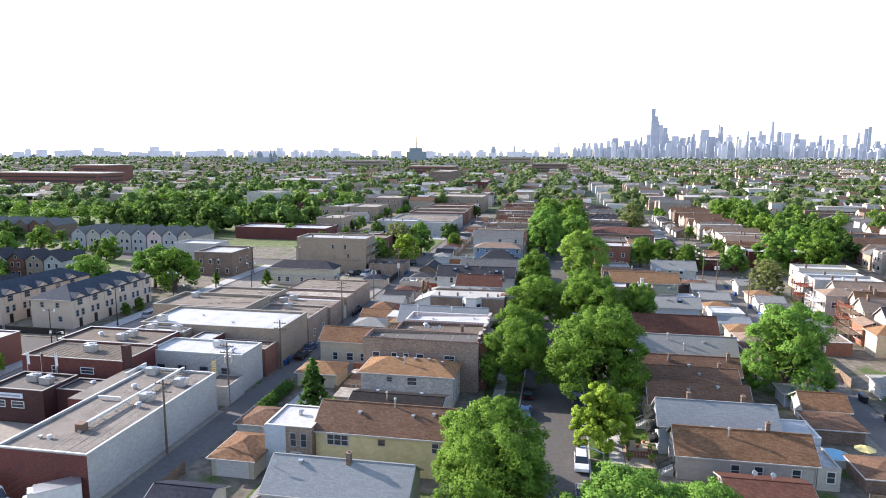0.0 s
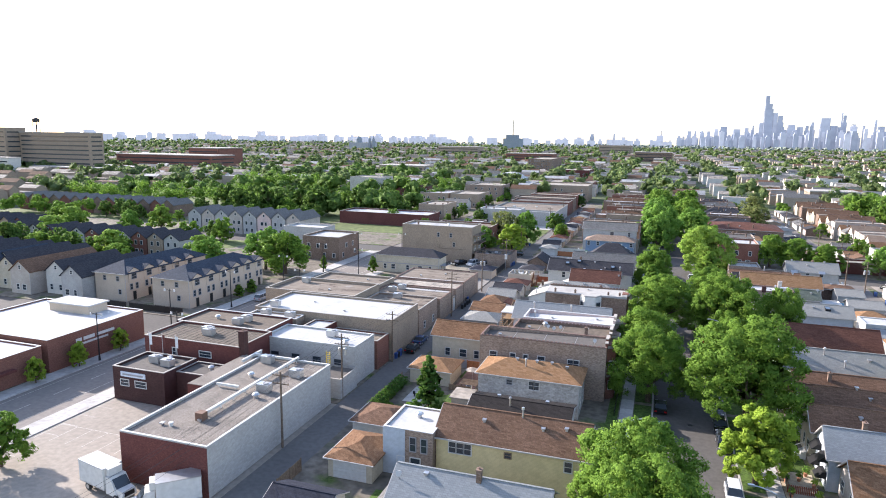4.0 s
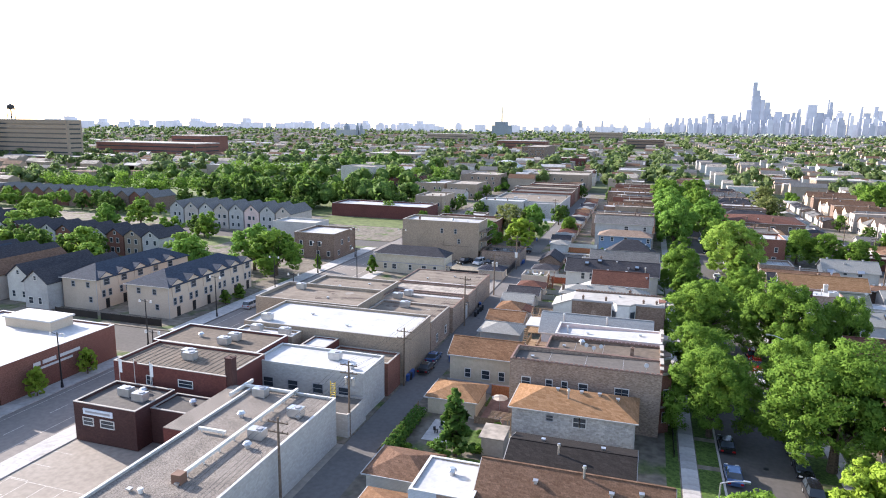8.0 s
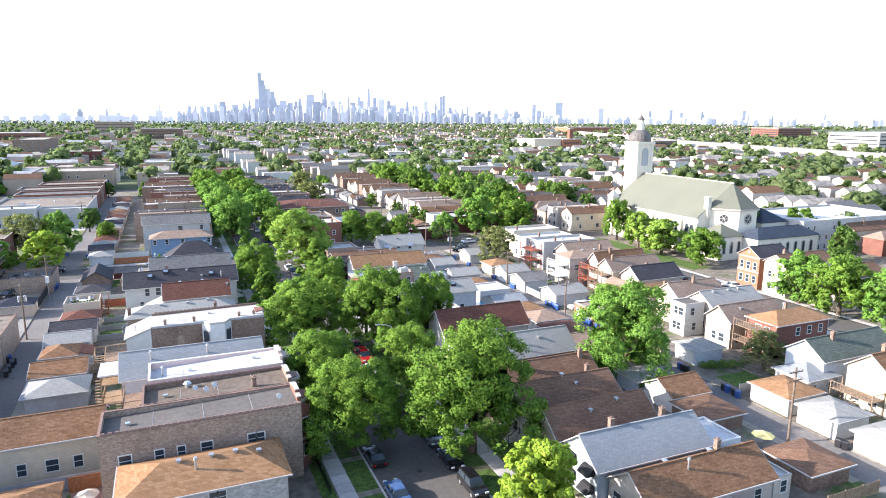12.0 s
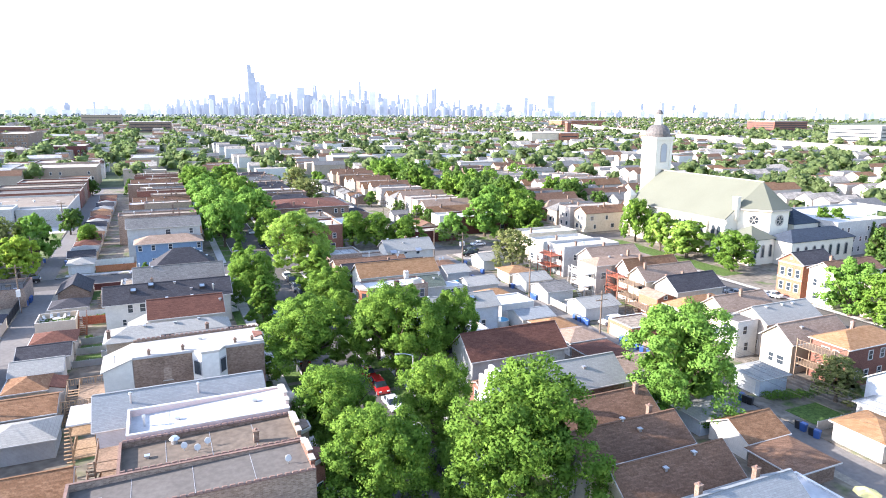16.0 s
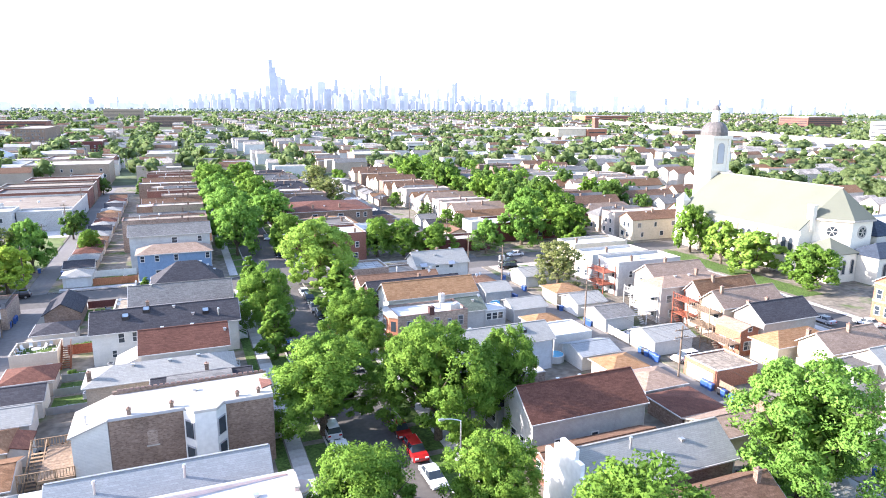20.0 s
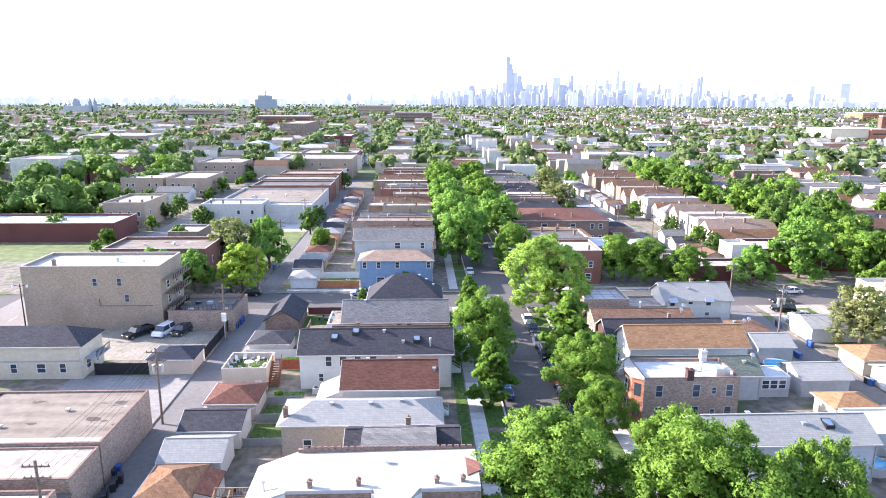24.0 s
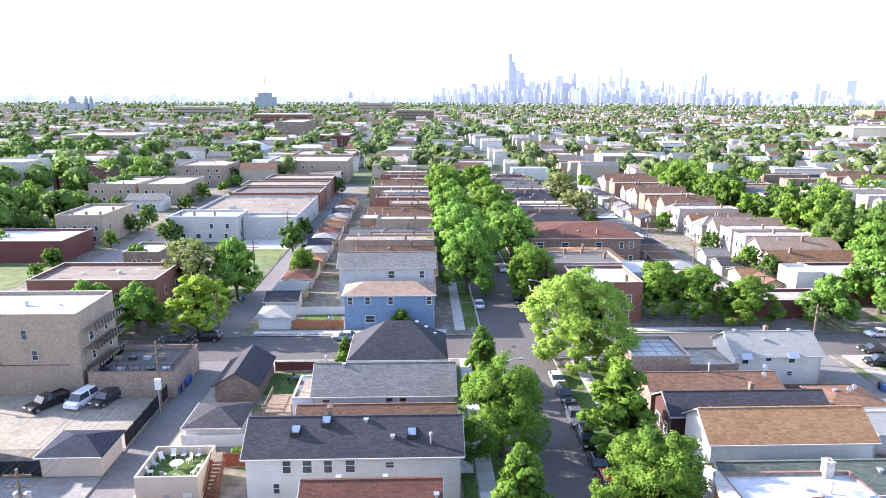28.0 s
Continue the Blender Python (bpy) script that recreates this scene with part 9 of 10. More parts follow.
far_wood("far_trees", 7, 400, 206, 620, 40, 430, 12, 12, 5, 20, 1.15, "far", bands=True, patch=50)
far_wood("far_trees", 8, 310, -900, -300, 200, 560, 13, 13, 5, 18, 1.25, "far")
# a line of large trees beyond the flats, the belt beyond the embankment
far_wood("far_trees", 9, 46, -335, -185, 505, 590, 15, 15, 7, 30, 1.1, "mid", sparse=0.0)
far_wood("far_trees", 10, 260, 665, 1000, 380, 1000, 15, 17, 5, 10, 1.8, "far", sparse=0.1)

# ---- vehicles ----
CARPAINT = {n: plain("car_paint_" + n, c, 0.25, 0.1, 0.6) for n, c in (("black", (0.012, 0.012, 0.014)), ("white", (0.72, 0.72, 0.72)), ("silver", (0.38, 0.39, 0.41)), ("red", (0.42, 0.02, 0.02)), ("blue", (0.05, 0.10, 0.22)), ("grey", (0.10, 0.105, 0.11)), ("tan", (0.34, 0.30, 0.24)))}
LAMPRED, LAMPCLEAR = plain("tail_lamp", (0.35, 0.01, 0.01), 0.2), plain("head_lamp", (0.7, 0.7, 0.68), 0.1)
def make_car(colour, kind, label):
    """A car pointing along +y, 4.6 m long, on the ground at the origin."""
    t = thing("car", (0, 0, 0), label, "car", "parked cars")
    L, Wd = {"van": (4.9, 1.95), "pickup": (5.4, 1.95)}.get(kind, (4.6, 1.8))
    hood, roof = {"sedan": (0.88, 1.42), "suv": (1.05, 1.72), "van": (1.15, 1.95), "pickup": (1.08, 1.78)}[kind]
    pr = [(-L / 2, 0.32), (-L / 2, hood - 0.12), (-L / 2 + 0.25, hood), (L / 2 - 0.55, hood - 0.06), (L / 2 - 0.08, hood - 0.28), (L / 2, 0.42), (L / 2 - 0.2, 0.28)]
    g = Geo().solid([(-Wd / 2, a, b) for a, b in pr], [(Wd / 2, a, b) for a, b in pr])
    body_geo = g
    f0, f1, r0, r1 = {"sedan": (1.05, 0.35, -1.75, -1.1), "suv": (1.15, 0.55, -2.2, -1.95), "van": (1.6, 1.05, -2.42, -2.35), "pickup": (1.25, 0.7, -0.75, -0.6)}[kind]
    hw = Wd / 2 - 0.06
    cab = Geo().solid([(-hw, r0, hood - 0.04), (hw, r0, hood - 0.04), (hw, f0, hood - 0.04), (-hw, f0, hood - 0.04)], [(-hw + 0.16, r1, roof - 0.05), (hw - 0.16, r1, roof - 0.05), (hw - 0.16, f1, roof - 0.05), (-hw + 0.16, f1, roof - 0.05)])
    part("glazing", cab, GLASS, t)
    top = Geo().solid([(-hw + 0.15, r1, roof - 0.05), (hw - 0.15, r1, roof - 0.05), (hw - 0.15, f1, roof - 0.05), (-hw + 0.15, f1, roof - 0.05)], [(-hw + 0.24, r1 + 0.1, roof), (hw - 0.24, r1 + 0.1, roof), (hw - 0.24, f1 - 0.1, roof), (-hw + 0.24, f1 - 0.1, roof)])
    part("roof_panel", top, CARPAINT[colour], t)
    for sx in (-1, 1):
        yy = (f0 + r0) / 2 + 0.05
        body_geo.beam((sx * hw, yy, hood - 0.04), (sx * (hw - 0.15), yy, roof - 0.04), 0.1)
        part("headlight", Geo().box(sx * 0.62 - 0.2, sx * 0.62 + 0.2, L / 2 - 0.12, L / 2 + 0.01, hood - 0.36, hood - 0.2), LAMPCLEAR, t)
        part("tail_light", Geo().box(sx * 0.68 - 0.17, sx * 0.68 + 0.17, -L / 2 - 0.02, -L / 2 + 0.05, hood - 0.38, hood - 0.16), LAMPRED, t)
        for yy in (-L / 2 + 0.85, L / 2 - 0.85):
            ring_ = [(math.cos(i * math.pi / 7), math.sin(i * math.pi / 7)) for i in range(14)]
            x0_, x1_ = sx * (Wd / 2 - 0.2), sx * (Wd / 2 + 0.01)
            w_ = part("wheel", Geo().solid([(x0_, yy + 0.33 * a, 0.33 + 0.33 * b) for a, b in ring_], [(x1_, yy + 0.33 * a, 0.33 + 0.33 * b) for a, b in ring_]), RUBBER, t)
            part("rim", Geo().solid([(x1_ - sx * 0.02, yy + 0.2 * a, 0.33 + 0.2 * b) for a, b in ring_], [(x1_ + sx * 0.012, yy + 0.2 * a, 0.33 + 0.2 * b) for a, b in ring_]), STEEL, w_)
    if kind == "pickup":
        part("load_bed", Geo().box(-hw + 0.08, hw - 0.08, -L / 2 + 0.12, -0.85, hood - 0.05, hood + 0.012), RUBBER, t, "black lined load bed")
        for sx in (-1, 1):
            part("bed_wall", Geo().box(sx * hw - 0.06, sx * hw + 0.06, -L / 2 + 0.05, -0.8, hood - 0.1, hood + 0.26), CARPAINT[colour], t)
        part("tailgate", Geo().box(-hw + 0.06, hw - 0.06, -L / 2, -L / 2 + 0.1, hood - 0.1, hood + 0.26), CARPAINT[colour], t)
    part("body", body_geo, CARPAINT[colour], t)
    return t
CARS = (
    ("black", "sedan", -4.5, 105.2, 0), ("blue", "sedan", -4.5, 97.2, 0), ("black", "suv", 3.6, 95.2, 180), ("black", "sedan", 3.6, 101.4, 180), ("grey", "sedan", 3.6, 107.4, 180), ("black", "suv", 3.6, 113.2, 180), ("white", "sedan", 3.6, 122.6, 180),
    ("white", "suv", -4.5, 146.0, 0), ("black", "suv", -4.5, 152.4, 0), ("white", "suv", -4.5, 140.4, 0), ("red", "sedan", 3.6, 143.0, 180), ("red", "suv", 3.6, 137.2, 180), ("white", "sedan", 3.6, 131.4, 180), ("black", "sedan", 3.6, 185.6, 180), ("black", "suv", 3.6, 191.2, 180),
    ("grey", "pickup", 3.5, 196.8, 180), ("black", "suv", 3.6, 203.2, 180), ("white", "sedan", 3.6, 208.4, 180), ("black", "suv", 3.5, 170.6, 180), ("grey", "sedan", 3.5, 165.4, 180), ("black", "sedan", 3.5, 176.0, 180), ("black", "pickup", -4.7, 167.0, 0), ("blue", "sedan", -4.7, 177.5, 0), ("red", "suv", 3.5, 181.0, 180), ("white", "sedan", -4.7, 244.5, 0), ("black", "sedan", 3.6, 247.3, 180),
    ("grey", "sedan", -4.5, 268.0, 0), ("silver", "sedan", 3.6, 272.0, 180), ("white", "suv", -4.5, 290.0, 0), ("silver", "sedan", 3.6, 296.0, 180), ("tan", "sedan", 3.6, 73.5, 180), ("white", "suv", 3.6, 81.6, 180),
    ("black", "pickup", -66.6, 202.4, 150), ("white", "van", -62.2, 203.0, 165), ("black", "suv", -59.2, 203.4, 160), ("black", "suv", -53.0, 226.8, 90), ("grey", "sedan", -58.6, 226.6, 90), ("silver", "sedan", -29.5, 226.8, 90),
    ("white", "sedan", 99.6, 150.4, 8), ("black", "sedan", 92.8, 161.0, 0), ("silver", "sedan", 92.8, 154.4, 0), ("black", "sedan", 58.5, 218.8, 90), ("white", "sedan", 64.5, 226.0, 90), ("tan", "sedan", 57.0, 209.0, 75), ("black", "suv", 55.5, 213.0, 75), ("white", "sedan", 49.2 + 5, 205.5, 30), ("silver", "suv", -101.8 + 3, 141.0, 0),
    ("black", "sedan", -49.6, 117.6, 0), ("blue", "sedan", -50.0, 122.8, 0), ("silver", "sedan", -90.0, 160.0, 180), ("white", "suv", 54.0, 148.4, 90), ("grey", "sedan", 54.5, 161.4, 90),
)
made_cars = {}
for colour, kind, x, y, a in CARS:
    label = f"{colour} {kind} parked at the kerb" if abs(x) < 6 else f"{colour} {kind} parked off the street"
    m = pose(x, y, 0.035 if abs(x) < 6 or 217 < y < 229 else (BASE + 0.03 if abs(x) < 95 else 0.05), 0, 0, a)
    if (colour, kind) not in made_cars:
        made_cars[colour, kind] = make_car(colour, kind, label)
        made_cars[colour, kind].matrix_basis = m
    else:
        tagged(copy_thing(made_cars[colour, kind], m), label)

def box_truck(x, y, a, label):
    t = thing("box_truck", (0, 0, 0), label, "truck", "box trucks")
    part("cargo_box", Geo().box(-1.15, 1.15, -3.6, 1.0, 1.0, 3.5), TRIM, t)
    part("box_trim", Geo().box(-1.18, 1.18, -3.63, 1.03, 3.42, 3.52).box(-1.18, 1.18, -3.63, 1.03, 0.95, 1.05), STEEL, t)
    cb = part("cab", Geo().solid([(-1.0, 1.1, 0.6), (1.0, 1.1, 0.6), (1.0, 3.2, 0.6), (-1.0, 3.2, 0.6)], [(-0.95, 1.1, 2.6), (0.95, 1.1, 2.6), (0.95, 2.0, 2.6), (-0.95, 2.0, 2.6)]), TRIM, t)
    part("hood", Geo().solid([(-0.9, 2.4, 0.6), (0.9, 2.4, 0.6), (0.9, 3.9, 0.6), (-0.9, 3.9, 0.6)], [(-0.85, 2.4, 1.6), (0.85, 2.4, 1.6), (0.8, 3.8, 1.4), (-0.8, 3.8, 1.4)]), TRIM, t)
    part("windscreen", Geo().solid([(-0.85, 2.92, 1.5), (0.85, 2.92, 1.5), (0.85, 2.98, 1.5), (-0.85, 2.98, 1.5)], [(-0.8, 2.12, 2.45), (0.8, 2.12, 2.45), (0.8, 2.2, 2.45), (-0.8, 2.2, 2.45)]), GLASS, cb)
    part("grille", Geo().box(-0.6, 0.6, 3.88, 3.94, 0.8, 1.3), DARKMETAL, t)
    part("reefer_unit", Geo().box(-0.8, 0.8, 1.03, 1.6, 2.65, 3.5), TRIM, t)
    part("chassis", Geo().box(-0.5, 0.5, -3.4, 3.4, 0.5, 0.62), DARKMETAL, t)
    ring_ = [(math.cos(i * math.pi / 7), math.sin(i * math.pi / 7)) for i in range(14)]
    for sx in (-1, 1):
        for yy in (-2.3, 2.9):
            x0_, x1_ = sx * 0.72, sx * 1.05
            w_ = part("wheel", Geo().solid([(x0_, yy + 0.46 * p, 0.46 + 0.46 * q) for p, q in ring_], [(x1_, yy + 0.46 * p, 0.46 + 0.46 * q) for p, q in ring_]), RUBBER, t)
            part("rim", Geo().solid([(x1_ - sx * 0.02, yy + 0.26 * p, 0.46 + 0.26 * q) for p, q in ring_], [(x1_ + sx * 0.015, yy + 0.26 * p, 0.46 + 0.26 * q) for p, q in ring_]), STEEL, w_)
        part("headlight", Geo().box(sx * 0.7 - 0.13, sx * 0.7 + 0.13, 3.83, 3.92, 0.95, 1.2), LAMPCLEAR, t)
    t.matrix_basis = pose(x, y, 0.065, 0, 0, a)
box_truck(-64.0, 58.9, 258, "white refrigerated box truck parked on the lot")
box_truck(-55.6, 58.6, 132, "white box truck backed to the maroon wall")

# ---- poles, wires, lamps ----
def utility_pole(x, y, h, arm="x", drum=False):
    t = thing("utility_pole", (x, y, 0.04), "weathered timber utility pole with crossarms", "utility pole", "alley poles")
    part("pole", Geo().cyl(x, y, 0.04, h, 0.17, 0.12, 8), POLEWOOD, t)
    for z in (h - 0.6, h - 1.7):
        g = Geo().box(x - 1.2, x + 1.2, y - 0.06, y + 0.06, z - 0.06, z + 0.06)
        for k in (-1.1, -0.5, 0.5, 1.1):
            g.cyl(x + k, y, z + 0.06, z + 0.24, 0.05, 0.04, 6)
        part("crossarm", g, POLEWOOD, t)
    if drum:
        for k in (-0.45, 0.45):
            part("transformer", Geo().cyl(x + k, y + 0.3, h - 3.4, h - 2.4, 0.26, 0.26, 10).cyl(x + k, y + 0.3, h - 2.4, h - 2.3, 0.28, 0.12, 10), STEEL, t)
    return t
LINES = [
    [(-51.4, 40, 10), (-51.4, 75.0, 10.5), (-51.6, 92.3, 10.5), (-50.9, 110.6, 9.5), (-50.3, 143.8, 10.5), (-50.2, 170.0, 10.5), (-50.7, 200.4, 10.0)],
    [(44.9, 60, 10), (44.9, 89.6, 10), (44.9, 118, 10), (44.9, 140, 10), (45.1, 164.0, 10.5), (45.0, 196.0, 10.5), (44.9, 214.0, 10)],
    [(-52.8, 232.8, 10), (-53.4, 262.0, 10), (-53.4, 300.0, 10), (-53.4, 340.0, 10), (-53.4, 380.0, 10)],
    [(48.2, 236.0, 10), (48.4, 268.0, 10), (48.4, 300.0, 10), (48.4, 335.0, 10)],
]
for li, line in enumerate(LINES):
    for k, (x, y, h) in enumerate(line):
        utility_pole(x, y, h, drum=(k % 3 == 2) or (li == 0 and k == 5))
    for (xa, ya, ha), (xb, yb, hb) in zip(line, line[1:]):
        for off, dz in ((-1.1, -0.36), (-0.5, -0.36), (1.1, -0.36), (-0.5, -1.46), (0.5, -1.46), (0.0, -2.6)):
            pts = []
            for s in range(7):
                f = s / 6
                pts.append((xa + off + (xb - xa) * f, ya + (yb - ya) * f, ha + dz + (hb - ha) * f - 1.1 * 4 * f * (1 - f) * 0.5))
            g = swept(pts, 0.016)
            tagged(new("overhead_wire", mesh_of("overhead_wire", g, WIRE)), "thin black overhead wire between poles", "wire", "overhead wires")
box_ = thing("meter_cabinet", (-50.7, 200.1, 3.6), "white equipment cabinet strapped to a pole", "cabinet")
part("cabinet", Geo().box(-51.05, -50.35, 199.75, 200.22, 3.6, 5.0), TRIM, box_)
part("conduit", Geo().box(-50.75, -50.65, 199.9, 200.0, 0.1, 3.6), GREYTRIM, box_)
def street_lamp(x, y, arm, h=8.5, label="grey steel street lamp with a curved arm"):
    t = thing("street_lamp", (x, y, BASE), label, "street lamp", "street lamps")
    part("pole", Geo().cyl(x, y, BASE, h, 0.1, 0.07, 8), STEEL, t)
    g = Geo()
    prev = (x, y, h)
    for k in range(1, 6):
        p = (x + arm * k / 5, y, h + 0.5 * math.sin(k / 5 * math.pi / 2))
        g.beam(prev, p, 0.09, None, 5)
        prev = p
    part("arm", g, STEEL, t)
    part("lamp_head", Geo().box(min(prev[0], prev[0] + arm * 0.3), max(prev[0], prev[0] + arm * 0.3), y - 0.14, y + 0.14, prev[2] - 0.08, prev[2] + 0.1), STEEL, t)
for x, y, a in ((-8.2, 79.8, 1.9), (5.3, 68.0, -1.9), (-6.1, 148.6, 1.9), (5.3, 128.0, -1.9), (5.3, 232.0, -1.9), (-6.1, 196.0, 1.9), (-6.1, 262.0, 1.9)):
    street_lamp(x, y, a)
for x, y in ((-100.0, 92.4), (-101.2, 112.0), (-101.2, 132.0), (-101.0, 154.4), (-101.0, 176.0), (-101.0, 200.0), (-87.4, 98.0), (-87.4, 140.0), (-87.4, 172.0), (-87.4, 205.0)):
    t = thing("avenue_lamp", (x, y, BASE), "tall black ornamental avenue lamp", "street lamp", "avenue lamps")
    part("pole", Geo().cyl(x, y, BASE, 9.0, 0.14, 0.08, 8).cyl(x, y, BASE, 1.0, 0.24, 0.16, 8), DARKMETAL, t)
    for s in (-1, 1):
        a = part("arm", Geo().beam((x, y, 8.6), (x + s * 1.2, y, 8.9), 0.08, None, 5), DARKMETAL, t)
        part("globe", Geo().cyl(x + s * 1.2, y, 8.45, 8.9, 0.2, 0.14, 10), TRIM, a)
for k in range(3):
    x, y = -84.6 + k * 2.6, 88.2
    t = thing("flagpole", (x, y, 0.1), "white flagpole on the shop pavement", "flagpole", "shop flagpoles")
    part("pole", Geo().cyl(x, y, 0.1, 8.4, 0.06, 0.04, 6), TRIM, t)
    part("flag", Geo().box(x + 0.05, x + 0.5, y - 0.02, y + 0.02, 6.2, 8.1), (plain("flag_white", (0.7, 0.7, 0.7), 0.8), WA["maroon"])[k % 2], t)

# ---- fences, bins, yard clutter ----
def fence(x0, y0, x1, y1, h, mat, label, pitch=0.5):
    t = thing("fence", ((x0 + x1) / 2, (y0 + y1) / 2, BASE), label, "fence", "yard fences")
    L = math.hypot(x1 - x0, y1 - y0)
    n = max(1, int(L / 2.2))
    along_x = abs(x1 - x0) > abs(y1 - y0)
    for k in range(n + 1):
        x, y = x0 + (x1 - x0) * k / n, y0 + (y1 - y0) * k / n
        part("post", Geo().box(x - 0.05, x + 0.05, y - 0.05, y + 0.05, BASE, BASE + h + 0.1), mat, t)
    for k in range(n):
        a, b = k / n, (k + 1) / n
        xa, xb, ya, yb = x0 + (x1 - x0) * a, x0 + (x1 - x0) * b, y0 + (y1 - y0) * a, y0 + (y1 - y0) * b
        g = Geo()
        if along_x:
            g.box(xa + 0.05, xb - 0.05, ya - 0.02, ya + 0.02, BASE + 0.05, BASE + h)
        else:
            g.box(xa - 0.02, xa + 0.02, ya + 0.05, yb - 0.05, BASE + 0.05, BASE + h)
        part("panel", g, mat, t)
CEDAR = surface("cedar_boards", (0.36, 0.15, 0.07), 0.8, 0.25, (0.6, 0.7), 4.0, bump=0.3)
for a in ((-44.0, 111.6, -33.2, 111.6, 1.7, GREYTRIM, "dark grey board yard fence"), (-39.4, 231.6, -30.3, 231.6, 1.7, CEDAR, "red-brown cedar board fence"), (-46.0, 239.6, -31.0, 239.6, 1.6, TRIM, "white vinyl panel yard fence"), (-44.8, 191.2, -35.0, 191.2, 1.6, TRIM, "white vinyl panel yard fence"), (-38.5, 213.2, -27.0, 213.2, 1.5, WA["maroon"], "dark red brick garden wall"),
          (-45.8, 65.0, -45.8, 70.2, 1.7, WOOD, "weathered grey-brown board yard fence"), (-38.3, 163.8, -33.3, 163.8, 1.1, STEEL, "grey chain-link wire yard fence"), (-38.3, 170.0, -33.3, 170.0, 1.1, STEEL, "grey chain-link wire yard fence"), (-38.0, 175.2, -33.3, 175.2, 1.1, STEEL, "grey chain-link wire yard fence"), (-38.6, 186.8, -34.5, 186.8, 1.7, REDWOOD, "red-brown board yard fence"), (-51.5, 191.5, -51.5, 204.5, 1.9, DARKMETAL, "dark chain-link fence with slats"), (-66.0, 185.5, -58.1, 185.5, 1.9, DARKMETAL, "black metal sheet lot fence"),
          (51.0, 103.0, 62.0, 103.0, 1.4, STEEL, "grey chain-link wire yard fence"), (50.5, 119.2, 50.5, 137.6, 1.7, WOOD, "weathered grey-brown board yard fence"), (44.2, 107.6, 44.2, 121.0, 1.7, WOOD, "weathered grey-brown board yard fence"), (33.0, 203.4, 44.2, 203.4, 1.5, WOOD, "weathered grey-brown board yard fence"), (50.5, 158.4, 50.5, 164.2, 1.5, TRIM, "white vinyl panel yard fence"), (-122, 122.2, -107, 122.2, 1.5, DARKMETAL, "low black iron railing fence"), (-134, 122.2, -123, 122.2, 1.5, DARKMETAL, "low black iron railing fence"), (36, 77.6, 44, 77.6, 1.5, WOOD, "weathered grey-brown board yard fence"), (9.8, 84.0, 9.8, 92.0, 1.0, DARKMETAL, "black iron front fence"), (-11.0, 100, -11.0, 124, 1.0, DARKMETAL, "black iron front fence")):
    fence(*a)
bin_body = Geo().solid([(-0.26, -0.3, 0), (0.26, -0.3, 0), (0.26, 0.3, 0), (-0.26, 0.3, 0)], [(-0.32, -0.38, 1.0), (0.32, -0.38, 1.0), (0.32, 0.38, 1.0), (-0.32, 0.38, 1.0)])
bin_lid = Geo().solid([(-0.34, -0.42, 1.0), (0.34, -0.42, 1.0), (0.34, 0.4, 1.0), (-0.34, 0.4, 1.0)], [(-0.3, -0.3, 1.12), (0.3, -0.3, 1.12), (0.3, 0.36, 1.12), (-0.3, 0.36, 1.12)])
BINM = {k: (mesh_of("body", bin_body, m_), mesh_of("lid", bin_lid, m_)) for k, m_ in (("blue", BLUEPLASTIC), ("black", BLACKPLASTIC))}
r5 = random.Random(9)
BINS = [(-49.9, 151.0), (-49.9, 153.0), (-49.9, 155.2), (-50.4, 206.0), (-50.4, 208.4), (-51.0, 112.6), (-51.0, 114.0), (-50.9, 157.8), (-46.9, 123.0), (44.9, 143.5), (44.9, 149.5), (44.9, 157.0), (49.8, 133.0), (49.8, 136.0), (49.8, 138.4), (49.8, 150.0), (49.8, 152.6), (49.8, 168.8), (49.8, 178.8), (49.8, 194.0), (49.8, 204.0), (44.9, 202.0), (49.8, 104.0), (49.8, 102.0), (49.8, 85.6), (49.8, 112.4), (-47.2, 244.0), (-52.9, 249.0), (-47.2, 252.0), (44.9, 171.0), (44.9, 189.0), (44.9, 122.0)]
for x, y in BINS:
    for k in range(r5.choice((2, 2, 3))):
        c = "black" if x == -49.9 else r5.choice(("blue", "blue", "black"))
        t = thing("wheelie_bin", (x + r5.uniform(-0.15, 0.15), y + k * 0.78, 0.05 if x > 44.6 or x < -46.3 else BASE), f"{c} plastic wheeled bin in the alley", "bin", "alley bins")
        t.rotation_euler = (0, 0, r5.uniform(0, 0.5))
        for nm, me in zip(("body", "lid"), BINM[c]):
            o = new(nm, me)
            o.parent = t

def condenser(x, y):
    t = thing("air_conditioner", (x, y, BASE + 0.03), "grey outdoor air conditioner beside a house", "air conditioner", "yard air conditioners")
    part("case", Geo().box(x - 0.42, x + 0.42, y - 0.42, y + 0.42, BASE + 0.08, BASE + 0.85), DISHGREY, t)
    part("grille", Geo().cyl(x, y, BASE + 0.85, BASE + 0.9, 0.36, 0.34, 14), DARKMETAL, t)
    part("pad", Geo().box(x - 0.5, x + 0.5, y - 0.5, y + 0.5, BASE - 0.02, BASE + 0.08), CONCRETE, t)
for x, y in ((-33.9, 102.0), (-31.8, 178.4), (-34.0, 168.0), (33.2, 138.0), (31.6, 128.0), (33.5, 160.5), (34.2, 188.5), (-33.2, 236.0)):
    condenser(x, y)
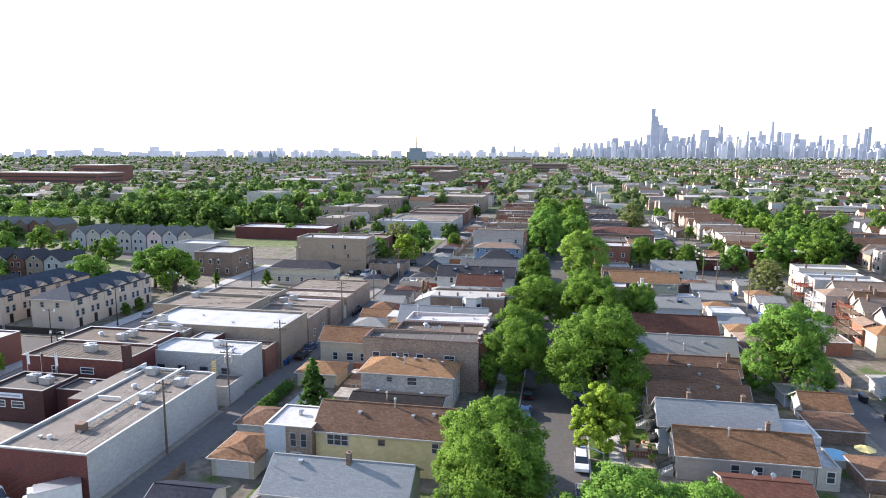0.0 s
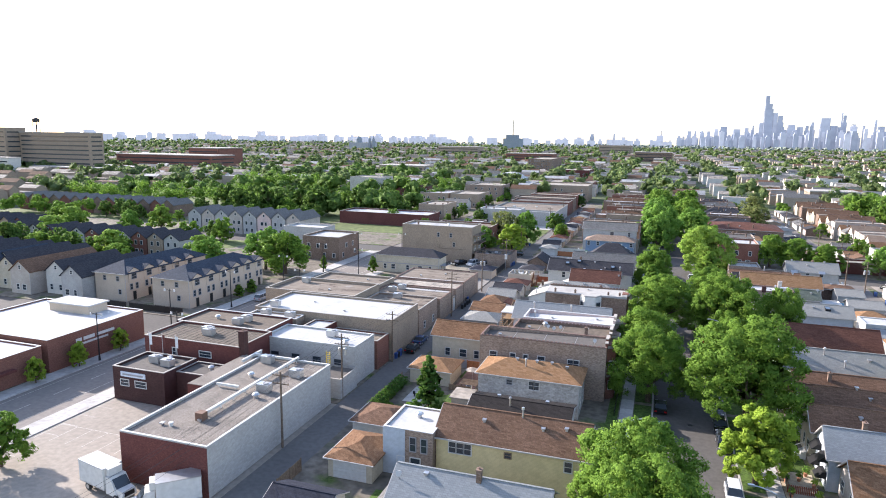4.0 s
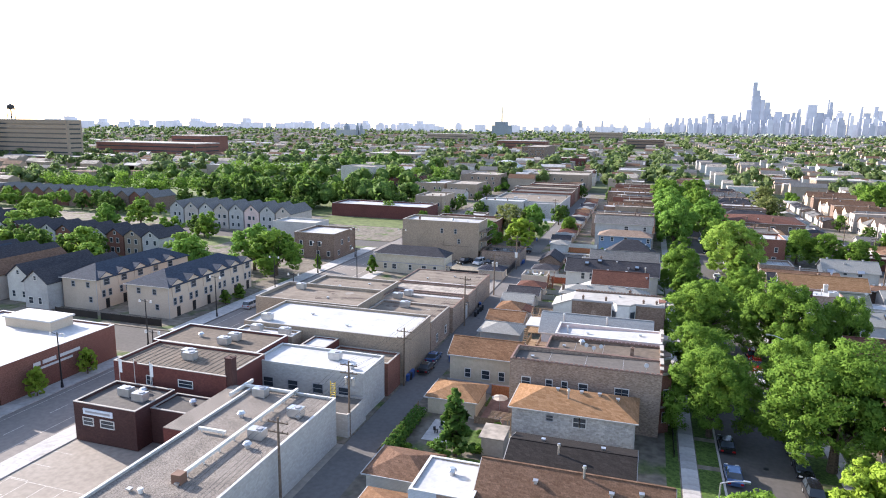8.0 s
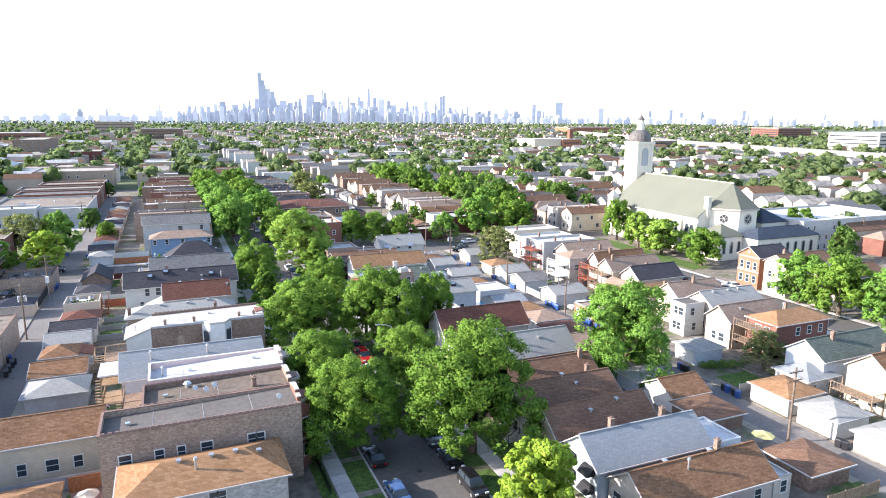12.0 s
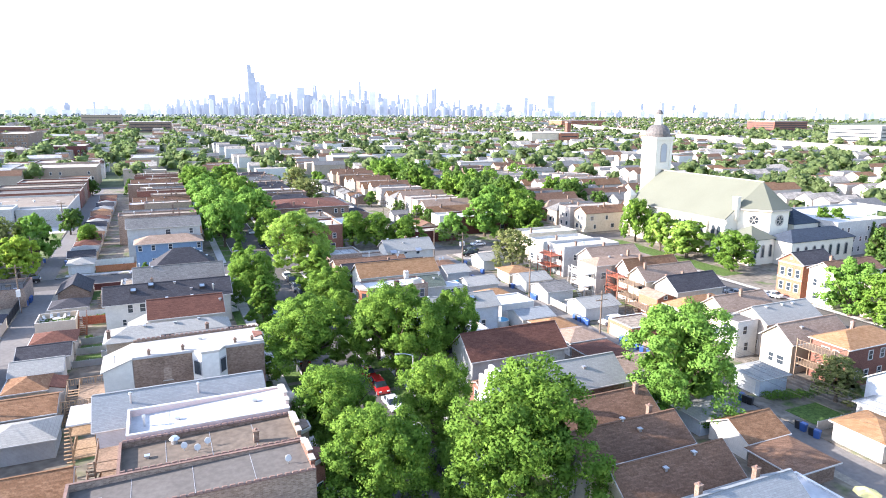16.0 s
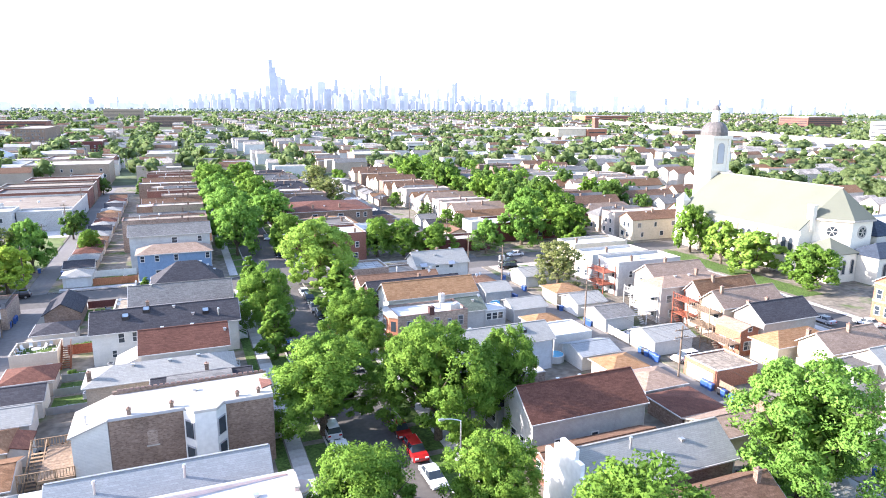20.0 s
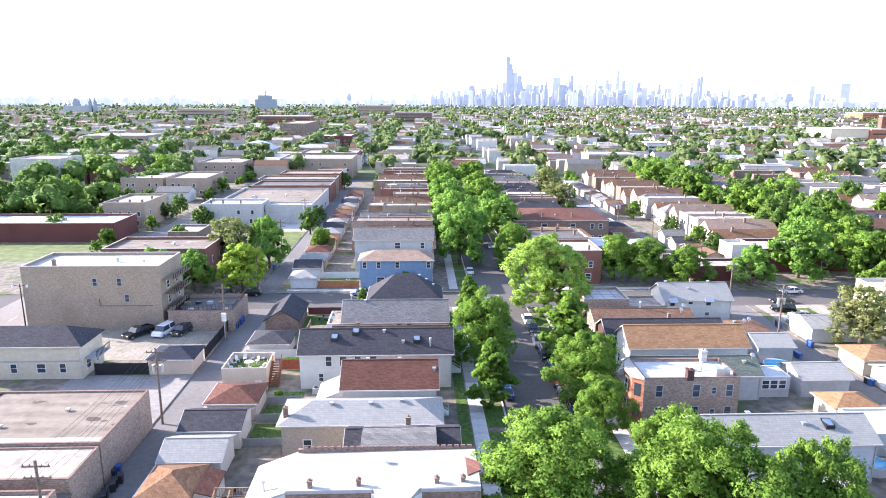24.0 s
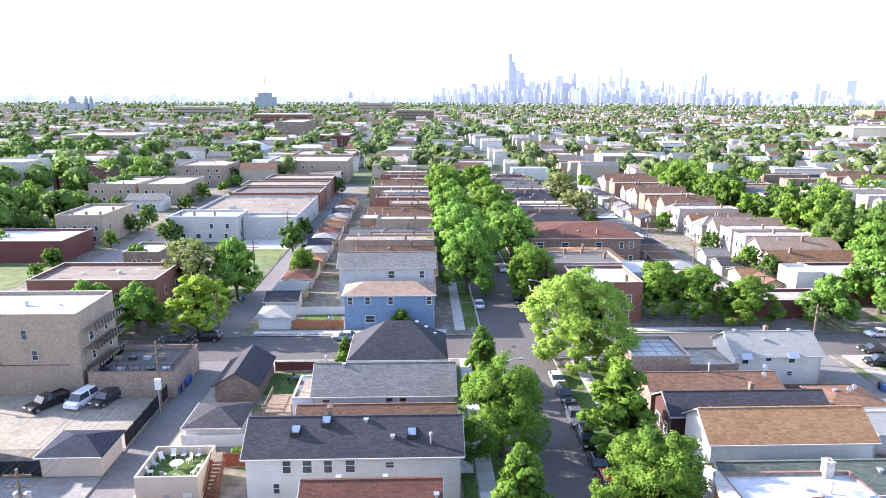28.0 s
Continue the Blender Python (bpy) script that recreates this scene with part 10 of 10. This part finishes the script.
def garden_set(x, y, z=BASE):
    t = thing("garden_table", (x, y, z), "round dark garden table in a back yard", "table", "garden tables")
    part("tabletop", Geo().cyl(x, y, z + 0.7, z + 0.74, 0.6, 0.6, 14), DARKMETAL, t)
    part("leg", Geo().cyl(x, y, z, z + 0.7, 0.06, 0.06, 6), DARKMETAL, t)
    for k in range(4):
        a = k * 1.57 + 0.5
        cx, cy = x + 1.0 * math.cos(a), y + 1.0 * math.sin(a)
        c = thing("garden_chair", (cx, cy, z), "dark metal garden chair beside the table", "chair", "garden chairs")
        part("seat", Geo().box(cx - 0.22, cx + 0.22, cy - 0.22, cy + 0.22, z + 0.4, z + 0.45), DARKMETAL, c)
        part("backrest", Geo().beam((cx + 0.2 * math.cos(a), cy + 0.2 * math.sin(a), z + 0.45), (cx + 0.24 * math.cos(a), cy + 0.24 * math.sin(a), z + 0.9), 0.3, 0.28), DARKMETAL, c)
        part("leg", Geo().box(cx - 0.2, cx - 0.16, cy - 0.2, cy + 0.2, z, z + 0.4).box(cx + 0.16, cx + 0.2, cy - 0.2, cy + 0.2, z, z + 0.4), DARKMETAL, c)
for x, y in ((-40.2, 97.2), (-36.0, 152.8), (34.5, 120.5), (-34.6, 209.4)):
    garden_set(x, y, BASE + 0.035)

# front garden of the house with the black awnings: paved terrace, slatted fence, potted shrubs
setting("patio", Geo().box(9.4, 13.2, 82.4, 90.6, BASE, BASE + 0.05), surface("sandy_paving", (0.46, 0.38, 0.28), 0.9, 0.2, (0.6, 0.75), 2.0, bump=0.2), "sandy paved front terrace", "patio")
ff = thing("picket_fence", (11.2, 85.2, BASE + 0.05), "dark brown slatted fence across a front terrace", "fence")
part("rail", Geo().box(9.6, 12.8, 85.18, 85.22, BASE + 0.25, BASE + 0.33).box(9.6, 12.8, 85.18, 85.22, BASE + 0.8, BASE + 0.88), WOOD, ff)
for k in range(17):
    part("picket", Geo().box(9.6 + k * 0.19, 9.72 + k * 0.19, 85.14, 85.18, BASE + 0.05, BASE + 1.05), REDWOOD, ff)
POT = surface("terracotta", (0.40, 0.19, 0.11), 0.85, 0.2, (0.6, 0.75), 4.0, bump=0.15)
for k, (x, y, s) in enumerate(((9.9, 84.2, 0.9), (12.7, 84.0, 1.1), (9.9, 87.6, 0.8), (11.4, 88.4, 1.0), (12.8, 87.2, 0.9), (12.4, 90.0, 1.2), (10.2, 89.8, 0.7))):
    t = thing("potted_shrub", (x, y, BASE + 0.05), "small green shrub in a terracotta pot", "plant pot", "terrace pots")
    part("pot", Geo().cyl(x, y, BASE + 0.05, BASE + 0.45, 0.18, 0.26, 10), POT, t)
    cs_ = np.array([(x + 0.2 * math.cos(i * 1.3) * s, y + 0.2 * math.sin(i * 1.3) * s, BASE + 0.65 + 0.07 * i * s) for i in range(7)])
    v, f, nv = leaf_cloud(200 + k, cs_, np.full(7, 0.24 * s), 26, 0.16)
    me = mesh_np("foliage", v - np.array(t.location), f, LEAF[("green", "lime", "bright")[k % 3]], nv)
    o = new("foliage", me)
    o.parent = t

# back garden behind the tan-roofed garage: hedge, board fence, patio, trellis and parasol
setting("patio", Geo().box(-42.4, -38.2, 94.4, 100.6, BASE, BASE + 0.05), CONCRETE, "pale concrete garden patio", "patio")
setting("patio", Geo().box(-36.6, -33.2, 101.6, 110.8, BASE, BASE + 0.05), surface("red_paving", (0.24, 0.15, 0.12), 0.9, 0.2, (0.6, 0.75), 2.0, bump=0.2), "red-brown paved garden court", "patio")
hd = thing("hedge", (-44.6, 93.6, BASE), "clipped dark green hedge along the alley fence", "hedge")
cs_ = np.array([(-44.5 + 0.35 * math.sin(i * 2.1), 87.4 + i * 0.42, BASE + 0.55 + 0.55 * (i % 3)) for i in range(32)])
v, f, nv = leaf_cloud(320, cs_, np.full(32, 0.62), 130, 0.2)
o = new("foliage", mesh_np("foliage", v - np.array(hd.location), f, LEAF["dark"], nv))
o.parent = hd
for k, (x, y, s_) in enumerate(((-43.2, 91.2, 0.9), (-41.8, 90.2, 0.8), (-40.4, 92.6, 0.7), (-35.2, 97.6, 0.8), (-34.4, 93.2, 0.9), (-33.6, 100.8, 0.7), (-36.6, 189.0, 1.2), (-35.4, 189.6, 1.1), (-37.8, 189.4, 0.9), (-36.9, 177.4, 0.8), (53.6, 112.0, 1.7), (55.2, 111.4, 1.8), (56.8, 111.0, 1.8), (58.4, 110.4, 1.7))):
    t = thing("shrub", (x, y, BASE), "leafy green garden shrub beside the lawn", "shrub", "garden shrubs")
    cs_ = np.array([(x + 0.45 * math.cos(i * 1.7) * s_, y + 0.45 * math.sin(i * 1.7) * s_, BASE + 0.35 + 0.16 * (i % 4) * s_) for i in range(9)])
    v, f, nv = leaf_cloud(340 + k, cs_, np.full(9, 0.4 * s_), 60, 0.17)
    o = new("foliage", mesh_np("foliage", v - np.array(t.location), f, LEAF[("green", "mid")[k % 2]], nv))
    o.parent = t
fence(-45.4, 87.0, -45.4, 101.8, 1.7, WOOD, "weathered brown board fence beside the alley")
fence(-37.0, 101.2, -33.4, 101.2, 1.0, WOOD, "low picket fence across a back garden")
fence(-36.8, 110.9, -33.2, 110.9, 1.8, CEDAR, "red-brown cedar board fence")
um = thing("garden_umbrella", (-34.6, 106.4, BASE + 0.05), "beige parasol over a garden court", "umbrella")
part("pole", Geo().cyl(-34.6, 106.4, BASE + 0.05, 2.4, 0.03, 0.03, 6), STEEL, um)
part("canopy", Geo().solid([(-34.6 + 1.2 * a, 106.4 + 1.2 * b, 2.05) for a, b in oct_], [(-34.6 + 0.05 * a, 106.4 + 0.05 * b, 2.5) for a, b in oct_]), plain("beige_canvas", (0.45, 0.38, 0.30), 0.8), um)
tr_ = thing("garden_trellis", (-33.0, 100.0, BASE), "weathered timber trellis over a garden seat", "trellis")
for x in (-34.2, -31.9):
    for y in (98.6, 100.6):
        part("post", Geo().box(x, x + 0.1, y, y + 0.1, BASE, 2.5), WOOD, tr_)
for k in range(7):
    part("slat", Geo().box(-34.5, -31.6, 98.5 + k * 0.36, 98.58 + k * 0.36, 2.5, 2.58), WOOD, tr_)
sh_ = thing("porch_roof", (-32.4, 94.4, BASE), "low grey felt porch roof behind the stone-faced house", "porch")
part("wall", Geo().box(-34.0, -31.2, 93.0, 96.6, BASE, 2.5), WA["taupe"], sh_)
part("roof", Geo().box(-34.3, -31.1, 92.7, 96.8, 2.5, 2.66), FL["tan"], sh_)
